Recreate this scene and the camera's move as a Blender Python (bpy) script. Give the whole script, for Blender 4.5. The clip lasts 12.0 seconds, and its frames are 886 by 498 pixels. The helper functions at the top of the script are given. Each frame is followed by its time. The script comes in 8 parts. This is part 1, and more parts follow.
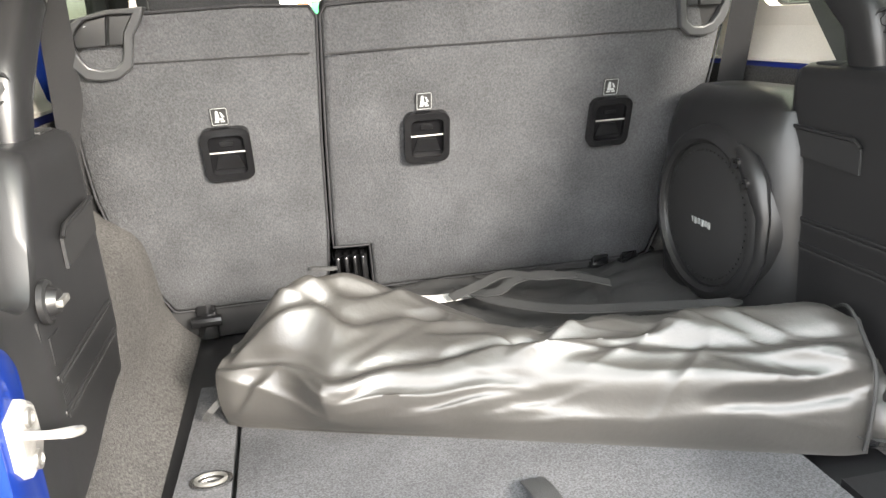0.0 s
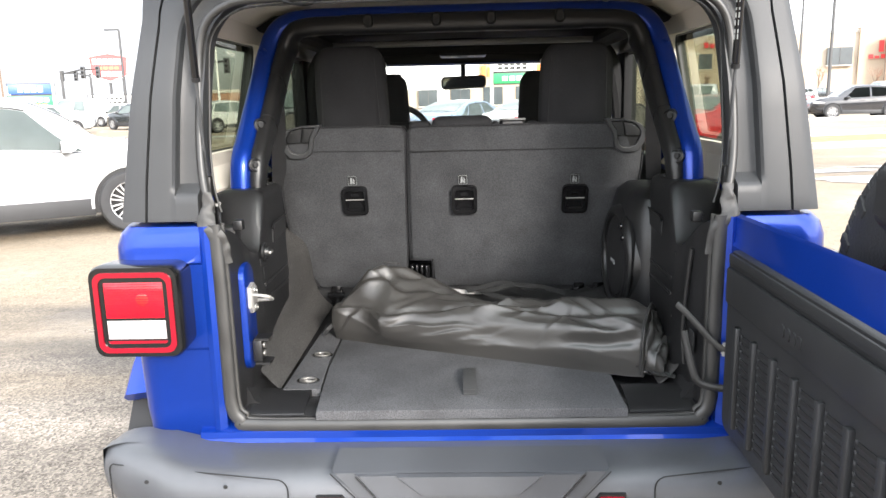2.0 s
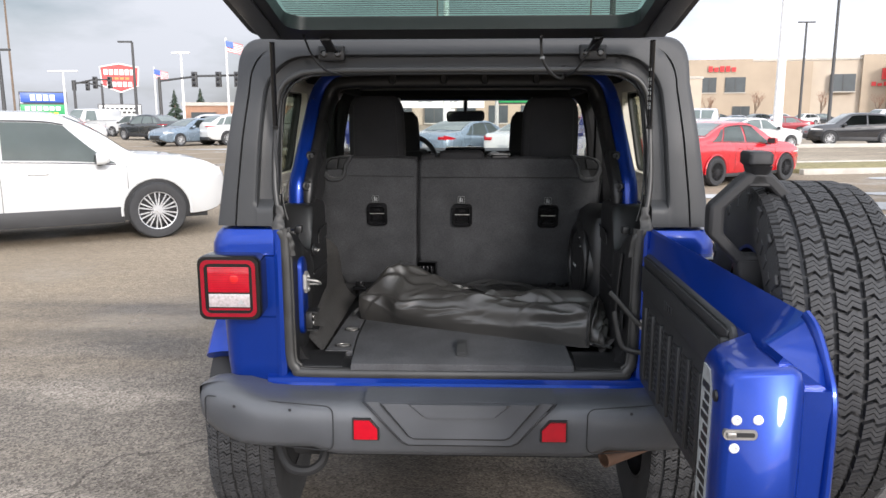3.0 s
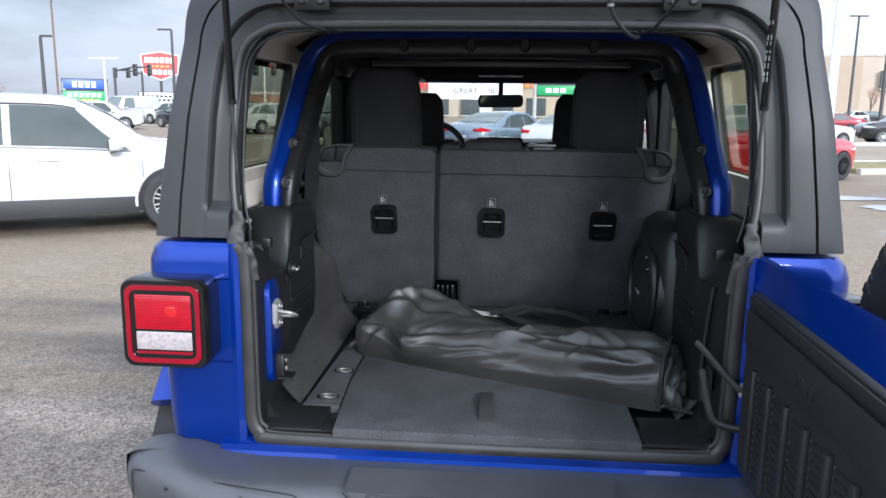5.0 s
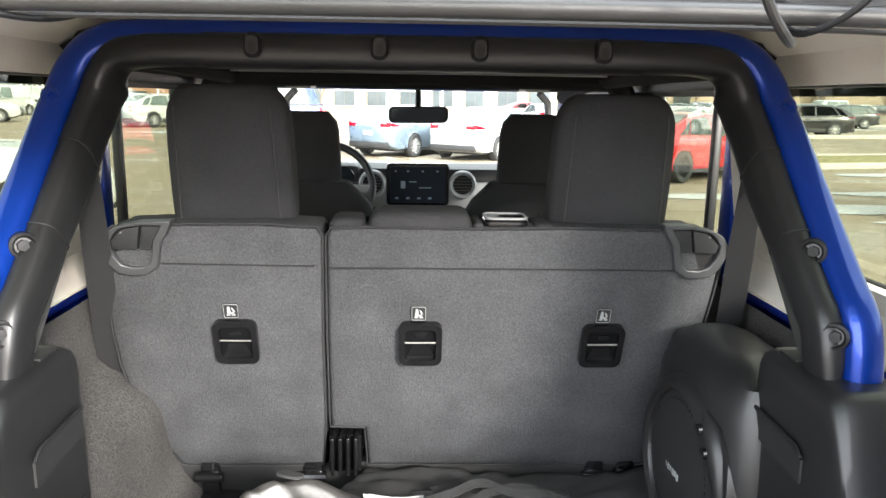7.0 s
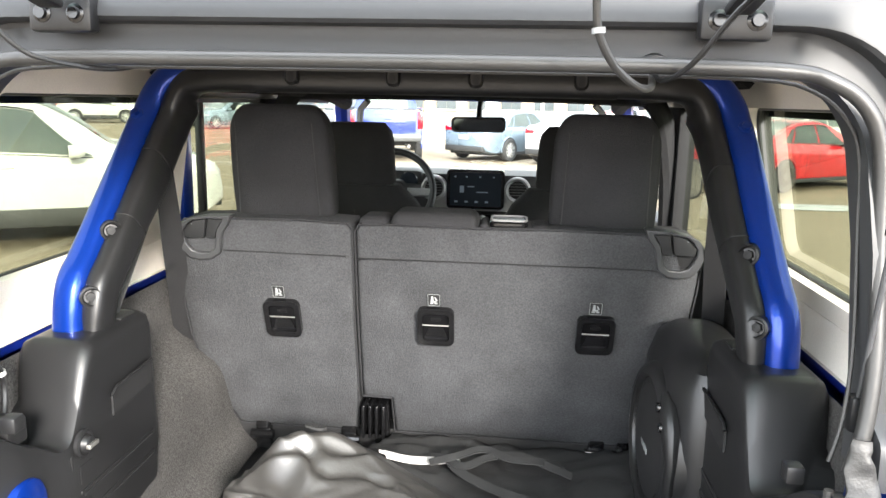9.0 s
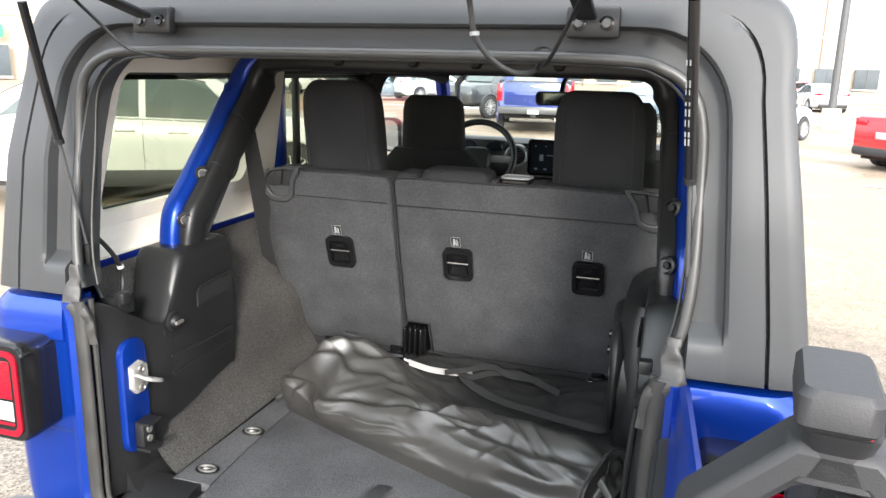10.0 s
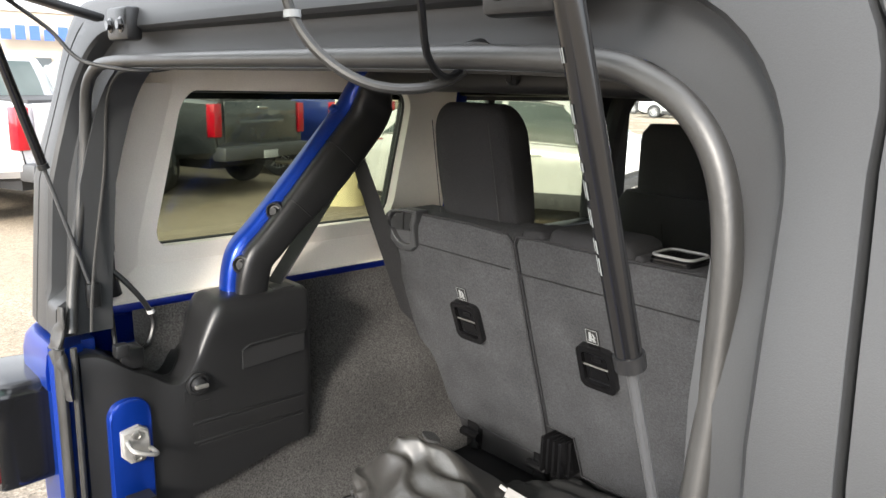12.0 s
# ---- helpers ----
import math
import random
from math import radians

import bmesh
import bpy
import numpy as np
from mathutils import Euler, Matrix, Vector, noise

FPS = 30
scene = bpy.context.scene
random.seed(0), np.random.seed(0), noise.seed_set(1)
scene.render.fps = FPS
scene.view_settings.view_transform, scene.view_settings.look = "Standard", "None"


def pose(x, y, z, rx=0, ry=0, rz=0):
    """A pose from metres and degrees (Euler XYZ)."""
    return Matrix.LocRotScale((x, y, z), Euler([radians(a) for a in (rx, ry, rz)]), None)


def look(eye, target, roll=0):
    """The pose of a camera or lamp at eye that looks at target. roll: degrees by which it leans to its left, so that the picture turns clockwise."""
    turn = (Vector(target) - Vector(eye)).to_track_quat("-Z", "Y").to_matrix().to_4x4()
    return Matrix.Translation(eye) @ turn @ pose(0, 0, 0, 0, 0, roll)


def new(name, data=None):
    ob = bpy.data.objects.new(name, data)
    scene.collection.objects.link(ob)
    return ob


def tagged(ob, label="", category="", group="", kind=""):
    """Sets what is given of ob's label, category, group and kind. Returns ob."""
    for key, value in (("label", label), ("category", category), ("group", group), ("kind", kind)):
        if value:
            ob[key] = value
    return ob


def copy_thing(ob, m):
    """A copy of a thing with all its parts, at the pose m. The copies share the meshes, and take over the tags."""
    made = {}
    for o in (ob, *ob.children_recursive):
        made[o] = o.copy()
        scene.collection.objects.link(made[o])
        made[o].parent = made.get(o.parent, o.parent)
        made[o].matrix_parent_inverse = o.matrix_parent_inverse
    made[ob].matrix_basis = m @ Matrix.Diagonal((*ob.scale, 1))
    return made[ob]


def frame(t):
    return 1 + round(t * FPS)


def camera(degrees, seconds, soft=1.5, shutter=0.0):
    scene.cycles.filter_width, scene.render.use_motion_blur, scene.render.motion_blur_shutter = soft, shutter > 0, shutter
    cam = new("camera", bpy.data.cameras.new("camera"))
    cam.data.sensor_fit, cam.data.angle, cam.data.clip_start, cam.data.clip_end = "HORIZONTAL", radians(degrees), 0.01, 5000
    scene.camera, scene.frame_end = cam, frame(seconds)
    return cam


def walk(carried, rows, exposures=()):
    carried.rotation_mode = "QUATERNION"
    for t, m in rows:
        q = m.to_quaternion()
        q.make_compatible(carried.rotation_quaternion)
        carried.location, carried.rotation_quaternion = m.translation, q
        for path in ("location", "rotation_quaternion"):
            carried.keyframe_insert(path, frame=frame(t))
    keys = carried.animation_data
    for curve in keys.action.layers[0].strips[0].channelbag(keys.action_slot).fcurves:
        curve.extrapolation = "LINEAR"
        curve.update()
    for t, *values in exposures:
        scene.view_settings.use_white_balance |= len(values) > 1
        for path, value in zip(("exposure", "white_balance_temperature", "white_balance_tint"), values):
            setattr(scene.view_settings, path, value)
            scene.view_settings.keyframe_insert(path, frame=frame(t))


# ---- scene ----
cam = camera(61.0, 12.0)
PATH = [
    (0, (-0.251, -0.574, 1.398), (0.104, 1.307, 0.818), -3.9),
    (0.5, (-0.147, -0.69, 1.432), (0.019, 1.237, 0.924), -3.5),
    (1, (-0.011, -0.873, 1.434), (-0.032, 1.068, 0.952), -3.2),
    (1.5, (0.009, -1.272, 1.479), (-0.076, 0.681, 1.054), -2.4),
    (2, (0.002, -1.667, 1.525), (-0.061, 0.293, 1.131), -1.4),
    (2.5, (0.037, -2.063, 1.578), (-0.016, -0.098, 1.206), -0.6),
    (3, (0.027, -2.377, 1.616), (-0.042, -0.41, 1.264), -0.1),
    (3.2, (0.03, -2.423, 1.639), (-0.064, -0.457, 1.282), 0.1),
    (4.8, (0.079, -1.813, 1.562), (-0.184, 0.138, 1.208), 1.2),
    (5, (0.036, -1.683, 1.572), (-0.123, 0.275, 1.2), 0.7),
    (5.5, (-0.059, -1.417, 1.597), (0.082, 0.532, 1.172), 0.3),
    (6, (-0.034, -1.235, 1.58), (0.175, 0.698, 1.114), 0.8),
    (6.5, (-0.014, -0.897, 1.63), (0.127, 1.046, 1.177), 0.9),
    (7, (-0.021, -0.617, 1.675), (0.061, 1.342, 1.281), 0.9),
    (7.2, (-0.045, -0.51, 1.673), (0.042, 1.457, 1.322), 1.0),
    (8.8, (0.152, -0.715, 1.698), (-0.03, 1.243, 1.332), 0.6),
    (9, (0.163, -0.854, 1.71), (-0.015, 1.099, 1.321), 1.2),
    (9.5, (0.309, -1.145, 1.729), (-0.037, 0.776, 1.293), 1.3),
    (10, (0.563, -1.173, 1.732), (-0.007, 0.687, 1.266), 1.4),
    (10.5, (0.703, -1.004, 1.715), (-0.105, 0.764, 1.245), 1.7),
    (11, (0.795, -0.751, 1.694), (-0.263, 0.881, 1.225), 1.8),
    (11.5, (0.848, -0.509, 1.724), (-0.424, 0.968, 1.274), 1.6),
    (12, (0.816, -0.354, 1.733), (-0.618, 0.971, 1.303), 1.5),
]
EXPOSURES = [(0.0, 2.82, 6800, 10), (0.5, 2.7, 6700, 10), (1.0, 2.45, 6550, 10), (1.5, 2.1, 6450, 10), (2.0, 1.42, 6450, 11), (2.5, 0.8, 6350, 12), (3.0, 0.25, 6300, 13), (5.0, 0.3, 5650, 12), (5.5, 0.85, 5750, 11), (6.5, 1.8, 6300, 10), (7.0, 2.3, 6400, 10), (8.8, 2.42, 6450, 10), (9.0, 2.35, 6450, 10), (9.5, 2.02, 6400, 10), (10.0, 1.6, 6400, 10), (10.5, 1.35, 6450, 10), (11.0, 1.4, 6500, 10), (12.0, 1.45, 6550, 10)]
walk(cam, [(t, look(eye, target, roll)) for t, eye, target, roll in PATH], EXPOSURES)

# ---- sky and sun ----
SUN_AZ, SUN_EL = radians(156), radians(21)   # azimuth from +y towards +x
world = bpy.data.worlds.new("world")
scene.world = world
world.use_nodes = True
wn, wl = world.node_tree.nodes, world.node_tree.links
bg = wn["Background"]
sky = wn.new("ShaderNodeTexSky")
sky.sky_type, sky.sun_disc, sky.sun_elevation, sky.sun_rotation = "NISHITA", False, SUN_EL, SUN_AZ
sky.air_density, sky.dust_density = 1.0, 2.0
tc = wn.new("ShaderNodeTexCoord")
mp = wn.new("ShaderNodeMapping")
mp.inputs["Scale"].default_value = (1.0, 1.0, 3.0)
cl = wn.new("ShaderNodeTexNoise")
cl.inputs["Scale"].default_value, cl.inputs["Detail"].default_value, cl.inputs["Roughness"].default_value = 2.2, 7.0, 0.55
cr = wn.new("ShaderNodeValToRGB")
cr.color_ramp.elements[0].position, cr.color_ramp.elements[1].position = 0.26, 0.56
mx = wn.new("ShaderNodeMix")
mx.data_type = "RGBA"
mx.inputs["B"].default_value = (11.6, 12.0, 12.6, 1)
wl.new(tc.outputs["Generated"], mp.inputs["Vector"])
wl.new(mp.outputs["Vector"], cl.inputs["Vector"])
wl.new(cl.outputs["Fac"], cr.inputs["Fac"])
wl.new(cr.outputs["Color"], mx.inputs["Factor"])
wl.new(sky.outputs["Color"], mx.inputs["A"])
# hazy cloud, brightest round the veiled sun
dp, gl, sc = wn.new("ShaderNodeVectorMath"), wn.new("ShaderNodeMapRange"), wn.new("ShaderNodeVectorMath")
dp.operation, sc.operation = "DOT_PRODUCT", "SCALE"
dp.inputs[1].default_value = (math.sin(SUN_AZ) * math.cos(SUN_EL), math.cos(SUN_AZ) * math.cos(SUN_EL), math.sin(SUN_EL))
gl.inputs["From Min"].default_value, gl.inputs["From Max"].default_value = -1.0, 1.0
gl.inputs["To Min"].default_value, gl.inputs["To Max"].default_value = 0.40, 2.0
wl.new(tc.outputs["Generated"], dp.inputs[0])
wl.new(dp.outputs["Value"], gl.inputs["Value"])
wl.new(mx.outputs["Result"], sc.inputs[0])
wl.new(gl.outputs["Result"], sc.inputs["Scale"])
wl.new(sc.outputs["Vector"], bg.inputs["Color"])
bg.inputs["Strength"].default_value = 0.12
sun = new("sun", bpy.data.lights.new("sun", "SUN"))
sun.data.energy, sun.data.angle, sun.data.color = 2.8, radians(10), (1.0, 0.95, 0.88)
sun_from = Vector((math.sin(SUN_AZ) * math.cos(SUN_EL), math.cos(SUN_AZ) * math.cos(SUN_EL), math.sin(SUN_EL)))
sun.matrix_world = look(tuple(sun_from * 50), (0, 0, 0))

# ---- materials ----
def mat(name, color, rough=0.6, metal=0.0, var=0.12, scale=8.0, bump=0.0, bump_scale=200.0, coat=0.0, spec=0.5, rvar=0.08, fine=0.0, fine_scale=400.0, vec="Object", sheen=0.0):
    m = bpy.data.materials.new(name)
    m.use_nodes = True
    n, l = m.node_tree.nodes, m.node_tree.links
    b = n["Principled BSDF"]
    b.inputs["Roughness"].default_value, b.inputs["Metallic"].default_value = rough, metal
    b.inputs["Specular IOR Level"].default_value = spec
    b.inputs["Coat Weight"].default_value, b.inputs["Coat Roughness"].default_value = coat, 0.04
    b.inputs["Sheen Weight"].default_value = sheen
    c = n.new("ShaderNodeTexCoord")
    t = n.new("ShaderNodeTexNoise")
    t.inputs["Scale"].default_value, t.inputs["Detail"].default_value = scale, 6.0
    l.new(c.outputs[vec], t.inputs["Vector"])
    r = n.new("ShaderNodeValToRGB")
    r.color_ramp.elements[0].position, r.color_ramp.elements[1].position = 0.3, 0.72
    r.color_ramp.elements[0].color = (*[v * (1 - var) for v in color], 1)
    r.color_ramp.elements[1].color = (*[min(1, v * (1 + var)) for v in color], 1)
    l.new(t.outputs["Fac"], r.inputs["Fac"])
    out = r.outputs["Color"]
    if fine:
        f = n.new("ShaderNodeTexNoise")
        f.inputs["Scale"].default_value, f.inputs["Detail"].default_value = fine_scale, 3.0
        l.new(c.outputs[vec], f.inputs["Vector"])
        g = n.new("ShaderNodeMapRange")
        g.inputs["From Min"].default_value, g.inputs["From Max"].default_value = 0.3, 0.7
        g.inputs["To Min"].default_value, g.inputs["To Max"].default_value = 1 - fine, 1 + fine
        l.new(f.outputs["Fac"], g.inputs["Value"])
        x = n.new("ShaderNodeVectorMath")
        x.operation = "SCALE"
        l.new(out, x.inputs[0])
        l.new(g.outputs["Result"], x.inputs["Scale"])
        out = x.outputs["Vector"]
    l.new(out, b.inputs["Base Color"])
    q = n.new("ShaderNodeMapRange")
    q.inputs["To Min"].default_value, q.inputs["To Max"].default_value = max(0.02, rough - rvar), min(1, rough + rvar)
    l.new(t.outputs["Fac"], q.inputs["Value"])
    l.new(q.outputs["Result"], b.inputs["Roughness"])
    if bump:
        p = n.new("ShaderNodeTexNoise")
        p.inputs["Scale"].default_value, p.inputs["Detail"].default_value = bump_scale, 3.0
        l.new(c.outputs[vec], p.inputs["Vector"])
        u = n.new("ShaderNodeBump")
        u.inputs["Strength"].default_value, u.inputs["Distance"].default_value = bump, 0.004
        l.new(p.outputs["Fac"], u.inputs["Height"])
        l.new(u.outputs["Normal"], b.inputs["Normal"])
    return m


def glass(name, tint=(0.9, 0.93, 0.9), shine=0.05, rough=0.0):
    m = bpy.data.materials.new(name)
    m.use_nodes = True
    n, l = m.node_tree.nodes, m.node_tree.links
    n.remove(n["Principled BSDF"])
    t, g, x, fr = n.new("ShaderNodeBsdfTransparent"), n.new("ShaderNodeBsdfGlossy"), n.new("ShaderNodeMixShader"), n.new("ShaderNodeLayerWeight")
    fr.inputs["Blend"].default_value = 0.5
    pw, ad = n.new("ShaderNodeMath"), n.new("ShaderNodeMath")
    pw.operation, ad.operation = "POWER", "MULTIPLY_ADD"
    pw.inputs[1].default_value, ad.inputs[1].default_value, ad.inputs[2].default_value = 4.0, 0.6, shine * 0.5
    l.new(fr.outputs["Facing"], pw.inputs[0])
    l.new(pw.outputs["Value"], ad.inputs[0])
    t.inputs["Color"].default_value = (*tint, 1)
    g.inputs["Roughness"].default_value = rough
    l.new(ad.outputs["Value"], x.inputs["Fac"])
    l.new(t.outputs["BSDF"], x.inputs[1])
    l.new(g.outputs["BSDF"], x.inputs[2])
    l.new(x.outputs["Shader"], n["Material Output"].inputs["Surface"])
    return m


PAINT = mat("blue_paint", (0.002, 0.028, 0.235), 0.33, 0.55, 0.08, 3.0, coat=0.40, fine=0.12, fine_scale=900, spec=0.35)
PAINT_DULL = mat("blue_paint_inner", (0.006, 0.022, 0.24), 0.34, 0.3, 0.10, 3.0, coat=0.5)
HARDTOP = mat("hardtop_grey", (0.035, 0.036, 0.0375), 0.46, 0.0, 0.08, 4.0, bump=0.06, bump_scale=1100, fine=0.06, fine_scale=1200, spec=0.3)
LINER = mat("hardtop_liner", (0.76, 0.71, 0.63), 0.72, 0.0, 0.06, 5.0, bump=0.2, bump_scale=500, fine=0.05)
BUMPER = mat("bumper_plastic", (0.060, 0.063, 0.069), 0.38, 0.0, 0.14, 5.0, bump=0.10, bump_scale=900, fine=0.10, fine_scale=1100, rvar=0.12)
BLACK = mat("black_plastic", (0.0105, 0.0105, 0.011), 0.38, 0.0, 0.18, 6.0, bump=0.08, bump_scale=900, rvar=0.1, spec=0.42)
PANEL = mat("gate_panel_plastic", (0.017, 0.0175, 0.0185), 0.45, 0.0, 0.15, 6.0, bump=0.12, bump_scale=800, rvar=0.1)
ARM = mat("matt_black_casting", (0.020, 0.020, 0.021), 0.55, 0.0, 0.15, 6.0, bump=0.1, bump_scale=700, spec=0.3)
# near-black with the shade inside the tether pockets put into the colour
POCKET_SHADE = mat("pocket_shade", (0.004, 0.004, 0.0045), 0.3, spec=0.2)
BLACK_GLOSS = mat("black_gloss", (0.006, 0.006, 0.0065), 0.16, 0.0, 0.1, 6.0)
BLACK_DEEP = mat("black_rubber_part", (0.006, 0.006, 0.0065), 0.7, 0.0, 0.2, 8.0)
BEZEL = mat("grey_bezel_plastic", (0.045, 0.046, 0.048), 0.42, 0.0, 0.08, 8.0)
SEAL = mat("rubber_seal", (0.024, 0.023, 0.0215), 0.55, 0.0, 0.25, 12.0, bump=0.2, bump_scale=300, rvar=0.15)
SEAL_DUSTY = mat("dusty_rubber_seal", (0.025, 0.0245, 0.0235), 0.42, 0.0, 0.20, 14.0, bump=0.06, bump_scale=250, rvar=0.15)
CARPET = mat("grey_carpet", (0.054, 0.052, 0.050), 0.95, 0.0, 0.18, 5.0, bump=0.7, bump_scale=500, fine=0.55, fine_scale=260, spec=0.2)
MAT_CARPET = mat("cargo_carpet", (0.066, 0.066, 0.069), 0.95, 0.0, 0.22, 7.0, bump=0.6, bump_scale=500, fine=0.42, fine_scale=360, spec=0.2)
SEATBACK = mat("seatback_carpet", (0.043, 0.044, 0.0465), 0.95, 0.0, 0.20, 10.0, bump=0.6, bump_scale=300, fine=0.26, fine_scale=240, spec=0.2)
FABRIC = mat("black_seat_fabric", (0.025, 0.025, 0.027), 0.9, 0.0, 0.15, 9.0, bump=0.6, bump_scale=420, fine=0.2, fine_scale=450, spec=0.25)
STITCH = mat("grey_stitching", (0.028, 0.028, 0.029), 0.8)
BAGMAT = mat("coated_bag_fabric", (0.029, 0.0275, 0.0255), 0.44, 0.0, 0.14, 7.0, bump=0.10, bump_scale=120, rvar=0.07, spec=0.75)
WEBBING = mat("black_webbing", (0.022, 0.022, 0.022), 0.8, 0.0, 0.2, 30.0, bump=0.6, bump_scale=600)
BELT = mat("seat_belt_webbing", (0.010, 0.010, 0.011), 0.7, 0.0, 0.1, 30.0, bump=0.4, bump_scale=700)
WHITE_STRIP = mat("white_label", (0.45, 0.44, 0.43), 0.5)
CHROME = mat("chrome", (0.42, 0.42, 0.42), 0.20, 1.0, 0.05)
RUST = mat("rusty_pipe", (0.12, 0.065, 0.040), 0.7, 0.2, 0.35, 20.0)
STEEL = mat("zinc_steel", (0.34, 0.33, 0.31), 0.40, 0.85, 0.2, 40.0)
SILVER = mat("silver_plastic", (0.24, 0.24, 0.24), 0.38, 0.1, 0.05)
RED_LENS = mat("red_lens", (0.36, 0.001, 0.010), 0.12, 0.0, 0.10, 30.0, coat=0.25)
RED_DARK = mat("dark_red_lens", (0.20, 0.001, 0.010), 0.10, 0.0, 0.1, 30.0, coat=0.25)
AMBER_LENS = mat("amber_glow_lens", (0.50, 0.012, 0.010), 0.15, 0.0, 0.2, 30.0, coat=0.5)
CLEAR_LENS = mat("white_lens", (0.62, 0.60, 0.58), 0.18, 0.0, 0.18, 60.0, coat=0.6)
REVERSE_LENS = mat("reversing_lens_plastic", (0.33, 0.29, 0.29), 0.15, 0.0, 0.25, 120.0, coat=0.6)
TYRE = mat("tyre_rubber", (0.022, 0.022, 0.023), 0.72, 0.0, 0.3, 14.0, bump=0.3, bump_scale=200, rvar=0.15)
TREAD = mat("dusty_tread", (0.024, 0.024, 0.025), 0.75, 0.0, 0.35, 18.0, bump=0.4, bump_scale=180, rvar=0.12, fine=0.25, fine_scale=120)
TYRE_GROOVE = mat("tyre_groove", (0.008, 0.008, 0.008), 0.9)
RIM = mat("alloy_rim", (0.50, 0.50, 0.50), 0.28, 0.5, 0.06)
RIM_DARK = mat("black_alloy_rim", (0.02, 0.02, 0.022), 0.3, 0.4, 0.1)
STRIKER = mat("grey_painted_steel", (0.28, 0.27, 0.255), 0.42, 0.3, 0.25, 30.0, bump=0.2, bump_scale=120)
DECAL = mat("pale_decal", (0.30, 0.31, 0.32), 0.5)
SCREEN = mat("screen_glass", (0.014, 0.017, 0.022), 0.08, 0.0, 0.1)
SCREEN_MARK = mat("screen_marks", (0.18, 0.22, 0.26), 0.3)
LABEL = mat("printed_label", (0.24, 0.25, 0.25), 0.45, 0.0, 0.2, 40.0)
GLASS = glass("clear_glass", (0.93, 0.95, 0.93))
GLASS_TINT = glass("tinted_window_glass", (0.54, 0.565, 0.49))
GLASS_GATE = glass("tinted_liftgate_glass", (0.58, 0.72, 0.67))
MIRROR = mat("mirror_glass", (0.8, 0.8, 0.8), 0.02, 1.0, 0.0)
CAR_GLASS = mat("car_window", (0.10, 0.125, 0.115), 0.05, 0.0, 0.2, 1.2, coat=0.4, spec=0.7)

# ---- mesh helpers ----
def base(name, at, label="", category="", group="", kind=""):
    ob = new(name)
    ob.location = at
    ob.empty_display_size = 0.05
    return tagged(ob, label, category, group, kind)


def origin(ob):
    o = Vector((0, 0, 0))
    while ob is not None:
        o += ob.location
        ob = ob.parent
    return o


def part(name, bm, material, parent=None, label="", smooth=35, recalc=True):
    if recalc:
        bmesh.ops.recalc_face_normals(bm, faces=bm.faces)
    o = origin(parent)
    if o.length:
        bmesh.ops.translate(bm, vec=-o, verts=bm.verts)
    me = bpy.data.meshes.new(name)
    bm.to_mesh(me)
    bm.free()
    if smooth:
        me.shade_smooth()
        me.set_sharp_from_angle(angle=radians(smooth))
    me.materials.append(material)
    ob = new(name, me)
    ob.parent = parent
    if label:
        ob["label"] = label
    return ob


def B():
    return bmesh.new()


def box(bm, x0, x1, y0, y1, z0, z1, bevel=0.0, seg=2, m=None):
    vs = [bm.verts.new((x, y, z)) for z in (z0, z1) for y in (y0, y1) for x in (x0, x1)]
    fs = [bm.faces.new([vs[i] for i in q]) for q in ((0, 2, 3, 1), (4, 5, 7, 6), (0, 1, 5, 4), (2, 6, 7, 3), (0, 4, 6, 2), (1, 3, 7, 5))]
    if bevel:
        es = list({e for f in fs for e in f.edges})
        r = bmesh.ops.bevel(bm, geom=es, offset=bevel, segments=seg, affect="EDGES", profile=0.5)
        vs = list({v for f in r["faces"] for v in f.verts} | {v for v in vs if v.is_valid})
    if m is not None:
        bmesh.ops.transform(bm, matrix=m, verts=[v for v in vs if v.is_valid])
    return bm


def loft(bm, loops, closed=True, cap=True):
    rows = [[bm.verts.new(p) for p in lp] for lp in loops]
    n = len(rows[0])
    for a, b in zip(rows, rows[1:]):
        for i in range(n if closed else n - 1):
            j = (i + 1) % n
            bm.faces.new((a[i], a[j], b[j], b[i]))
    if cap and closed:
        bm.faces.new(rows[0][::-1])
        bm.faces.new(rows[-1])
    return bm


def prism(bm, loop, vec):
    v = Vector(vec)
    return loft(bm, [loop, [tuple(Vector(p) + v) for p in loop]])


def tube(bm, pts, r, n=8, closed=False, flat=1.0, up=(0, 0, 1), smooth_steps=0):
    pts = [Vector(p) for p in pts]
    if smooth_steps:
        pts = smooth_path(pts, smooth_steps, closed)
    loops = []
    k = len(pts)
    prev = None
    for i, p in enumerate(pts):
        a = pts[(i - 1) % k] if closed or i else p
        b = pts[(i + 1) % k] if closed or i < k - 1 else p
        t = (b - a).normalized()
        if prev is None:
            u = Vector(up) - t * t.dot(Vector(up))
            if u.length < 1e-3:
                u = Vector((1, 0, 0)) - t * t.x
        else:
            u = prev - t * t.dot(prev)
        u.normalize()
        prev = u
        w = t.cross(u)
        rr = r[i] if isinstance(r, (list, tuple)) else r
        loops.append([tuple(p + u * (math.cos(2 * math.pi * j / n) * rr) + w * (math.sin(2 * math.pi * j / n) * rr * flat)) for j in range(n)])
    if closed:
        return loft(bm, loops + [loops[0]], cap=False)
    return loft(bm, loops)


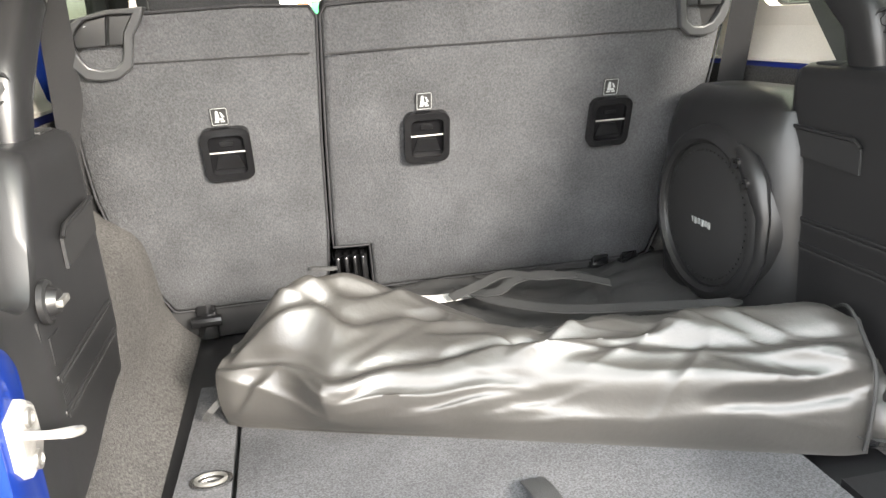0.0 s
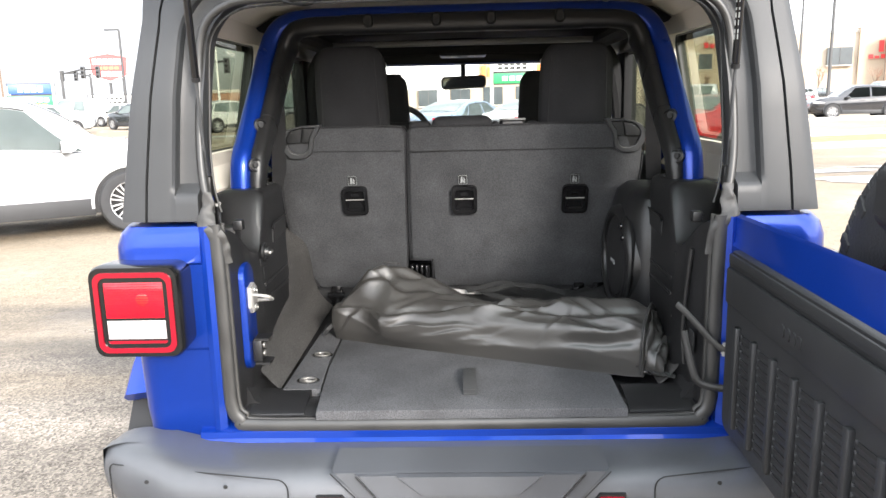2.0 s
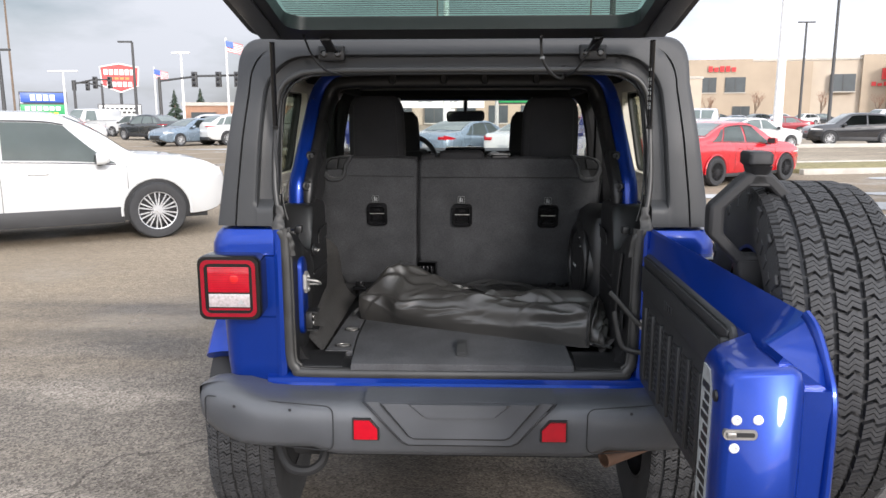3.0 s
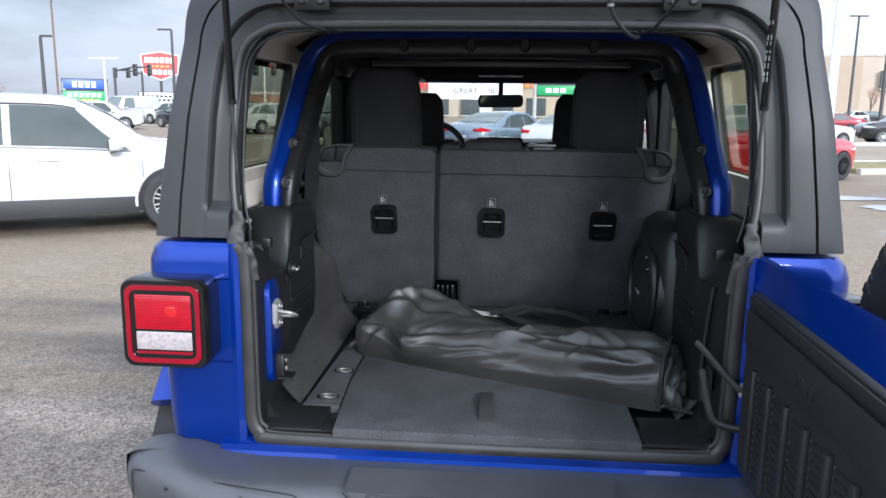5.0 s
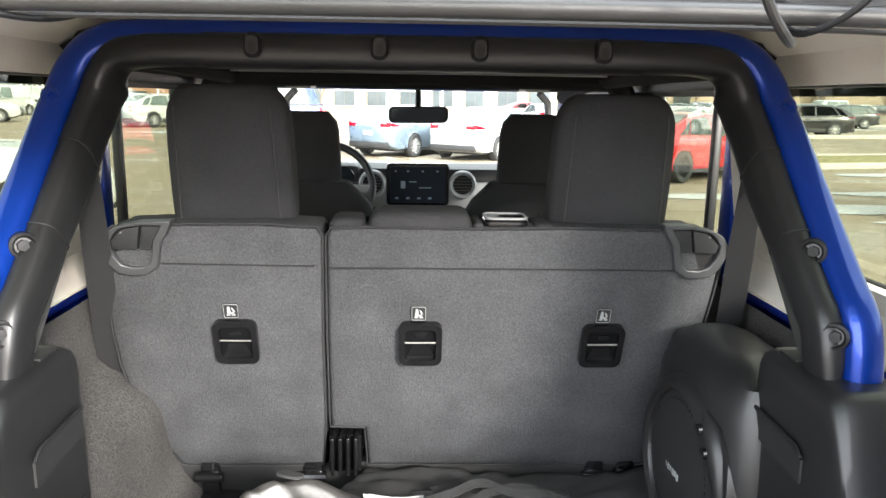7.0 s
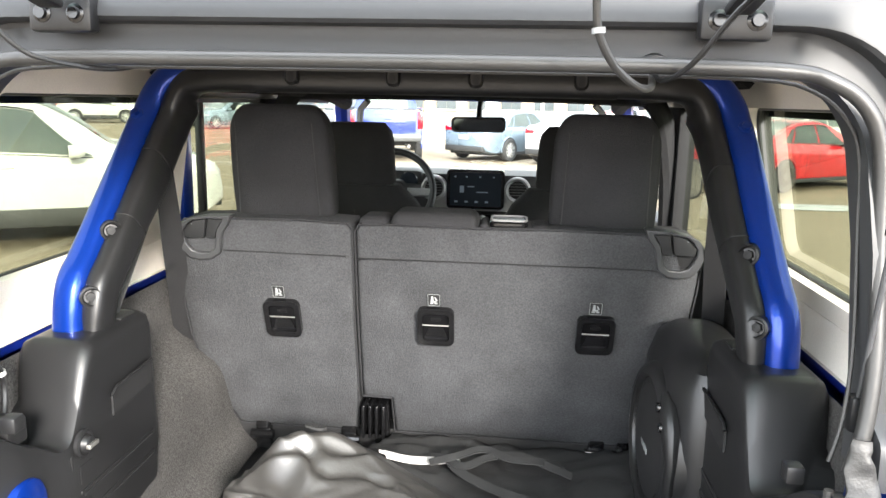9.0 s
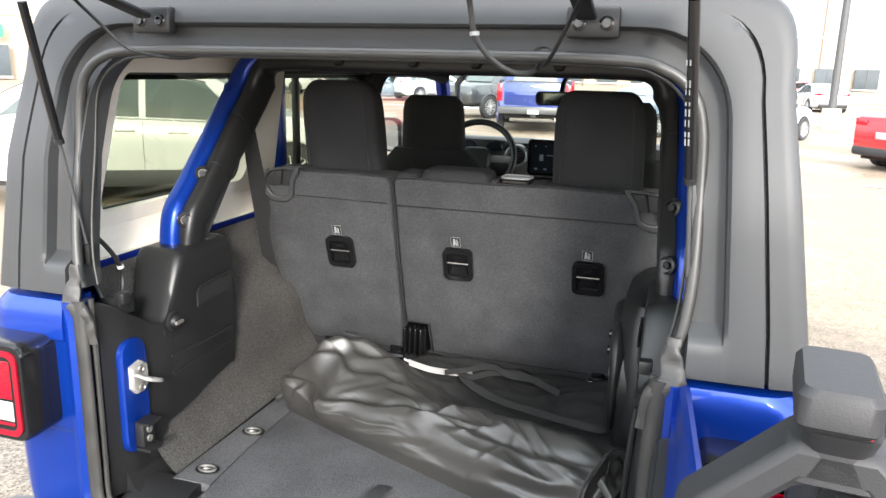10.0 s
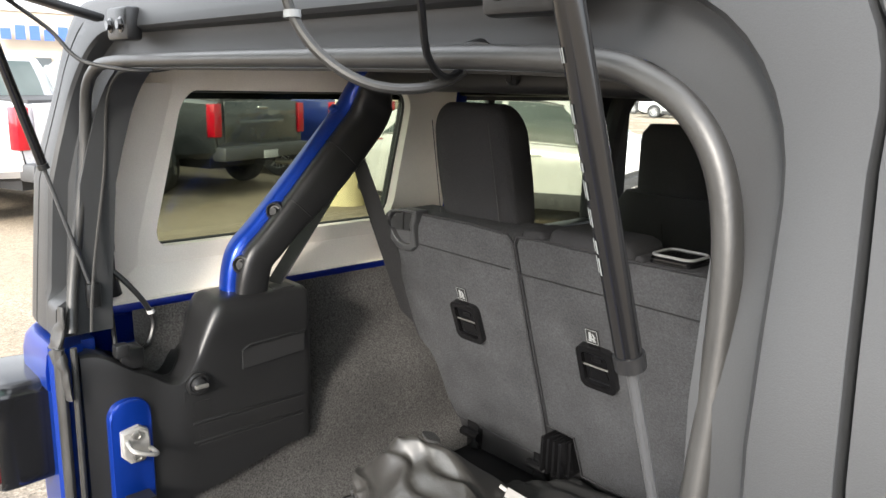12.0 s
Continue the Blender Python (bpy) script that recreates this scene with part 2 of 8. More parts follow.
def smooth_path(pts, steps, closed=False):
    pts = [Vector(p) for p in pts]
    k, out = len(pts), []
    for i in range(k if closed else k - 1):
        p0 = pts[(i - 1) % k] if closed or i else pts[0]
        p1, p2 = pts[i], pts[(i + 1) % k]
        p3 = pts[(i + 2) % k] if closed or i + 2 < k else pts[-1]
        for s in range(steps):
            t = s / steps
            out.append(0.5 * ((2 * p1) + (p2 - p0) * t + (2 * p0 - 5 * p1 + 4 * p2 - p3) * t * t + (3 * p1 - p0 - 3 * p2 + p3) * t ** 3))
    if not closed:
        out.append(pts[-1])
    return out


def cyl(bm, p0, p1, r0, r1=None, n=20):
    return tube(bm, [p0, p1], [r0, r0 if r1 is None else r1], n, up=(0.3, 0.5, 1))


def rr(cx, cy, w, h, r, n=5):
    """A rounded rectangle as 2D points, counter-clockwise."""
    out = []
    for sx, sy, a0 in ((1, 1, 0), (-1, 1, 90), (-1, -1, 180), (1, -1, 270)):
        for i in range(n + 1):
            a = radians(a0 + 90 * i / n)
            out.append((cx + sx * (w / 2 - r) + r * math.cos(a), cy + sy * (h / 2 - r) + r * math.sin(a)))
    return out


def ball(bm, c, rx, ry, rz, nu=14, nv=10, power=1.0):
    def sp(v):
        return math.copysign(abs(v) ** power, v)
    loops = []
    for i in range(1, nv):
        a = math.pi * i / nv
        loops.append([(c[0] + rx * sp(math.sin(a)) * sp(math.cos(2 * math.pi * j / nu)), c[1] + ry * sp(math.sin(a)) * sp(math.sin(2 * math.pi * j / nu)), c[2] + rz * sp(math.cos(a))) for j in range(nu)])
    return loft(bm, loops)


def ring_plate(bm, hole, outer, f0, f1, steps=1):
    """A plate with a hole: two matched loops of 2D points, laid on the surfaces f0 and f1."""
    between = [[(a[0] + (b[0] - a[0]) * k / steps, a[1] + (b[1] - a[1]) * k / steps) for a, b in zip(hole, outer)] for k in range(1, steps)]
    rows = [[bm.verts.new(f(p)) for p in lp] for lp, f in [(hole, f0)] + [(q, f0) for q in between] + [(outer, f0), (outer, f1), (hole, f1)]]
    n = len(hole)
    for a, b in zip(rows, rows[1:] + rows[:1]):
        for i in range(n):
            j = (i + 1) % n
            bm.faces.new((a[i], a[j], b[j], b[i]))
    return bm


def text(name, words, size, m, material, parent=None, depth=0.0008):
    cu = bpy.data.curves.new(name, "FONT")
    cu.body, cu.size, cu.extrude, cu.align_x, cu.align_y = words, size, depth, "CENTER", "CENTER"
    cu.materials.append(material)
    ob = new(name, cu)
    ob.parent = parent
    ob.matrix_local = Matrix.Translation(-origin(parent)) @ m
    return ob


def mirror_x(fn):
    for s in (-1, 1):
        fn(s)


def revolve(bm, c, axis, prof, n=40):
    """A lathe: prof rows are (distance along axis, radius)."""
    ax = Vector(axis).normalized()
    u = ax.orthogonal().normalized()
    w = ax.cross(u)
    loops = [[tuple(Vector(c) + ax * d + (u * math.cos(2 * math.pi * j / n) + w * math.sin(2 * math.pi * j / n)) * r) for j in range(n)] for d, r in prof]
    return loft(bm, loops, cap=False)

# ---- the off-road car: shell ----
car = base("off_road_car", (0, 1.9, 0), "blue off-road car with open tailgate and raised liftgate", "car")


def corner_panel(s):
    rows = [(0.700, .765, .02), (0.735, .785, .005), (0.80, .790, 0), (0.958, .796, 0), (0.966, .802, -.004), (1.155, .806, -.004), (1.164, .806, -.004), (1.170, .818, -.012), (1.205, .816, -.012), (1.235, .806, -.008), (1.252, .790, 0.0)]
    loops = []
    for z, xo, yb in rows:
        lp = [(0.602, yb), (xo - .07, yb)]
        lp += [(xo - .07 + .07 * math.sin(a), yb + .07 - .07 * math.cos(a)) for a in [radians(v) for v in (22, 45, 68)]]
        lp += [(xo, yb + .07), (xo, 1.06), (xo - .04, 1.06), (xo - .04, .12), (.66, .075), (.602, .075)]
        loops.append([(s * x, y, z) for x, y in lp])
    part("rear_corner_panel", loft(B(), loops), PAINT, car, "glossy blue rear quarter panel", smooth=24)
    # flange round the opening
    bm = B()
    loft(bm, [[(s * x, y, z) for x, y in ((.604, -.006), (.604, .05), (.588, .05), (.574, .012), (.577, .0), (.592, -.008))] for z in (.745, 1.0, 1.252)])
    part("opening_flange", bm, PAINT, car)
    # fender flare
    bm = B()
    loops = []
    for i in range(13):
        a = radians(138 - 126 * i / 12)
        cy, cz = .56 + .50 * math.cos(a), .42 + .52 * math.sin(a)
        ny, nz = math.cos(a), math.sin(a)
        loops.append([(s * x, cy + ny * d, cz + nz * d) for x, d in ((.77, .035), (.85, .03), (.905, .012), (.918, -.008), (.915, -.03), (.90, -.03), (.87, -.015), (.77, -.012))])
    part("fender_flare", loft(bm, loops), PAINT, car, "blue fender flare over the rear wheel")
    bm = B()
    loops = []
    for i in range(13):
        a = radians(148 - 150 * i / 12)
        cy, cz = .56 + .455 * math.cos(a), .42 + .47 * math.sin(a)
        loops.append([(s * x, cy + math.cos(a) * d, cz + math.sin(a) * d) for x, d in ((.60, .02), (.90, .02), (.90, .0), (.60, .0))])
    part("wheel_arch_liner", loft(bm, loops), BLACK_DEEP, car)
    # lower side of the body, forward
    bm = B()
    loft(bm, [[(s * x, y, z) for x, z in ((.72, .50), (.775, .56), (.80, .9), (.80, 1.16), (.815, 1.17), (.805, 1.235), (.78, 1.252), (.745, 1.252), (.745, .50))] for y in (1.065, 1.52, 1.98, 2.5, 3.02)])
    part("side_body", bm, PAINT, car)
    for y in (1.10, 1.98):
        part("door_gap", box(B(), s * .817 - .003, s * .817 + .003, y, y + .006, .6, 1.23), BLACK_DEEP, car)


mirror_x(corner_panel)
# sill below the opening
bm = B()
loft(bm, [[(x, y, z) for y, z in ((-.004, .700), (-.020, .712), (-.026, .730), (-.014, .741), (-.012, .756), (.0, .764), (.03, .772), (.06, .772), (.06, .70))] for x in (-.64, -.61, -.2, .2, .61, .64)])
part("rear_sill", bm, PAINT, car, "blue painted sill under the load opening")
bm = B()
loft(bm, [[(x, y, z) for y, z in ((.0, .69), (.0, .722), (.04, .722), (.04, .69))] for x in (-.77, .77)])
part("lower_rear_panel", bm, PAINT, car)


# ---- hardtop ----
def hx(z):
    """Half width of the hardtop at height z."""
    return .796 - .155 * max(0, z - 1.25) - .45 * max(0, z - 1.72) ** 1.45


def hardtop():
    # rear frame round the liftgate opening: sections from one foot over the top to the other
    def y0(x, z):
        return .024 + .07 * max(0, z - 1.27) + .20 * max(0, z - 1.55) + .10 * max(0, abs(x) - .73)

    def lean(x, z):
        return x * (1.012 - .12 * max(0, z - 1.35)), z

    def soft(a, b, v):
        t = max(0, min(1, (v - a) / (b - a)))
        return t * t * (3 - 2 * t)
    side = []
    for z in (1.262, 1.265, 1.275, 1.30, 1.315, 1.322, 1.329, 1.336, 1.345, 1.37, 1.42, 1.48, 1.54, 1.60, 1.64):
        side.append((lean(.600, z), lean(.650, z), (hx(z), z)))
    for k in range(11):
        a = math.pi / 2 * k / 10
        side.append((lean(.495 + .105 * math.cos(a), 1.6525 + .105 * math.sin(a)), lean(.52 + .13 * math.cos(a), 1.67 + .13 * math.sin(a)), (.60 + .125 * max(0, math.cos(a)) ** .5, 1.715 + .147 * math.sin(a) ** .6)))
    for x in (.40, .25, .10):
        side.append((lean(x, 1.7575), lean(x, 1.80), (x, 1.862)))
    loops = []
    for s, row in ((1, side), (-1, side[::-1])):
        for (xa, za), (xb, zb), (xc, zc) in row:
            deep = .038 * soft(1.316, 1.346, zb)
            groove = .018 * (1 - soft(1.80, 1.855, zc))

            def at(k, dy, a=(xb, zb), b=(xc, zc)):
                x, z = a[0] + (b[0] - a[0]) * k, a[1] + (b[1] - a[1]) * k
                return (s * x, y0(x, z) - .012 + dy, z)
            ln = math.hypot(xc - xb, zc - zb)
            sec = [(s * xa, y0(xa, za) + .088, za), (s * xa, y0(xa, za) - .012 + deep, za), at(-.012 / ln, deep), at(0, deep - .005 * deep / .038), at(.002 / ln, .008 * deep / .038), at(.007 / ln, .0015), at(.016 / ln, 0)]
            sec += [at(.33, 0), at(.52 - .0032 / ln, 0), at(.52 - .0016 / ln, groove), at(.52 + .0016 / ln, groove), at(.52 + .0032 / ln, 0), at(.76, 0), at(1 - .014 / ln, .0), at(1 - .005 / ln, .004), at(1, .014), at(1, .11)]
            loops.append(sec)
    part("hardtop_rear_frame", loft(B(), loops), HARDTOP, car, "dark grey textured hardtop rear frame", smooth=32)
    # side walls with the quarter window
    def pane_edge(grow, r):
        """Outline of the quarter window: rear edge raked, front edge steeper."""
        out = []
        for u, v in rr(0, 0, 1.0 + grow * 1.6, .335 + grow, r, 6):
            k = min(1, max(0, u + .5)) if abs(u) <= .5 else (u + .5)
            rear, front = .262 + .19 * v, .890 + .10 * v
            out.append((rear + (front - rear) * k, 1.545 + v))
        return out
    for s in (-1, 1):
        win = pane_edge(.0, .045)
        o = []
        for y, z in rr(.585, 1.545, .67, .345, .045, 6):
            dy, dz = (y - .585) / .335, (z - 1.545) / .1725
            k = max(abs(dy), abs(dz))
            o.append((.585 + dy / k * .475, 1.545 + dz / k * (.265 if dz > 0 else .285)))
        o = [(min(max(y, .105), 1.055), z) for y, z in o]
        part("hardtop_side", ring_plate(B(), win, o, lambda p: (s * hx(p[1]), p[0], p[1]), lambda p: (s * (hx(p[1]) - .028), p[0], p[1])), HARDTOP, car)
        part("side_liner", ring_plate(B(), pane_edge(-.012, .05), o, lambda p: (s * (hx(p[1]) - .03), p[0], p[1]), lambda p: (s * (hx(p[1]) - .052 - .012 * math.sin(max(0, min(1, (p[1] - 1.26) / .5)) * 3.14)), p[0], p[1])), LINER, car, "off-white moulded inside of the hardtop")
        pane = part("quarter_window", prism(B(), [(s * (hx(z) - .012), y, z) for y, z in pane_edge(.003, .045)], (s * -.004, 0, 0)), GLASS_TINT, car, "tinted fixed quarter window")
        pane.visible_shadow = False
        # rubber edge of the glass
        part("window_seal", tube(B(), [(s * (hx(z) - .030), y, z) for y, z in pane_edge(-.012, .05)], .005, 6, closed=True), BLACK, car)
        # liner of the rear pillar
        bm, lin = B(), []
        for z in (1.262, 1.4, 1.55, 1.66, 1.72):
            yl = .066 + .2 * (z - 1.27)
            lin.append([(s * x, y, z) for x, y in ((hx(z) - .05, .222 + .19 * (z - 1.39)), (hx(z) - .065, yl + .055), (.642 - .1 * max(0, z - 1.62), yl), (.636 - .1 * max(0, z - 1.62), yl + .003), (hx(z) - .075, yl + .07), (hx(z) - .056, .222 + .19 * (z - 1.39)))])
        loft(bm, lin)
        part("pillar_liner", bm, LINER, car)
        # belt rail bolts
        for y in (.285, .60, .885):
            bm = B()
            cyl(bm, (s * .728, y, 1.277), (s * .728, y, 1.284), .013, .012)
            cyl(bm, (s * .728, y, 1.284), (s * .728, y, 1.294), .007, .006, 6)
            part("rail_bolt", bm, BLACK, car)
        bm = B()
        box(bm, s * .735 - .03, s * .735 + .03, .11, 1.06, 1.256, 1.277, .004)
        part("belt_rail", bm, PAINT_DULL, car)
        bm = B()
        loft(bm, [[(s * x, y, z) for x, z in ((.758, 1.278), (.698, 1.278), (.698, 1.284), (.712, 1.30), (.722, 1.345), (.74, 1.345))] for y in (.11, .35, .6, .85, 1.05)])
        part("rail_liner", bm, LINER, car)
    # roof skin and linings
    def roof(y0_, y1_, dz, m, name, label, w=1.0, ny=10, cut=0):
        loops = []
        for i in range(ny + 1):
            y = y0_ + (y1_ - y0_) * i / ny
            prof = [(-.735, 1.70), (-.722, 1.765), (-.692, 1.815), (-.63, 1.848), (-.5, 1.862), (-.25, 1.868), (0, 1.870), (.25, 1.868), (.5, 1.862), (.63, 1.848), (.692, 1.815), (.722, 1.765), (.735, 1.70)]
            prof = prof[cut:len(prof) - cut]
            drop = .03 * max(0, (y - 2.2)) ** 2
            up = [(x * w, y, z - dz - drop) for x, z in prof]
            dn = [(x * w * .985, y, z - dz - .012 - drop) for x, z in prof[::-1]]
            loops.append(up + dn)
        part(name, loft(B(), loops), m, car, label)
    roof(.135, 2.72, 0, HARDTOP, "hardtop_roof", "dark grey hardtop roof")
    roof(.135, .80, .046, LINER, "cargo_roof_liner", "off-white lining over the load space", .97, 6, 2)
    roof(.805, 2.70, .058, FABRIC, "headliner", "black headliner", .95, 8, 2)


hardtop()


# rubber seals
def seals():
    low = [(-.572, .008, 1.255), (-.568, .006, 1.12), (-.566, .004, .90), (-.562, .0, .815), (-.545, -.002, .783), (-.51, -.004, .768), (-.2, -.006, .766), (.2, -.006, .766), (.51, -.004, .768), (.545, -.002, .783), (.562, .0, .815), (.566, .004, .90), (.568, .006, 1.12), (.572, .008, 1.255)]
    bm = tube(B(), low, .0165, 16, smooth_steps=8, up=(0, 1, 0))
    for v in bm.verts:
        v.co.y *= .55
    part("lower_seal", bm, SEAL_DUSTY, car, "dusty grey rubber seal of the load opening")
    part("inner_seal", tube(B(), [(x * .978, y + .018, z + (.010 if z < .8 else 0)) for x, y, z in low], .006, 8, smooth_steps=4, up=(0, 1, 0)), SEAL, car)
    up = [(-.583, .03, 1.275), (-.598, .034, 1.33), (-.606, .04, 1.42), (-.604, .046, 1.56), (-.598, .052, 1.65), (-.578, .057, 1.705), (-.535, .06, 1.738), (-.46, .062, 1.752), (-.2, .063, 1.755), (.2, .063, 1.755), (.46, .062, 1.752), (.535, .06, 1.738), (.578, .057, 1.705), (.598, .052, 1.65), (.604, .046, 1.56), (.606, .04, 1.42), (.598, .034, 1.33), (.583, .03, 1.275)]
    up = [(x, .032 + min(.055, .17 * (z - 1.275)), z) for x, y, z in up]
    part("liftgate_seal", tube(B(), up, .0098, 18, smooth_steps=8, up=(0, 1, 0)), SEAL_DUSTY, car, "worn rubber seal round the liftgate opening")
    part("liner_edge", tube(B(), [(x * .978, y + .03, z - (.010 if z > 1.7 else 0)) for x, y, z in up], .0028, 6, smooth_steps=4, up=(0, 1, 0)), SEAL, car)
    for s in (-1, 1):
        bm = B()
        pts = smooth_path([Vector(p) for p in ((s * .590, .03, 1.325), (s * .588, .026, 1.30), (s * .592, .016, 1.275), (s * .594, .004, 1.252), (s * .580, .004, 1.232), (s * .572, .010, 1.20), (s * .567, .012, 1.165))], 6)
        wide = [.010, .012, .016, .020, .018, .014, .010]
        tube(bm, pts, [wide[min(6, k // 6)] + (wide[min(6, k // 6 + 1)] - wide[min(6, k // 6)]) * (k % 6) / 6 for k in range(len(pts))], 18, smooth_steps=0)
        for v in bm.verts:
            d = v.co.x * s - .585
            v.co.x = s * (.585 + d * (1.7 if d < 0 else .9))
            v.co.y = .008 + (v.co.y - .008) * .55
            v.co += noise.noise_vector(v.co * 48) * .0045 + noise.noise_vector(v.co * 120) * .0012
        part("seal_corner_boot", bm, SEAL, car, "crumpled rubber corner boot")
        bm = B()
        box(bm, s * .545 - .012, s * .545 + .012, .09, .115, 1.225, 1.25, .004)
        part("wiring_clip", bm, BLACK, car)


seals()


# ---- tail lights ----
def tail_light(s):
    cx, cz = s * .728, 1.078
    h = part("tail_light", loft(B(), [[(cx + x * k, y, cz + z * k) for x, z in rr(0, 0, .20, .208, .026)] for y, k in ((.0, .97), (-.06, 1.0), (-.086, 1.0), (-.094, .97))]), BLACK_GLOSS, car, "red and white tail light in a dark grey housing")
    ring = ring_plate(B(), [(cx + x, cz + z) for x, z in rr(0, 0, .152, .160, .018)], [(cx + x, cz + z) for x, z in rr(0, 0, .174, .182, .022)], lambda p: (p[0], -.098, p[1]), lambda p: (p[0], -.088, p[1]))
    part("lens_ring", ring, RED_DARK, h, "red outer ring lens")
    part("lens_recess", ring_plate(B(), [(cx + x, cz + z) for x, z in rr(0, 0, .134, .142, .008)], [(cx + x, cz + z) for x, z in rr(0, 0, .152, .160, .018)], lambda p: (p[0], -.0885, p[1]), lambda p: (p[0], -.095, p[1])), BLACK_GLOSS, h)
    part("brake_lens", box(B(), cx - .067, cx + .067, -.0945, -.085, cz - .014, cz + .070, .003), RED_LENS, h)
    for i in range(14):
        z = cz - .009 + i * .0056
        part("lens_rib", box(B(), cx - .065, cx + .065, -.0955, -.0943, z, z + .0016), RED_DARK, h)
    part("bulb_glow", revolve(B(), (cx + s * -.018, -.0946, cz + .030), (0, -1, 0), [(0, .014), (.0006, .012), (.0008, .0)], 16), AMBER_LENS, h)
    part("reversing_lens", box(B(), cx - .067, cx + .067, -.0945, -.085, cz - .062, cz - .016, .003), REVERSE_LENS, h)
    part("lower_reflector", box(B(), cx - .067, cx + .067, -.0945, -.085, cz - .0705, cz - .064), RED_DARK, h)
    bm = B()
    box(bm, cx + .028, cx + .048, -.0958, -.0944, cz - .050, cz - .046)
    box(bm, cx + .034, cx + .042, -.0958, -.0944, cz - .044, cz - .038)
    part("lens_marking", bm, LABEL, h)


mirror_x(tail_light)


# ---- bumper ----
def bumper():
    def back(x):
        return -.200 + .11 * max(0, (abs(x) - .56) / .28) ** 2.2
    xs = [-.845, -.838, -.82, -.79, -.75, -.70, -.66, -.62, -.54, -.46, -.42, -.38, -.3, -.2, 0]
    xs += [-x for x in xs[-2::-1]]
    loops = []
    for x in xs:
        a = abs(x)
        top = .740 + .026 * min(1, max(0, (a - .60) / .10))
        low = .556 + .022 * min(1, max(0, (a - .40) / .06)) + .03 * max(0, (a - .70) / .14)
        e = max(0, a - .79) / .055
        mid, sq, yb = (top + low) / 2, 1 - .22 * e * e, back(x)
        pr = [(.03, top - .012), (-.08, top), (yb + .055, top - .002), (yb + .022, top - .010), (yb + .006, top - .030), (yb, top - .060), (yb + .002, mid), (yb + .012, low + .035), (yb + .028, low + .010), (yb + .06, low), (.03, low)]
        loops.append([(x, y, mid + (z - mid) * sq) for y, z in pr])
    bp = part("rear_bumper", loft(B(), loops), BUMPER, car, "dark grey plastic rear bumper", smooth=50)
    for s in (-1, 1):
        lp = [(s * x, z) for x, z in ((.324, .692), (.276, .692), (.252, .664), (.252, .632), (.324, .632))]
        part("reflector", loft(B(), [[(x, y, z) for x, z in lp] for y in (-.19, -.2125)]), RED_LENS, bp, "red rear reflector")
        lq = [(s * (.288 + (abs(x) - .288) * 1.14), .662 + (z - .662) * 1.16) for x, z in lp]
        part("reflector_rim", loft(B(), [[(x, y, z) for x, z in lq] for y in (-.18, -.2065)]), BLACK, bp)
        for x in (.52, .70):
            part("push_pin", revolve(B(), (s * x, back(x) - .0125, .725), (0, -1, 0), [(0, .005), (.002, .004), (.002, 0)], 10), BLACK_DEEP, bp)
    lp = [(-.292, .757), (.292, .757), (.198, .650), (.178, .628), (.158, .618), (-.158, .618), (-.178, .628), (-.198, .650)]
    part("step_pad_frame", loft(B(), [[(x * k, y, .70 + (z - .70) * k) for x, z in lp] for y, k in ((-.10, 1.0), (-.206, 1.0), (-.216, .975))]), BUMPER, bp)
    lp = [(-.242, .755), (.242, .755), (.172, .668), (.158, .650), (.140, .642), (-.140, .642), (-.158, .650), (-.172, .668)]
    part("step_pad", loft(B(), [[(x * k, y, .72 + (z - .72) * k) for x, z in lp] for y, k in ((-.16, 1.0), (-.218, 1.0), (-.226, .97))]), BUMPER, bp, "dished step pad in the bumper middle")
    lp = [(-.155, .755), (.155, .755), (.122, .726), (.110, .716), (.095, .712), (-.095, .712), (-.110, .716), (-.122, .726)]
    part("step_recess", loft(B(), [[(x * k, y, .75 + (z - .75) * k) for x, z in lp] for y, k in ((-.2, 1.0), (-.228, 1.0), (-.234, .96))]), BUMPER, bp)
    # moulded lines
    for nm, lq, yy in (("step_line", [(-.295, .754), (-.200, .648), (-.180, .626), (-.158, .6155), (.158, .6155), (.180, .626), (.200, .648), (.295, .754)], -.2135), ("step_line", [(-.240, .752), (-.170, .667), (-.156, .650), (-.138, .641), (.138, .641), (.156, .650), (.170, .667), (.240, .752)], -.2245)):
        part(nm, tube(B(), [(x, yy, z) for x, z in lq], .0016, 6), BLACK_DEEP, bp)
    for s in (-1, 1):
        part("pod_line", tube(B(), [(s * x, back(x) - .0015, z) for x, z in rr(.605, .662, .43, .146, .026, 5)], .0016, 6, closed=True), BLACK_DEEP, bp)
    # tow hook, exhaust
    part("tow_hook", tube(B(), [(-.62, .05, .56), (-.60, -.02, .50), (-.56, -.06, .46), (-.50, -.07, .455), (-.46, -.05, .475), (-.455, -.02, .50)], .017, 8, smooth_steps=4), BLACK_DEEP, car, "black tow hook")
    part("tailpipe", revolve(B(), (.47, -.06, .505), (0.9, .5, .12), [(0, .024), (0, .028), (.20, .028), (.20, .024), (.02, .024)], 20), RUST, car, "rusty steel tailpipe")
    part("underbody", box(B(), -.6, .6, .1, 3.9, .42, .70, .03), BLACK_DEEP, car)


bumper()


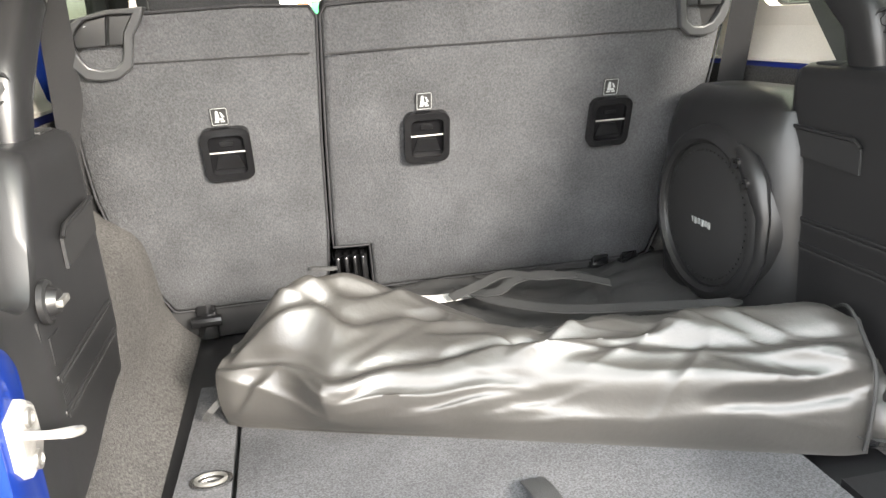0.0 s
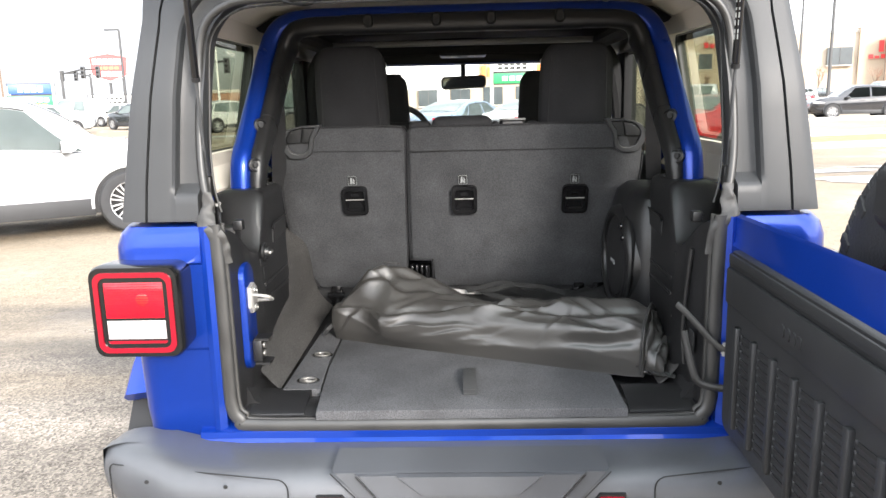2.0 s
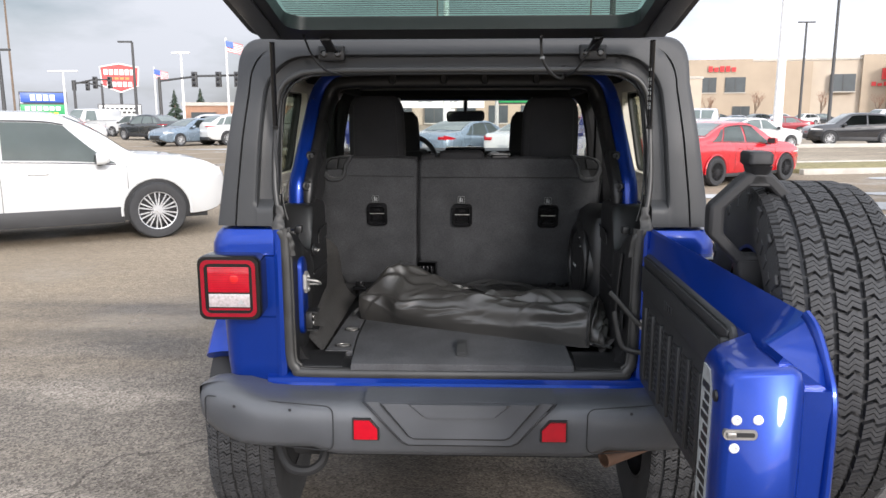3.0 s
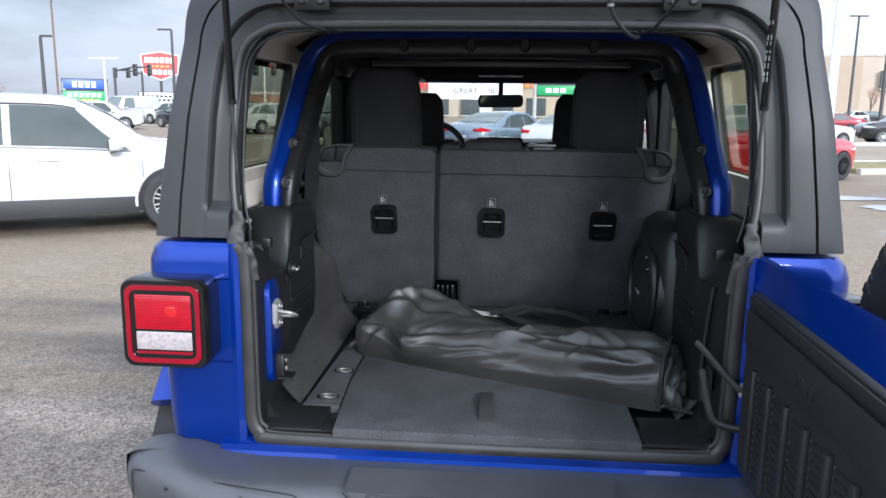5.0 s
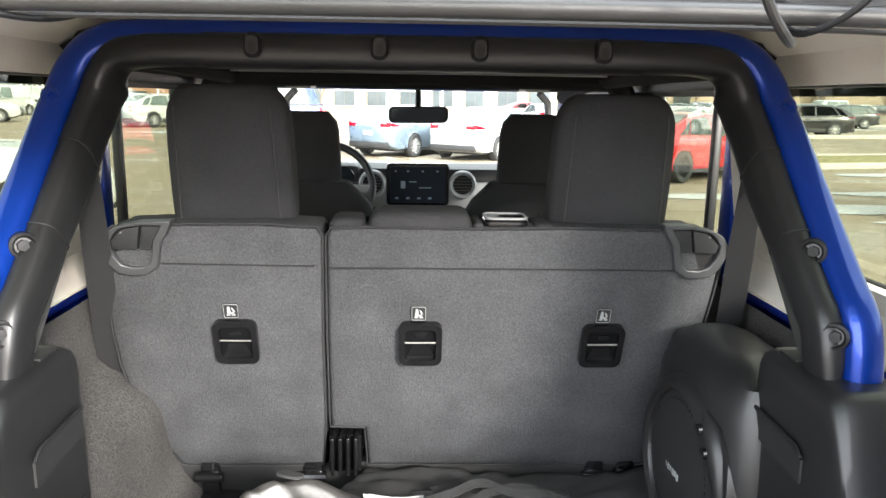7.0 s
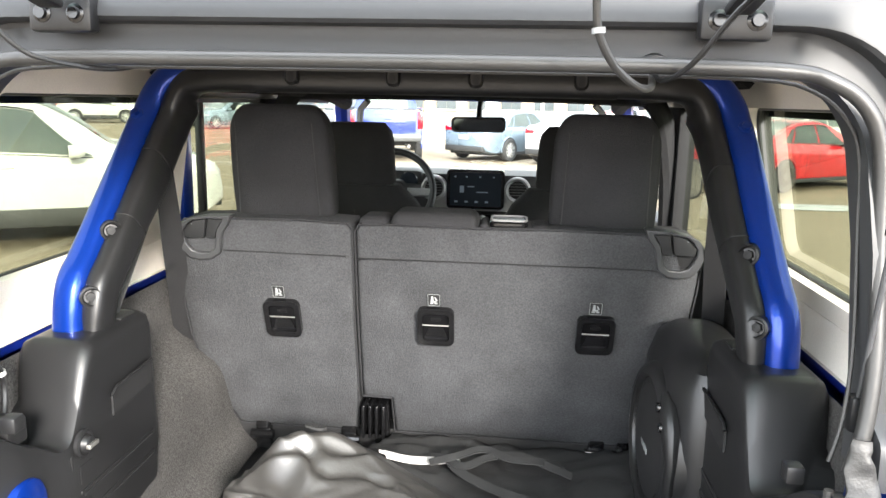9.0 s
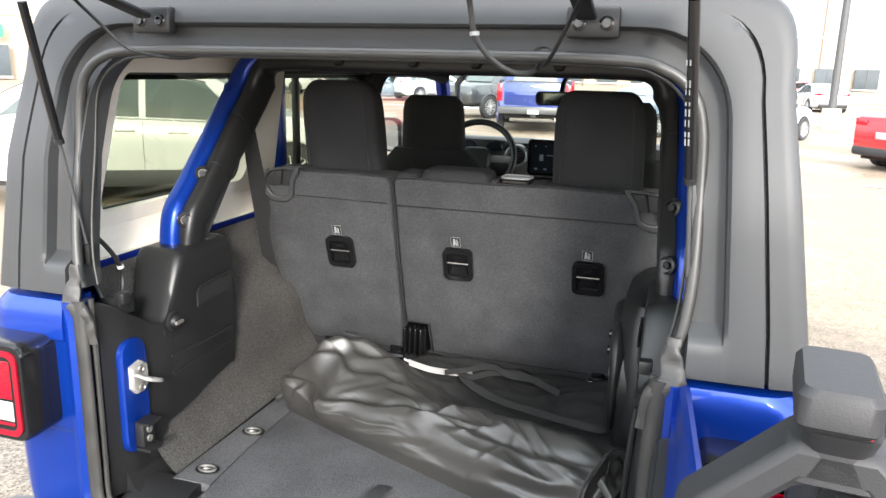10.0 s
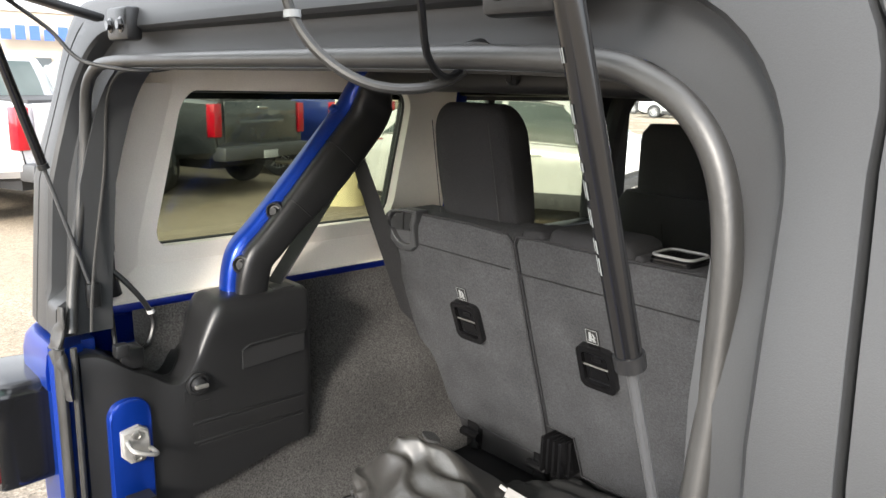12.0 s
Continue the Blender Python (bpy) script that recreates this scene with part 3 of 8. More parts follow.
# ---- wheels ----
def wheel(parent, c, side, R=.402, W=.255, rim=RIM_DARK, big=True, blocks=False):
    """A tyre with tread blocks and a rim, its outer face towards side on the x axis."""
    n = 72
    tw = part("wheel", revolve(B(), c, (1, 0, 0), [(-W * .42, R * .60), (-W * .5, R * .70), (-W * .5, R * .88), (-W * .46, R * .945), (-W * .40, R * .968), (W * .40, R * .968), (W * .46, R * .945), (W * .5, R * .88), (W * .5, R * .70), (W * .42, R * .60), (-W * .42, R * .60)], n), TYRE, parent, "all-terrain tyre with chunky tread")
    if big:
        m = 60
        for row, (x0, x1, sk) in enumerate(((-.475, -.325, .0), (-.288, -.128, .5), (-.090, .090, .2), (.128, .288, .6), (.325, .475, .1))):
            outer = abs(x0 + x1) > .6
            da = 2 * math.pi / m * .40
            bm = B()
            flip = -1 if row % 2 else 1
            for a0, a1 in ((-1.0, -.42), (-.30, .28), (.40, 1.0)):
                lo = []
                for rad, kk in ((R * (.925 if outer else .95), .03), (R * (.985 if outer else 1.0), 0.0)):
                    q = []
                    for xx, sh in ((x0, 0), (x0 * .62 + x1 * .38, .45), (x0 * .38 + x1 * .62, -.30), (x1, .15)):
                        q.append((xx, (a0 - kk + sh * flip) * da))
                    for xx, sh in ((x1, .15), (x0 * .38 + x1 * .62, -.30), (x0 * .62 + x1 * .38, .45), (x0, 0)):
                        q.append((xx, (a1 + kk + sh * flip) * da))
                    lo.append([(xx * W, (rad - (R * .022 if abs(xx) > .44 else 0)) * math.cos(th), (rad - (R * .022 if abs(xx) > .44 else 0)) * math.sin(th)) for xx, th in q])
                loft(bm, lo)
            bmesh.ops.recalc_face_normals(bm, faces=bm.faces)
            me = bpy.data.meshes.new("tread_block")
            bm.to_mesh(me)
            bm.free()
            me.materials.append(TREAD)
            if not blocks:
                bm = B()
                for i in range(m):
                    k = len(bm.verts)
                    bm.from_mesh(me)
                    bm.verts.ensure_lookup_table()
                    bmesh.ops.transform(bm, matrix=Matrix.Translation(c) @ Matrix.Rotation(2 * math.pi * (i + sk) / m, 4, "X"), verts=bm.verts[k:])
                tagged(part("tread", bm, TREAD, tw, smooth=0), kind="stuff")
                continue
            for i in range(m):
                ob = new("tread_block", me)
                ob.parent = tw
                ob.matrix_local = Matrix.Translation(Vector(c) - origin(tw)) @ Matrix.Rotation(2 * math.pi * (i + sk) / m, 4, "X")
        if blocks:
            for sd in (-1, 1):
                bm = box(B(), -.004, .004, -.012, .012, -.02, .02, .002, 1)
                me = bpy.data.meshes.new("shoulder_lug")
                bm.to_mesh(me)
                bm.free()
                me.materials.append(TYRE)
                for i in range(22):
                    ob = new("shoulder_lug", me)
                    ob.parent = tw
                    ob.matrix_local = Matrix.Translation(Vector(c) - origin(tw)) @ Matrix.Rotation(2 * math.pi * (i + .3) / 22, 4, "X") @ pose(sd * W * .495, 0, R * .885)
                for k in range(6):
                    part("raised_letter", box(B(), -.002, .002, -.010, .010, -.016, .016, .001, 1, m=Matrix.Translation(c) @ Matrix.Rotation(radians(25 + 8 * k), 4, "X") @ pose(sd * W * .502, 0, R * .79)), TYRE, tw)
    s = 1 if side > 0 else -1
    prof = [(s * W * .05, 0), (s * W * .40, R * .10), (s * W * .42, R * .16), (s * W * .30, R * .2), (s * W * .25, R * .5), (s * W * .44, R * .585), (s * W * .46, R * .615), (-s * W * .42, R * .61), (-s * W * .42, R * .58)]
    rm = part("rim", revolve(B(), c, (1, 0, 0), prof, 40), RIM_DARK if rim is RIM_DARK else BLACK_DEEP, tw)
    bm = B()
    for i in range(10):
        a = 2 * math.pi * i / 10
        for d in (-.10, .10):
            box(bm, -.012, .012, -.011, .011, R * .12, R * .60, .003, m=Matrix.Translation(c) @ Matrix.Rotation(a + d, 4, "X") @ pose(s * W * .37, 0, 0))
    cyl(bm, (c[0] + s * W * .3, c[1], c[2]), (c[0] + s * W * .44, c[1], c[2]), R * .17, R * .14, 20)
    part("spokes", bm, rim, tw)
    return tw


for sx in (-1, 1):
    for wy in (.56, 3.57):
        wheel(car, (sx * .805, wy, .402), sx, big=wy < 1)


# ---- liftgate, raised ----
def liftgate():
    M = Matrix.Translation((0, -.012, 1.868)) @ Matrix.Rotation(radians(-13), 4, "X")

    def f(p, z):
        return tuple(M @ Vector((p[0], -p[1], z)))
    fr = ring_plate(B(), rr(0, .30, 1.02, .42, .06, 6), rr(0, .295, 1.25, .585, .09, 6), lambda p: f(p, -.028), lambda p: f(p, .012))
    lg = base("liftgate", (0, -.1, 1.868), "raised liftgate with dark tinted glass and black frame", "liftgate")
    part("liftgate_frame", fr, BLACK, lg)
    g = part("liftgate_glass", prism(B(), [f(p, .012) for p in rr(0, .295, 1.27, .60, .09, 6)], M.to_3x3() @ Vector((0, 0, .005))), GLASS_GATE, lg, "dark tinted liftgate glass")
    g.visible_shadow = False
    for i in range(24):
        y = .11 + i * .0165
        part("heater_line", box(B(), -.50, .50, -y - .0005, -y + .0005, .010, .0116, m=M), STITCH, lg)
    part("wiper_motor_cover", loft(B(), [[f(p, z) for p in rr(-.01, .46, .20 * k, .10 * k, .03)] for z, k in ((.01, 1.0), (-.03, .95), (-.045, .8))]), BLACK, lg)
    for s in (-1, 1):
        bm = B()
        box(bm, s * .410 - .016, s * .410 + .016, -.03, .085, -.040, -.028, .004, m=M)
        box(bm, s * .417 - .042, s * .417 + .042, .086, .112, 1.785, 1.835, .006)
        part("hinge", bm, BLACK, lg, "black liftgate hinge")
        for x in (.395, .439):
            part("hinge_bolt", revolve(B(), (s * x, .088, 1.808), (0, -1, 0), [(0, .013), (.003, .012), (.004, .008), (.009, .007), (.009, 0)], 14), BLACK_GLOSS, lg)
        part("edge_trim", box(B(), s * .575 - .03, s * .575 + .03, -.56, -.03, -.036, -.026, .004, m=M), BUMPER, lg)
        a, b = Vector((s * .603, .079, 1.341)), M @ Vector((s * .566, -.050, -.035))
        mid = a + (b - a) * .465
        bm = B()
        cyl(bm, tuple(a), tuple(mid), .0036, n=10)
        part("strut_rod", bm, BEZEL, lg)
        part("strut_body", cyl(B(), tuple(mid), tuple(a + (b - a) * .97), .0082, n=16), BLACK_GLOSS, lg, "black gas strut")
        bm = B()
        box(bm, a.x - .011, a.x + .011, a.y - .012, a.y + .012, 1.312, 1.358, .004)
        cyl(bm, (a.x, a.y, 1.333), (a.x + s * .03, a.y + .01, 1.333), .010, n=10)
        part("strut_end", bm, BLACK, lg)
        part("strut_collar", cyl(B(), tuple(a + (b - a) * .460), tuple(a + (b - a) * .478), .0095, n=14), BLACK, lg)
        # pale printing on the strut
        d = (b - a).normalized()
        bm = B()
        if s > 0:
            for t0, t1, w in ((.80, .815, .006), (.74, .76, .006), (.72, .735, .004), (.69, .70, .006), (.66, .68, .006), (.63, .65, .004), (.60, .615, .006), (.575, .595, .006)):
                p, q = a + (b - a) * t0, a + (b - a) * t1
                for k in (-.5, .2):
                    w2 = Vector((-.7, -.7, 0)) * .0080
                    sd = Vector((.7, -.7, 0)) * (k * .010)
                    loft(bm, [[tuple(p + w2 + sd), tuple(p + w2 + sd + Vector((.7, -.7, 0)) * w * .45), tuple(p + w2 * 1.05 + sd)], [tuple(q + w2 + sd), tuple(q + w2 + sd + Vector((.7, -.7, 0)) * w * .45), tuple(q + w2 * 1.05 + sd)]])
            tagged(part("strut_print", bm, LABEL, lg), kind="stuff")
    # looms
    part("heater_wire", tube(B(), [tuple(M @ Vector((-.47, -.05, -.03))), (-.462, .0, 1.80), (-.435, .025, 1.762), (-.41, .045, 1.748), (-.37, .10, 1.740), (-.345, .15, 1.748), (-.31, .18, 1.77)], .0033, 8, smooth_steps=5), BLACK, car, "black wire to the liftgate glass")
    part("wiring_loom", tube(B(), [tuple(M @ Vector((.24, -.03, -.03))), (.242, -.022, 1.835), (.248, -.007, 1.786), (.268, .010, 1.752), (.296, .036, 1.731), (.318, .07, 1.728), (.327, .105, 1.738), (.332, .15, 1.765)], .0046, 10, smooth_steps=6), SEAL_DUSTY, car, "grey sleeved wiring loom")
    part("washer_hose", tube(B(), [tuple(M @ Vector((.42, -.05, -.04))), (.395, .0, 1.81), (.360, .045, 1.755), (.338, .085, 1.738), (.330, .11, 1.745)], .0033, 8, smooth_steps=5), BLACK, car)
    part("loom_clip", revolve(B(), (.248, -.007, 1.786), (.1, 0, -1), [(-.003, .0075), (.003, .0075), (.003, .005)], 12), DECAL, car)
    part("loom_grommet", revolve(B(), (.332, .135, 1.750), (0, .3, 1), [(0, 0), (0, .018), (.014, .020), (.02, .012)], 14), BLACK, car)


liftgate()


# ---- swing gate, open ----
GATE = (.54, -1.08, .75)          # pivot about which the gate is turned a little inwards
GATE_TURN = radians(-1.2)
SPARE_TURN = radians(-6.5)


def swing_gate():
    Y1 = -1.127

    def sec(y, drop=0.0):
        xo, zt = .566 - .074 * y, 1.257 + .012 * y - drop
        return [(xo + .002, y, .745), (xo + .012, y, .80), (xo + .014, y, 1.00), (xo + .012, y, zt - .03), (xo + .008, y, zt - .004), (xo, y, zt), (xo - .008, y, zt - .006), (min(.558, xo - .010), y, 1.197), (.551, y, 1.188), (.551, y, .765), (.560, y, .748)]
    gt = base("tailgate", GATE, "blue tailgate swung wide open on its side hinges", "tailgate")
    part("gate_shell", loft(B(), [sec(-.004), sec(-.03), sec(-.3), sec(-.6), sec(-.9), sec(-.985), sec(-1.0, .006), sec(-1.03, .026), sec(-1.07, .062), sec(-1.095, .10)]), PAINT, gt, smooth=30)
    # end block
    pe = [(.560, .748), (.590, .775), (.594, 1.00), (.592, 1.152), (.584, 1.178), (.570, 1.185), (.475, 1.180), (.458, 1.174), (.451, 1.157), (.450, .775), (.466, .752)]
    pa = [(.560, .748), (.590, .775), (.594, 1.00), (.592, 1.17), (.585, 1.192), (.572, 1.196), (.560, 1.194), (.552, 1.190), (.548, 1.175), (.548, .775), (.552, .752)]
    part("gate_end", loft(B(), [[(x, y, z) for x, z in q] for q, y in ((pa, -.93), ([((u[0] * .3 + v[0] * .7), (u[1] * .3 + v[1] * .7)) for u, v in zip(pa, pe)], -.965), (pe, -1.0), (pe, -1.105), ([(.522 + (x - .522) * .95, .98 + (z - .98) * .985) for x, z in pe], Y1 + .008), ([(.522 + (x - .522) * .84, .98 + (z - .98) * .955) for x, z in pe], Y1))]), PAINT, gt, smooth=50)
    # folded outer edge
    lip = [(.640, -.98, 1.240), (.643, -1.02, 1.220), (.645, -1.065, 1.17), (.645, -1.095, 1.125), (.644, -1.105, 1.05), (.640, -1.108, .90), (.632, -1.108, .75)]
    part("gate_lip", tube(B(), lip, .010, 10, smooth_steps=5, flat=1.5, up=(1, 0, 0)), PAINT, gt)
    part("lip_flange", loft(B(), [[(x, y, z) for x, y in ((.588, -1.108), (.640, -1.112), (.642, -1.09), (.588, -1.085))] for z in (.75, .95, 1.10, 1.14)]), PAINT, gt)
    # black inner panel
    lp = rr(-.459, .980, .851, .415, .03)
    pn = part("gate_panel", loft(B(), [[(x, y, z) for y, z in [(-.459 + (u + .459) * k, .980 + (w - .980) * k) for u, w in lp]] for x, k in ((.554, 1.0), (.541, 1.0), (.536, .985))]), PANEL, gt, "black plastic inner panel of the tailgate")
    part("panel_step", box(B(), .526, .538, -.872, -.05, 1.070, 1.150, .006), PANEL, pn)
    part("panel_ledge", box(B(), .530, .538, -.872, -.05, 1.158, 1.180, .004), PANEL, pn)
    part("panel_end_rib", box(B(), .516, .540, -.882, -.862, 1.03, 1.165, .007), PANEL, pn)
    slot = bpy.data.meshes.new("vent_slot")
    bm = loft(B(), [[(x, y, z) for y, z in ((-.030, -.003), (.030, -.0065), (.030, .0005), (-.030, .004))] for x in (-.0015, .0015)])
    bm.to_mesh(slot)
    bm.free()
    slot.materials.append(BLACK_DEEP)
    # highlight at each slot's end, painted as a small paler grey box
    glint = bpy.data.meshes.new("slot_glint")
    bm = box(B(), -.0022, .0022, -.003, .003, -.0028, .0028)
    bm.to_mesh(glint)
    bm.free()
    glint.materials.append(BEZEL)
    for i in range(8):
        y = -.125 - i * .0985
        part("panel_rib", box(B(), .524, .538, y - .009, y + .009, .805, 1.035, .004), PANEL, pn)
        if i == 7:
            continue
        for k in range(13):
            for me, dy, xx in ((slot, -.050, .5355), (glint, -.0165, .5355)):
                ob = new(me.name, me)
                ob.parent = pn
                ob.location = Vector((xx, y + dy, .815 + k * .0172)) - origin(pn)
    for k in range(4):
        part("raised_letter", loft(B(), [[(x, -.37 - k * .024 + u, 1.105 + w) for u, w in rr(0, 0, .016, .024, .006, 3)] for x in (.528, .5235)]), PANEL, pn)
    bm = B()
    for k in range(4):
        box(bm, .5335, .5365, -.74 - k * .018, -.727 - k * .018, 1.045, 1.055)
    tagged(part("small_lettering", bm, PANEL, pn), kind="stuff")
    # label strip near the end
    tb = part("printed_table", loft(B(), [[(x, y, z) for y, z in ((-1.002, .80), (-1.058, .79), (-1.062, 1.12), (-1.045, 1.155), (-1.010, 1.158), (-1.002, 1.12))] for x in (.4508, .4478)]), LABEL, gt, "pale printed table strip")
    bm = B()
    for k in range(16):
        box(bm, .4470, .4480, -1.054, -1.010 - (k % 3) * .008, .806 + k * .0205, .820 + k * .0205)
    tagged(part("table_print", bm, BLACK, tb), kind="stuff")
    # end bolts and latch
    for x, z in ((.474, 1.092), (.511, 1.093), (.473, 1.040)):
        part("latch_bolt", revolve(B(), (x, Y1 + .002, z), (0, -1, 0), [(0, .0095), (.004, .0088), (.0055, .006), (.0055, .004), (.003, .0035), (.003, 0)], 18), CLEAR_LENS, gt, "pale round bolt head")
    la = part("latch_plate", loft(B(), [[(x, y, z) for x, z in rr(.482, 1.066, .058, .019, .008)] for y in (Y1 + .006, Y1 - .003)]), STEEL, gt, "steel gate latch")
    part("latch_slot", loft(B(), [[(x, y, z) for x, z in rr(.487, 1.066, .038, .008, .003)] for y in (Y1 - .0025, Y1 - .0045)]), BLACK_DEEP, la)
    part("latch_claw", box(B(), .458, .474, Y1 - .008, Y1 - .003, 1.061, 1.071, .002), STEEL, la)
    part("drain_slot", loft(B(), [[(x, y, z) for x, z in rr(.500, .888, .020, .065, .005)] for y in (Y1 + .006, Y1 - .002)]), BLACK_DEEP, gt)
    part("round_plug", revolve(B(), (.450, -1.085, 1.120), (-1, 0, 0), [(0, .011), (.004, .010), (.004, 0)], 14), BLACK, gt)
    # hinges at the body
    for z in (.845, 1.10):
        bm = B()
        cyl(bm, (.622, -.03, z - .045), (.622, -.03, z + .045), .013, n=14)
        box(bm, .600, .624, -.03, -.01, z - .04, z + .04, .005)
        box(bm, .586, .622, -.12, -.03, z - .035, z + .035, .005)
        part("gate_hinge", bm, PAINT, gt)
    # check strap and wire sleeve, fixed to the body
    strap = part("check_strap", tube(B(), [(.488, .035, 1.042), (.505, .018, 1.026), (.528, .002, 1.000), (.553, -.014, .972), (.572, -.024, .955), (.584, -.028, .950)], .0085, 10, flat=.55, smooth_steps=5), SEAL, car, "dark rubber door check strap")
    bm = B()
    for dz in (-.008, .008):
        tube(bm, [(.574, -.024, .952 + dz), (.592, -.030, .948 + dz), (.612, -.036, .945 + dz)], .0028, 6)
    cyl(bm, (.580, -.026, .936), (.580, -.026, .968), .0045, n=10)
    cyl(bm, (.606, -.035, .932), (.606, -.035, .962), .0045, n=10)
    part("strap_clevis", bm, STEEL, strap)
    part("wire_sleeve", tube(B(), [(.500, .012, .985), (.506, .0, .945), (.514, -.012, .905), (.526, -.020, .874), (.552, -.028, .864), (.585, -.034, .860), (.612, -.040, .857)], .0105, 10, flat=.8, smooth_steps=5), SEAL, car, "rubber wiring sleeve")
    # spare wheel and brake light arm
    sp = base("spare_wheel", GATE, "spare wheel with chunky all-terrain tread on the tailgate", "spare wheel")
    wheel(sp, (.765, -.505, 1.055), 1, blocks=True)
    part("spare_mount", revolve(B(), (.56, -.505, 1.055), (1, 0, 0), [(0, .16), (.05, .15), (.10, .11), (.17, .10), (.17, 0)], 24), BLACK, sp)
    X, Yc = .637, -.600
    ar = part("brake_light_arm", ring_plate(B(), [(X + x, 1.372 + z) for x, z in rr(0, 0, .142, .158, .050, 1)], [(X + x, 1.372 + z) for x, z in rr(0, 0, .212, .226, .080, 1)], lambda p: (p[0], Yc - .030, p[1]), lambda p: (p[0], Yc + .030, p[1])), ARM, sp, "black arm carrying the high brake light")
    bv = ar.modifiers.new("bevel", "BEVEL")
    bv.width, bv.segments, bv.limit_method = .008, 2, "ANGLE"
    part("arm_foot", loft(B(), [[(x + X, y + Yc, z) for x, y in rr(0, 0, w, .07, .01, 3)] for z, w in ((1.06, .03), (1.18, .05), (1.28, .075))]), ARM, ar)
    part("arm_neck", loft(B(), [[(x + X, y + Yc, z) for x, y in rr(0, 0, w, d, .015, 3)] for z, w, d in ((1.455, .070, .06), (1.48, .046, .06), (1.500, .050, .095))]), ARM, ar)
    bl = part("high_brake_light", loft(B(), [[(x + X - .004, y + Yc, z) for x, y in rr(0, 0, w, d, .010, 4)] for z, w, d in ((1.500, .046, .086), (1.506, .054, .098), (1.526, .054, .098), (1.532, .046, .090))]), ARM, sp, "black cap of the high brake light")
    part("brake_light_lens", box(B(), X + .006, X + .018, Yc - .04, Yc + .04, 1.4965, 1.5035, .001), RED_LENS, bl)
    gt.rotation_euler = (0, 0, GATE_TURN)
    gt.location.x += .020
    sp.rotation_euler = (0, 0, SPARE_TURN)


swing_gate()

# ---- load space ----
def load_floor():
    bm = B()
    loft(bm, [[(x, y, z) for x, z in ((-.56, .70), (-.56, .86), (-.53, .80), (-.50, .782), (.50, .782), (.53, .80), (.56, .86), (.56, .70))] for y in (.075, .5, 1.0, 1.45)])
    part("load_floor", bm, BLACK, car, "black plastic load floor")
    bm = B()
    loft(bm, [[(x, y, z) for y, z in ((.03, .755), (.032, .778), (.05, .788), (.075, .792), (.11, .790), (.13, .784), (.13, .755))] for x in (-.545, -.2, .2, .545)])
    part("sill_plate", bm, BLACK, car, "black plastic sill plate")
    for x0, x1 in ((-.535, -.40), (.385, .535)):
        bm = loft(B(), [[(x + (x0 + x1 - 2 * x) / abs(x0 + x1 - 2 * x) * d, y, z - d * .3) for y, z in ((.030, .770), (.034, .783), (.044, .789), (.100, .797), (.108, .801), (.150, .803), (.150, .772))] for x, d in ((x0, 0), (x0, .004), (x1, .004), (x1, 0))])
        part("sill_step", bm, BLACK, car, "slanted black plastic sill corner")


load_floor()


def cargo_mat():
    th = base("cargo_floor_mat", (0, .3, .783), "dark grey carpeted load floor panel with a pull strap", "floor mat")
    out = [(-.362, -.008), (.372, -.008), (.372, .09), (.374, .30), (.374, .80), (-.388, .80), (-.384, .30), (-.370, .09)]
    bm = B()
    loft(bm, [[(x * k, .40 + (y - .40) * k, z) for x, y in out] for z, k in ((.783, 1.0), (.800, 1.0), (.8045, .997), (.806, .99))])
    bmesh.ops.triangulate(bm, faces=[f for f in bm.faces if len(f.verts) > 4])
    part("carpet_panel", bm, MAT_CARPET, th)
    bm = B()
    pts = [(.004, .078, .807), (.004, .088, .811), (.004, .14, .826), (.004, .20, .824), (.004, .25, .811), (.004, .258, .807)]
    pts = smooth_path(pts, 5)
    loft(bm, [[(x, p.y, p.z + d) for x, d in ((-.0125, 0), (.0205, 0), (.0205, .0022), (-.0125, .0022))] for p in pts])
    part("pull_strap", bm, WEBBING, th, "black webbing pull strap")
    part("strap_stitch", box(B(), -.0125, .0205, .092, .0945, .8135, .8155), STITCH, th)
    lp = [(-.474, .138), (-.378, .138), (-.391, .34), (-.395, .70), (-.462, .70)]
    st = base("side_floor_panel", (-.44, .4, .783), "narrow grey carpeted floor panel with two tie-down rings", "floor panel")
    part("carpet_strip", loft(B(), [[(x, y, z) for x, y in lp] for z in (.783, .801, .8035)]), MAT_CARPET, st)
    for y in (.192, .393):
        cup = revolve(B(), (-.420, y, .8036), (0, 0, 1), [(.0, .030), (.003, .030), (.0035, .026), (.0005, .023), (.0005, 0)], 24)
        for v in cup.verts:
            v.co.y = y + (v.co.y - y) * .72
        rg = part("tie_down_ring", cup, CHROME, st, "chromed flush tie-down ring")
        part("ring_bail", tube(B(), [(-.420 + .021 * math.cos(a), y + .014 * math.sin(a), .8075) for a in [2 * math.pi * i / 14 for i in range(14)]], .0028, 6, closed=True), STEEL, rg)


cargo_mat()


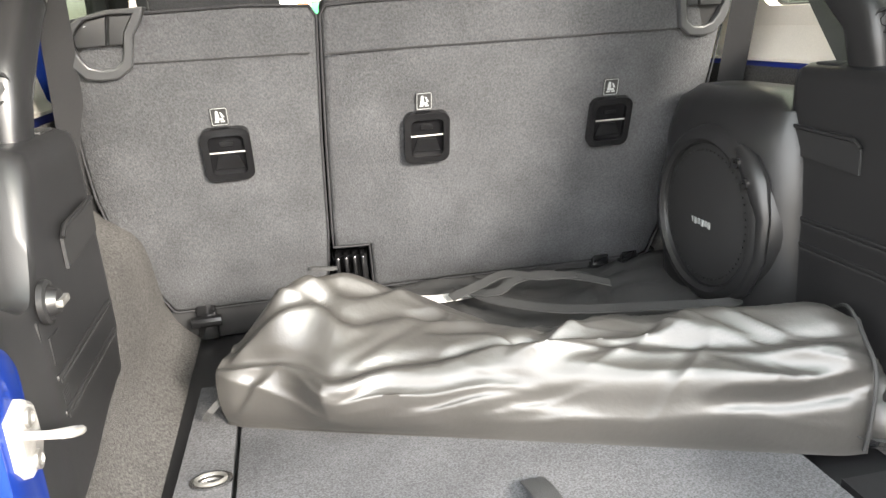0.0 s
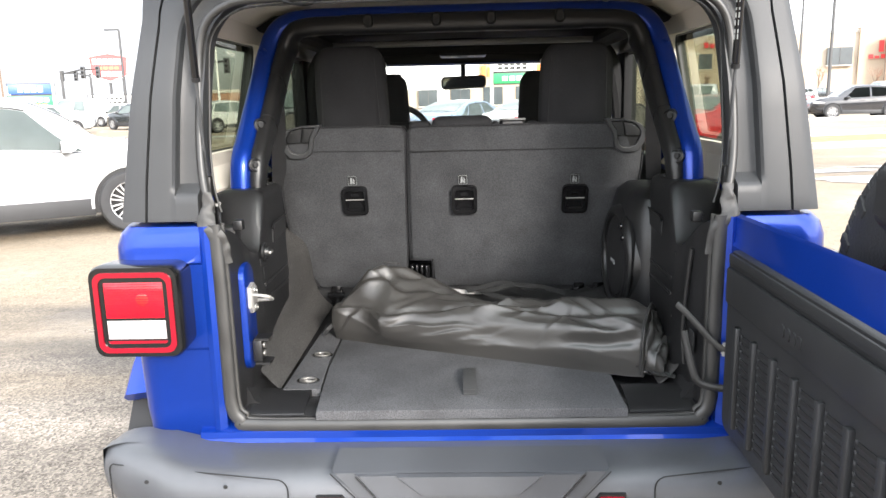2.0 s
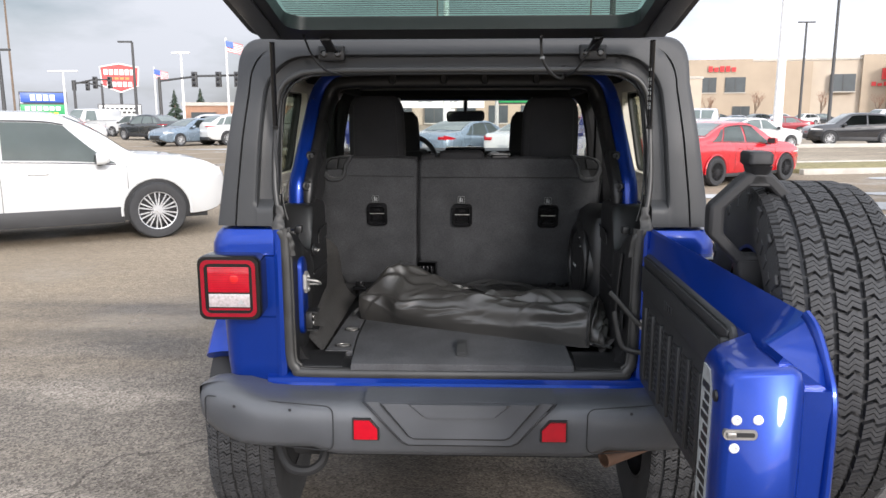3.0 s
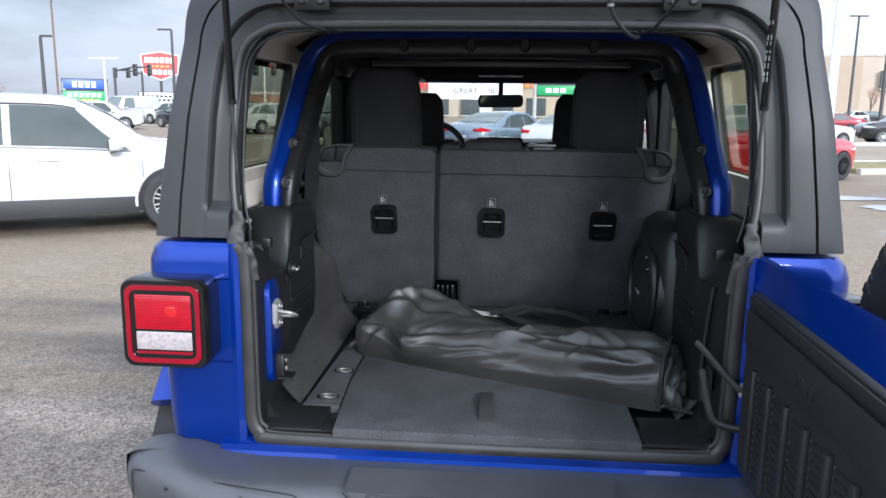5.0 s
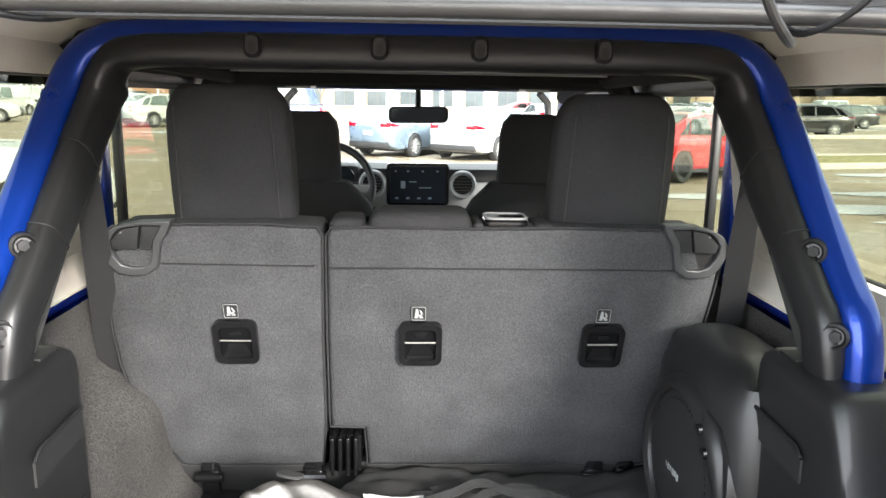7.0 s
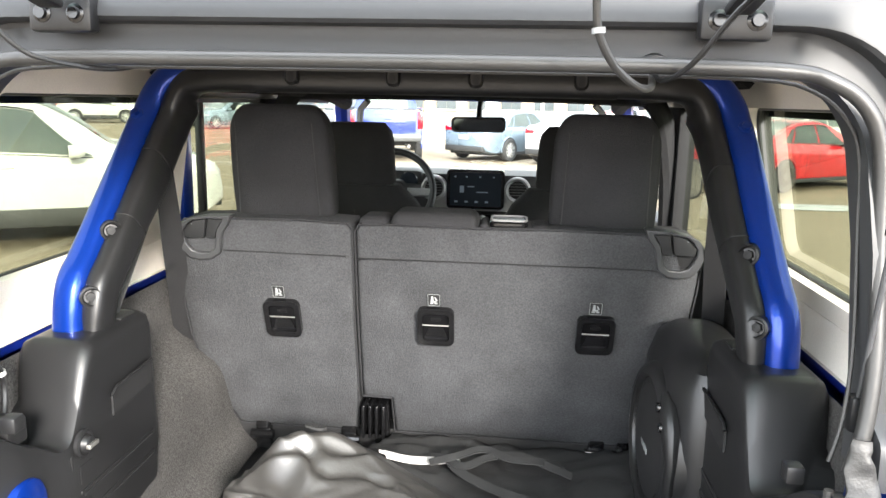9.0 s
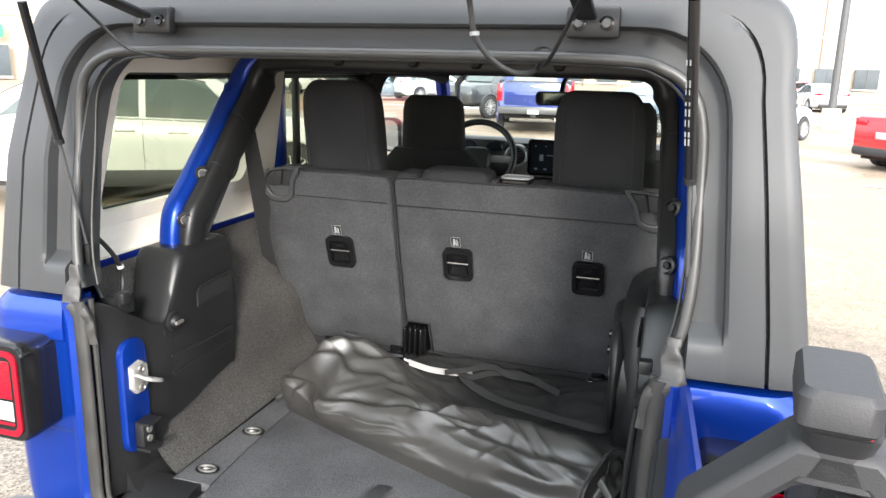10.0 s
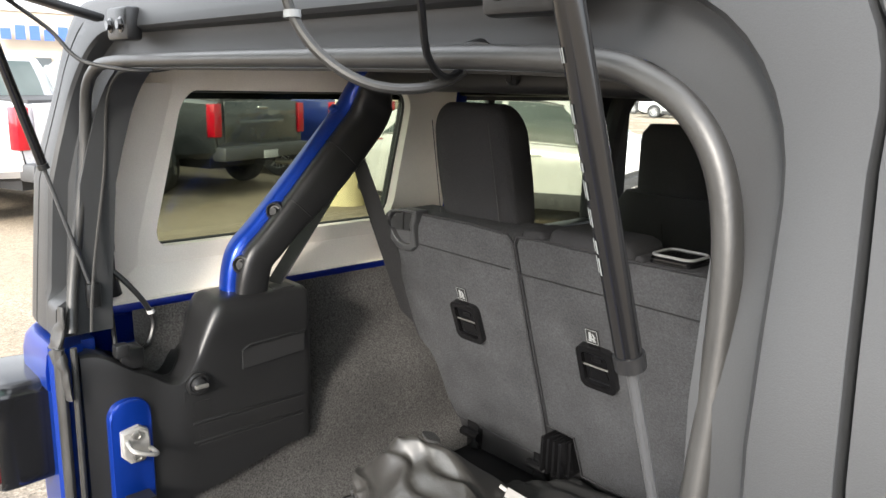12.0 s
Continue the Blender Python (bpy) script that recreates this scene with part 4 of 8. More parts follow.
def side_carpet(s):
    """Carpeted inner side: wheel housing below, flat wall above."""
    ny, nz = 22, 22
    bm = B()
    g = []
    for i in range(ny + 1):
        y = .17 + (1.06 - .17) * i / ny
        row = []
        for j in range(nz + 1):
            t = j / nz
            z = .790 + (1.272 - .790) * t
            house = 1 / (1 + math.exp((z - 1.085 + .25 * max(0, y - .86) ** 1.2) / .018))
            foot = max(0, 1 - (z - .79) / .09) ** 2
            inner = .545 - .055 * foot + .02 * (z - .79)
            wall = .655 + .05 * (z - 1.05)
            x = wall + (inner - wall) * house
            row.append(bm.verts.new((s * x, y, z)))
        g.append(row)
    for a, b in zip(g, g[1:]):
        for j in range(nz):
            bm.faces.new((a[j], a[j + 1], b[j + 1], b[j]))
    part("side_carpet", bm, CARPET, car, "grey carpet over the wheel housing", smooth=80)


mirror_x(side_carpet)


def corner_trim(s):
    tr = base("corner_trim_panel", (s * .56, .27, .80), "black moulded corner trim with a post cover", "trim panel")
    # one moulding: inner face, raised post cover and the ledge behind it
    def step(a, b, t):
        t = min(1, max(0, (t - a) / (b - a)))
        return t * t * (3 - 2 * t)
    loops = []
    for k in range(61):
        y = .035 + .480 * k / 60
        near = .556 - .016 * step(.03, .12, y) - .011 * step(.15, .22, y) + .034 * step(.490, .518, y) ** 2
        low = .79 + .01 * step(.06, .16, y) + (.105 * step(.155, .215, y) + .045 * step(.215, .48, y) + .04 * step(.485, .515, y)) * (s < 0)
        up = step(.205, .305, y)
        zt = 1.235 - .055 * step(.05, .16, y) - .030 * step(.14, .20, y) + .148 * up - .02 * step(.492, .516, y)
        wide = .075 + .060 * up
        r = .012 + .012 * up
        far = near + wide
        ledge = 1.195 - .02 * step(.05, .2, y)
        drop = max(ledge, zt - r * 1.2) if up < .05 else ledge
        lp = [(near + .002, low), (near, low + .04), (near - .003, 1.02), (near - .002, 1.10), (near + .001, zt - 2.2 * r), (near + .002, zt - r), (near + .3 * r, zt - .3 * r), (near + r, zt), (near + 1.8 * r, zt + .001)]
        lp += [(far - 1.6 * r, zt + .001), (far - r, zt), (far - .3 * r, zt - .3 * r), (far, zt - r), (far + .006, min(zt - r, ledge + .02)), (far + .03, min(zt - r, ledge)), (.738, min(zt - r, ledge)), (.738, low)]
        loops.append([(s * x, y, z) for x, z in lp])
    part("moulded_panel", loft(B(), loops), BLACK, tr, smooth=50)
    # moulded pocket in the cover
    part("cover_pocket", loft(B(), [[(s * x, y, z) for y, z in ((.335, 1.150), (.480, 1.160), (.482, 1.200), (.350, 1.195), (.335, 1.185))] for x in (.5275, .5235)]), BLACK_DEEP, tr)
    part("pocket_lip", tube(B(), [(s * .5240, .335, 1.188), (s * .5235, .35, 1.199), (s * .5235, .482, 1.204)], .0035, 6), BLACK, tr)
    part("belt_slot", box(B(), s * .570 - .020, s * .570 + .020, .425, .475, 1.2965, 1.3005, .001), BLACK_DEEP, tr)
    for z in (1.060, 1.018):
        part("groove_rib", box(B(), s * .5265 - .0025, s * .5265 + .0025, .225, .475, z - .0035, z + .0035, .002), BLACK, tr)
        part("groove_shadow", box(B(), s * .5272 - .002, s * .5272 + .002, .235, .478, z - .009, z - .0045), BLACK_DEEP, tr)
    if s < 0:
        kn = part("trim_knob", revolve(B(), (s * .527, .238, 1.143), (-s, 0, 0), [(0, .024), (.006, .024), (.008, .020), (.007, .016), (.016, .013), (.018, .010), (.018, 0)], 24), BLACK, tr, "black turn fastener knob")
        part("knob_bar", box(B(), s * .508 - .004, s * .508 + .004, .224, .252, 1.139, 1.147, .002), STEEL, kn)
        bm = B()
        for k in range(6):
            box(bm, s * .5268 - .001, s * .5268 + .001, .232, .252, 1.0405 - k * .0035, 1.042 - k * .0035)
        part("small_vent", bm, BLACK_DEEP, tr)
        part("moulded_square", box(B(), s * .5266 - .001, s * .5266 + .001, .228, .262, 1.075, 1.105), BLACK, tr)
    for y, z in ((.29, 1.022), (.22, .96)):
        if s > 0:
            part("trim_screw", revolve(B(), (s * .529, y, z), (-s, 0, 0), [(0, .005), (.002, .004), (.002, 0)], 10), STEEL, tr)
    part("panel_line", box(B(), s * .530 - .0015, s * .530 + .0015, .21, .214, 1.0, 1.13), BLACK_DEEP, tr)
    if s < 0:
        cn = part("pillar_connector", box(B(), -.668, -.632, .105, .138, 1.395, 1.50, .013, 3), BLACK, tr, "black wiring connector on the pillar")
        part("connector_plug", box(B(), -.656, -.636, .110, .135, 1.335, 1.40, .005), BLACK_DEEP, cn)
        part("plug_latch", box(B(), -.640, -.632, .112, .130, 1.350, 1.375, .003), BLACK_GLOSS, cn)
        part("connector_cable", tube(B(), [(-.640, .125, 1.37), (-.628, .15, 1.34), (-.620, .18, 1.295), (-.622, .195, 1.255), (-.615, .18, 1.215), (-.60, .15, 1.205)], .0055, 8, smooth_steps=5), BLACK, cn)
        part("connector_cable", tube(B(), [(-.646, .118, 1.34), (-.642, .12, 1.30), (-.632, .12, 1.26), (-.61, .115, 1.225)], .0045, 8, smooth_steps=5), BLACK, cn)
        part("cable_clip", revolve(B(), (-.621, .190, 1.278), (0, .3, -1), [(-.004, .0075), (.004, .0075)], 10), WHITE_STRIP, cn)
        part("loom_box", box(B(), -.600, -.555, .105, .15, 1.19, 1.232, .006), BLACK, cn)
        # painted striker plate
        pl = [(y, z) for y, z in rr(.108, 1.01, .078, .265, .036, 6)]
        sp = part("striker_panel", loft(B(), [[(s * (x - .0 * z), .108 + (y - .108) * k, 1.01 + (z - 1.01) * k) for y, z in pl] for x, k in ((.546, 1.02), (.534, 1.0), (.531, .95))]), PAINT, tr, "blue painted striker panel")
        pl = [(.085, 1.085), (.118, 1.092), (.136, 1.08), (.140, 1.035), (.125, 1.018), (.10, 1.018), (.085, 1.035)]
        st = part("striker", loft(B(), [[(s * x, .112 + (y - .112) * k, 1.055 + (z - 1.055) * k) for y, z in pl] for x, k in ((.531, 1.0), (.523, .97), (.520, .85))]), STRIKER, tr, "pale painted steel gate striker")
        for y, z in ((.112, 1.074), (.112, 1.031)):
            part("striker_bolt", revolve(B(), (s * .521, y, z), (-s, 0, 0), [(0, .010), (.004, .0095), (.005, .006), (.003, .005), (.003, 0)], 16), STEEL, st)
        part("striker_loop", tube(B(), [(s * .521, .094, 1.066), (s * .492, .092, 1.063), (s * .482, .100, 1.058), (s * .482, .128, 1.046), (s * .492, .138, 1.042), (s * .521, .136, 1.042)], .0042, 8, smooth_steps=3), STRIKER, st)
        part("wedge_bracket", box(B(), s * .519 - .012, s * .519 + .012, .09, .128, .895, .95, .004), BLACK, sp)
        for z in (.912, .934):
            part("bracket_bolt", revolve(B(), (s * .508, .108, z), (-s, 0, 0), [(0, .008), (.005, .008), (.005, .004), (.003, 0)], 12), STEEL, sp)
        for z in (.892, .954):
            part("bracket_ear", box(B(), s * .506 - .018, s * .506 + .018, .085, .13, z - .003, z + .003), BLACK, sp)
    else:
        # moulded channel by the strap
        part("channel_rib", tube(B(), [(.537, .10, 1.16), (.530, .11, 1.05), (.527, .115, .95), (.532, .11, .87)], .006, 8, smooth_steps=3), BLACK, tr)
        part("strap_slot", box(B(), .535, .541, .06, .10, .91, .965, .003), BLACK_DEEP, tr)
    part("power_socket", revolve(B(), (s * .70, .15, 1.30), (0, -.2, 1), [(0, 0), (0, .015), (.03, .015), (.032, 0)], 14), BLACK, tr)


mirror_x(corner_trim)


def subwoofer():
    sw = base("subwoofer", (.56, .66, .80), "black subwoofer enclosure with a round grille", "speaker")
    bm = B()
    loft(bm, [[(.565 + x * w, .655 + y * d, z) for x, y in rr(0, 0, 1, 1, .32, 6)] for z, w, d in ((.795, .19, .40), (.90, .20, .41), (1.08, .20, .41), (1.17, .19, .39), (1.225, .16, .34), (1.25, .11, .25), (1.255, .05, .12))])
    part("enclosure", bm, BLACK, sw)
    ax = Vector((-math.cos(radians(3)), -math.sin(radians(3)), .02)).normalized()
    c = Vector((.478, .630, 1.030))
    part("speaker_frame", revolve(B(), tuple(c), tuple(ax), [(-.07, .180), (-.01, .168), (.014, .160), (.024, .150), (.026, .139), (.020, .132), (.012, .130)], 48), BLACK, sw)
    part("speaker_grille", revolve(B(), tuple(c), tuple(ax), [(.012, .131), (.020, .10), (.024, .05), (.025, 0)], 48), BLACK_DEEP, sw)
    bm = B()
    u = ax.orthogonal().normalized()
    w = ax.cross(u)
    for k in range(60):
        a = 2 * math.pi * k / 60
        p = c + ax * .0165 + (u * math.cos(a) + w * math.sin(a)) * .118
        box(bm, -.0012, .0012, -.0012, .0012, -.001, .001, m=Matrix.Translation(p))
    part("grille_dots", bm, BLACK, sw)
    bm = B()
    for k in range(6):
        p = c + ax * .025 + Vector((0, -1, 0)) * (.03 - k * .011) + Vector((0, 0, -.012))
        box(bm, -.001, .001, -.0035, .0035, -.006 + .002 * (k % 2), .006, m=Matrix.Translation(p))
    tagged(part("maker_mark", bm, LABEL, sw), kind="stuff")
    # clamp on the rear rim
    def rim(deg, r, out):
        t = radians(deg)
        e = Vector((0, -1, 0)) - ax * ax.dot(Vector((0, -1, 0)))
        e.normalize()
        f = Vector((0, 0, 1)) - ax * ax.z
        return tuple(c + ax * out + (e * math.cos(t) + f.normalized() * math.sin(t)) * r)
    part("clamp_arm", tube(B(), [rim(d, .158, .012) for d in (58, 45, 30, 10, -15, -40, -60)], [.010, .022, .022, .014, .013, .013, .010], 12, flat=.8, smooth_steps=0), BLACK, sw)
    for d in (48, 33):
        part("clamp_bolt", revolve(B(), rim(d, .152, .028), tuple(ax), [(0, .010), (.006, .009), (.006, .005), (.003, 0)], 12), BLACK_GLOSS, sw)


subwoofer()


# ---- sport bar ----
def sport_bar():
    sb = base("sport_bar", (0, .5, 1.30), "blue roll bar with black padded covers", "roll bar")
    half = [(.609, .363, 1.22), (.609, .364, 1.29), (.608, .371, 1.345), (.606, .386, 1.382), (.603, .424, 1.420), (.595, .520, 1.527), (.587, .612, 1.632), (.581, .640, 1.668), (.570, .656, 1.704), (.547, .667, 1.737), (.510, .673, 1.758), (.45, .676, 1.767), (.356, .677, 1.769), (.18, .678, 1.770), (0, .678, 1.770)]
    pts = smooth_path([Vector(p) for p in half], 5)

    def mix(a, b, t):
        t = min(1, max(0, t))
        return a + (b - a) * t * t * (3 - 2 * t)

    def section(i, inward, back, a, b, power, n=20):
        """A rounded section at path point i, shifted inwards and to the rear."""
        p = pts[i]
        t = (pts[min(i + 1, len(pts) - 1)] - pts[max(i - 1, 0)]).normalized()
        if i >= len(pts) - 2:
            t = Vector((-1, 0, 0))
        k, q = mix(0, 1, (p.z - 1.34) / .08), mix(0, 1, (.57 - p.x) / .10)
        d = Vector((0, -1, 0)).lerp(Vector((0, -.749, .663)), k).lerp(Vector((0, -1, .06)), q)
        d = (d - t * d.dot(t)).normalized()
        w = d.cross(t).normalized()
        out = []
        for j in range(n):
            c, s_ = math.cos(2 * math.pi * j / n), math.sin(2 * math.pi * j / n)
            c, s_ = math.copysign(abs(c) ** power, c), math.copysign(abs(s_) ** power, s_)
            out.append(p + w * (inward + a * c) + d * (back + b * s_))
        return out

    def cover(i, fat=0.0):
        p = pts[i]
        u = mix(0, 1, (.592 - p.x) / .15)
        v = mix(0, 1, (p.z - 1.42) / .16) * (1 - u)
        foot = mix(.78, 1, (p.z - 1.29) / .05)
        return section(i, mix(.041, .026, u), mix(-.018, .020, u) - .010 * v, mix(.0225, .026, u) * foot + fat, mix(.034, .030, u) + .012 * v + fat, .62)

    def side(loop, s):
        return [(s * q.x, q.y, q.z) for q in loop]
    blue = [section(i, 0, 0, .028, .030, .72) for i in range(len(pts))]
    part("roll_bar_hoop", loft(B(), [side(q, 1) for q in blue] + [side(q, -1) for q in blue[-2::-1]]), PAINT, sb, "glossy blue roll bar hoop", smooth=60)
    cut = max(i for i, p in enumerate(pts) if p.x > .356)
    low = min(i for i, p in enumerate(pts) if p.z > 1.285)
    for s in (-1, 1):
        part("post_cover_pad", loft(B(), [side(cover(i), s) for i in range(low, cut + 1)]), BLACK, sb, "black padded post cover", smooth=60)
        for zz in (1.475, 1.60):
            i = min(range(len(pts)), key=lambda k: abs(pts[k].z - zz))
            part("cover_seam", tube(B(), side(cover(i, .0006), s), .0014, 5, closed=True), BLACK_DEEP, sb)
        for x, y, z in ((.566, .357, 1.362), (.566, .437, 1.466)):
            bt = part("cover_bolt", revolve(B(), (s * x, y + .004, z - .004), (-s * .55, -.80, .12), [(-.012, .021), (.005, .019), (.007, .015), (.001, .012), (.001, 0)], 20), BLACK, sb)
            part("bolt_head", revolve(B(), (s * (x - .001), y + .001, z - .003), (-s * .55, -.80, .12), [(-.002, .009), (.005, .008), (.006, 0)], 6), BLACK_DEEP, bt)
        bm = B()
        revolve(bm, (s * .590, .609, 1.669), (s * .1, -.75, .66), [(0, .016), (.004, .015), (.006, .010), (.011, .009), (.012, 0)], 6)
        part("post_bolt", bm, PAINT, sb)
        # lengthways bar to the front
        part("long_bar", tube(B(), [(s * .55, .685, 1.745), (s * .575, .85, 1.752), (s * .58, 1.4, 1.750), (s * .585, 1.9, 1.740), (s * .60, 2.3, 1.72), (s * .62, 2.62, 1.69)], .035, 10, smooth_steps=3, up=(0, 0, 1)), FABRIC, sb)
        # hoop at the front doors
        part("side_hoop", tube(B(), [(s * .60, 1.78, 1.74), (s * .66, 1.79, 1.66), (s * .70, 1.80, 1.45), (s * .71, 1.81, 1.20), (s * .71, 1.81, .95)], .036, 10, smooth_steps=3), FABRIC, sb)
    mid = [cover(i, .002) for i in range(cut, len(pts))]
    part("cross_bar_cover", loft(B(), [side(q, 1) for q in mid] + [side(q, -1) for q in mid[-2::-1]]), BLACK, sb, "black padded cross bar", smooth=60)
    for x in (-.275, -.075, .085, .285):
        bm = B()
        loft(bm, [[(x + u, y, 1.752 + w) for u, w in rr(0, 0, .028 * k, .040 * k, .012 * k, 4)] for y, k in ((.640, 1.0), (.618, 1.0), (.612, .7))])
        hk = part("coat_hook", bm, BLACK, sb)
        part("hook_slot", loft(B(), [[(x + u, y, 1.748 + w) for u, w in rr(0, 0, .012, .018, .004, 3)] for y in (.614, .6105)]), BLACK_DEEP, hk)
    part("front_cross_bar", tube(B(), [(-.60, 1.78, 1.735), (0, 1.78, 1.748), (.60, 1.78, 1.735)], .035, 10), FABRIC, sb)


sport_bar()


def seat_belt(s):
    sb = base("seat_belt", (s * .60, .6, 1.29), "dark grey rear seat belt hanging from its guide", "seat belt")
    bm = B()
    a, b = Vector((s * .592, .45, 1.30)), Vector((s * .560, .642, 1.580))
    w = Vector((s * .022, -.004, 0))
    loft(bm, [[tuple(p - w), tuple(p + w), tuple(p + w + Vector((0, .002, .001))), tuple(p - w + Vector((0, .002, .001)))] for p in (a, (a + b) / 2, b)])
    part("belt_up", bm, BELT, sb)
    c = Vector((s * .668, .965, .97))
    w2 = Vector((s * .021, -.012, 0))
    bm = B()
    loft(bm, [[tuple(p - w2 * k), tuple(p + w2 * k), tuple(p + w2 * k + Vector((.002, 0, .001))), tuple(p - w2 * k + Vector((.002, 0, .001)))] for p, k in ((b, .7), (b + (c - b) * .3, .95), (b + (c - b) * .7, 1.0), (c, 1.0))])
    part("belt_down", bm, BELT, sb)
    bm = B()
    tube(bm, [(b.x + s * .026 * math.cos(t), b.y + .004, b.z + .012 + .018 * math.sin(t)) for t in [2 * math.pi * i / 14 for i in range(14)]], .006, 8, closed=True)
    cyl(bm, (b.x + s * .01, b.y + .012, b.z + .035), (b.x - s * .02, b.y - .03, b.z + .05), .012, n=10)
    part("belt_guide", bm, BLACK_GLOSS, sb)


mirror_x(seat_belt)


# ---- rear bench ----
def sy(z, off=0.0):
    return 1.259 - .35 * z - off


def seatback(name, label, outline):
    th = base(name, (sum(p[0] for p in outline) / len(outline), .95, .80), label, "car seat", "rear bench backrests")
    xs = [p[0] for p in outline]
    zs = [p[1] for p in outline]
    # back: shallow cushion, finely meshed, inside a rounded edge
    cx, cz = (min(xs) + max(xs)) / 2, (min(zs) + max(zs)) / 2
    loops = []
    for k, off in ((1.0, -.13), (1.0, -.03), (.995, -.012), (.985, -.003), (.965, .0), (.80, .004), (.5, .008), (.2, .009)):
        loops.append([(cx + (x - cx) * k, sy(cz + (z - cz) * k, off), cz + (z - cz) * k) for x, z in outline])
    bm = loft(B(), loops)
    sbk = part("backrest", bm, SEATBACK, th, "dark grey carpeted seat back", smooth=60)
    return th, sbk


def soft_step(a, b, v):
    t = max(0, min(1, (v - a) / (b - a)))
    return t * t * (3 - 2 * t)


def dense(pts, step=.04):
    out = []
    for a, b in zip(pts, pts[1:] + pts[:1]):
        n = max(1, int(math.dist(a, b) / step))
        out += [(a[0] + (b[0] - a[0]) * i / n, a[1] + (b[1] - a[1]) * i / n) for i in range(n)]
    return out


def bench():
    left = dense([(-.532, .862), (-.521, .857), (-.225, .856), (-.214, .862), (-.204, 1.0), (-.199, 1.2), (-.188, 1.42), (-.198, 1.437), (-.30, 1.443), (-.48, 1.441), (-.570, 1.436), (-.594, 1.415), (-.606, 1.36), (-.611, 1.28), (-.614, 1.20), (-.614, 1.13), (-.605, 1.06), (-.590, 1.0), (-.561, .925)])
    right = dense([(-.118, .858), (.500, .852), (.515, .858), (.534, .93), (.549, 1.01), (.564, 1.10), (.573, 1.20), (.577, 1.30), (.577, 1.39), (.560, 1.428), (.48, 1.437), (.28, 1.440), (.10, 1.437), (-.10, 1.439), (-.172, 1.436), (-.182, 1.42), (-.191, 1.2), (-.196, 1.0), (-.196, .968), (-.122, .965)])
    tl, bl = seatback("rear_seat_narrow", "narrow dark grey rear backrest with a release handle", left)
    tr_, br = seatback("rear_seat_wide", "wide dark grey rear backrest with two tether pockets", right)
    # top seam and edge piping
    part("top_seam", tube(B(), [(x, sy(1.362 - .012 * (x + .4), .006), 1.362 - .012 * (x + .4)) for x in (-.49, -.4, -.3, -.205)], .0013, 5), BLACK_DEEP, bl)
    part("top_seam", tube(B(), [(x, sy(1.357 - .01 * x * x, .009), 1.357 - .01 * x * x) for x in (-.18, 0, .2, .4, .51)], .0013, 5), BLACK_DEEP, br)
    for th, outl in ((tl, left), (tr_, right)):
        part("edge_piping", tube(B(), [(x, sy(z, -.004), z) for x, z in outl], .0022, 6, closed=True), FABRIC, th)
    # cushions below and seat front faces
    for th, x0, x1 in ((tl, -.575, -.21), (tr_, -.185, .555)):
        part("seat_front", loft(B(), [[(x, y, z) for x, y in ((x0, sy(z, -.125)), (x1, sy(z, -.125)), (x1, sy(z, -.20)), (x0, sy(z, -.20)))] for z in (.9, 1.2, 1.40, 1.425)]), FABRIC, th)
        part("seat_cushion", box(B(), x0 + .01, x1 - .01, 1.03, 1.52, .78, .92, .03), FABRIC, th)
    # tether pockets
    for th, xc, zc in ((tl, -.368, 1.197), (tr_, -.003, 1.193), (tr_, .364, 1.189)):
        Mx = Matrix.Translation((xc, sy(zc, .006), zc)) @ Matrix.Rotation(math.atan(.35), 4, "X")

        def w(p, y):
            return tuple(Mx @ Vector((p[0], y, p[1])))
        pk = part("tether_pocket", ring_plate(B(), rr(0, 0, .062, .076, .010), rr(0, 0, .086, .102, .017), lambda p: w(p, -.016), lambda p: w(p, .012)), BLACK_GLOSS, th, "black tether anchor pocket")
        # shallow back, painted near-black for the shade of a deeper recess
        part("pocket_back", prism(B(), [w(p, -.006) for p in rr(0, 0, .066, .080, .01)], Mx.to_3x3() @ Vector((0, .01, 0))), POCKET_SHADE, pk)
        part("tether_wire", cyl(B(), w((-.031, .004), -.011), w((.031, .004), -.011), .0018, n=8), STEEL, pk)
        bm = B()
        loft(bm, [[w(p, y) for p in ((-.018, -.004), (.018, -.004), (.026, -.030), (-.026, -.030))] for y in (-.005, -.0095)])
        loft(bm, [[w(p, y) for p in rr(0, .020, .024, .010, .003)] for y in (-.005, -.009)])
        part("pocket_tab", bm, BLACK_GLOSS, pk)
        tg = part("tether_tag", prism(B(), [w(p, -.006) for p in rr(-.004, .072, .030, .034, .002, 2)], Mx.to_3x3() @ Vector((0, .002, 0))), BLACK_DEEP, th, "small tag with a white child seat symbol")
        bm = B()
        for q in (((-.010, .088), (-.004, .088), (-.002, .070), (-.012, .068)), ((-.012, .068), (.006, .068), (.008, .062), (-.012, .062)), ((.0, .085), (.004, .083), (.010, .070), (.004, .070)), ((-.014, .060), (-.004, .060), (-.004, .056), (-.014, .056)), ((.0, .060), (.010, .060), (.010, .056), (.0, .056))):
            loft(bm, [[w((-.004 + (p[0] + .002) * .72, .072 + (p[1] - .072) * .66), y) for p in q] for y in (-.0058, -.0068)])
        part("tag_symbol", bm, LABEL, tg)
        part("tag_border", tube(B(), [w(p, -.0062) for p in rr(-.004, .072, .027, .031, .002, 2)], .0005, 4, closed=True), LABEL, tg)
    # release handles in the top corners: moulded surround, two buttons and a finger cup
    rim_o = [(.456, 1.450), (.466, 1.427), (.481, 1.408), (.488, 1.380), (.494, 1.357), (.517, 1.341), (.545, 1.339), (.568, 1.343), (.583, 1.362), (.590, 1.385), (.589, 1.409), (.575, 1.428), (.555, 1.439), (.515, 1.448)]
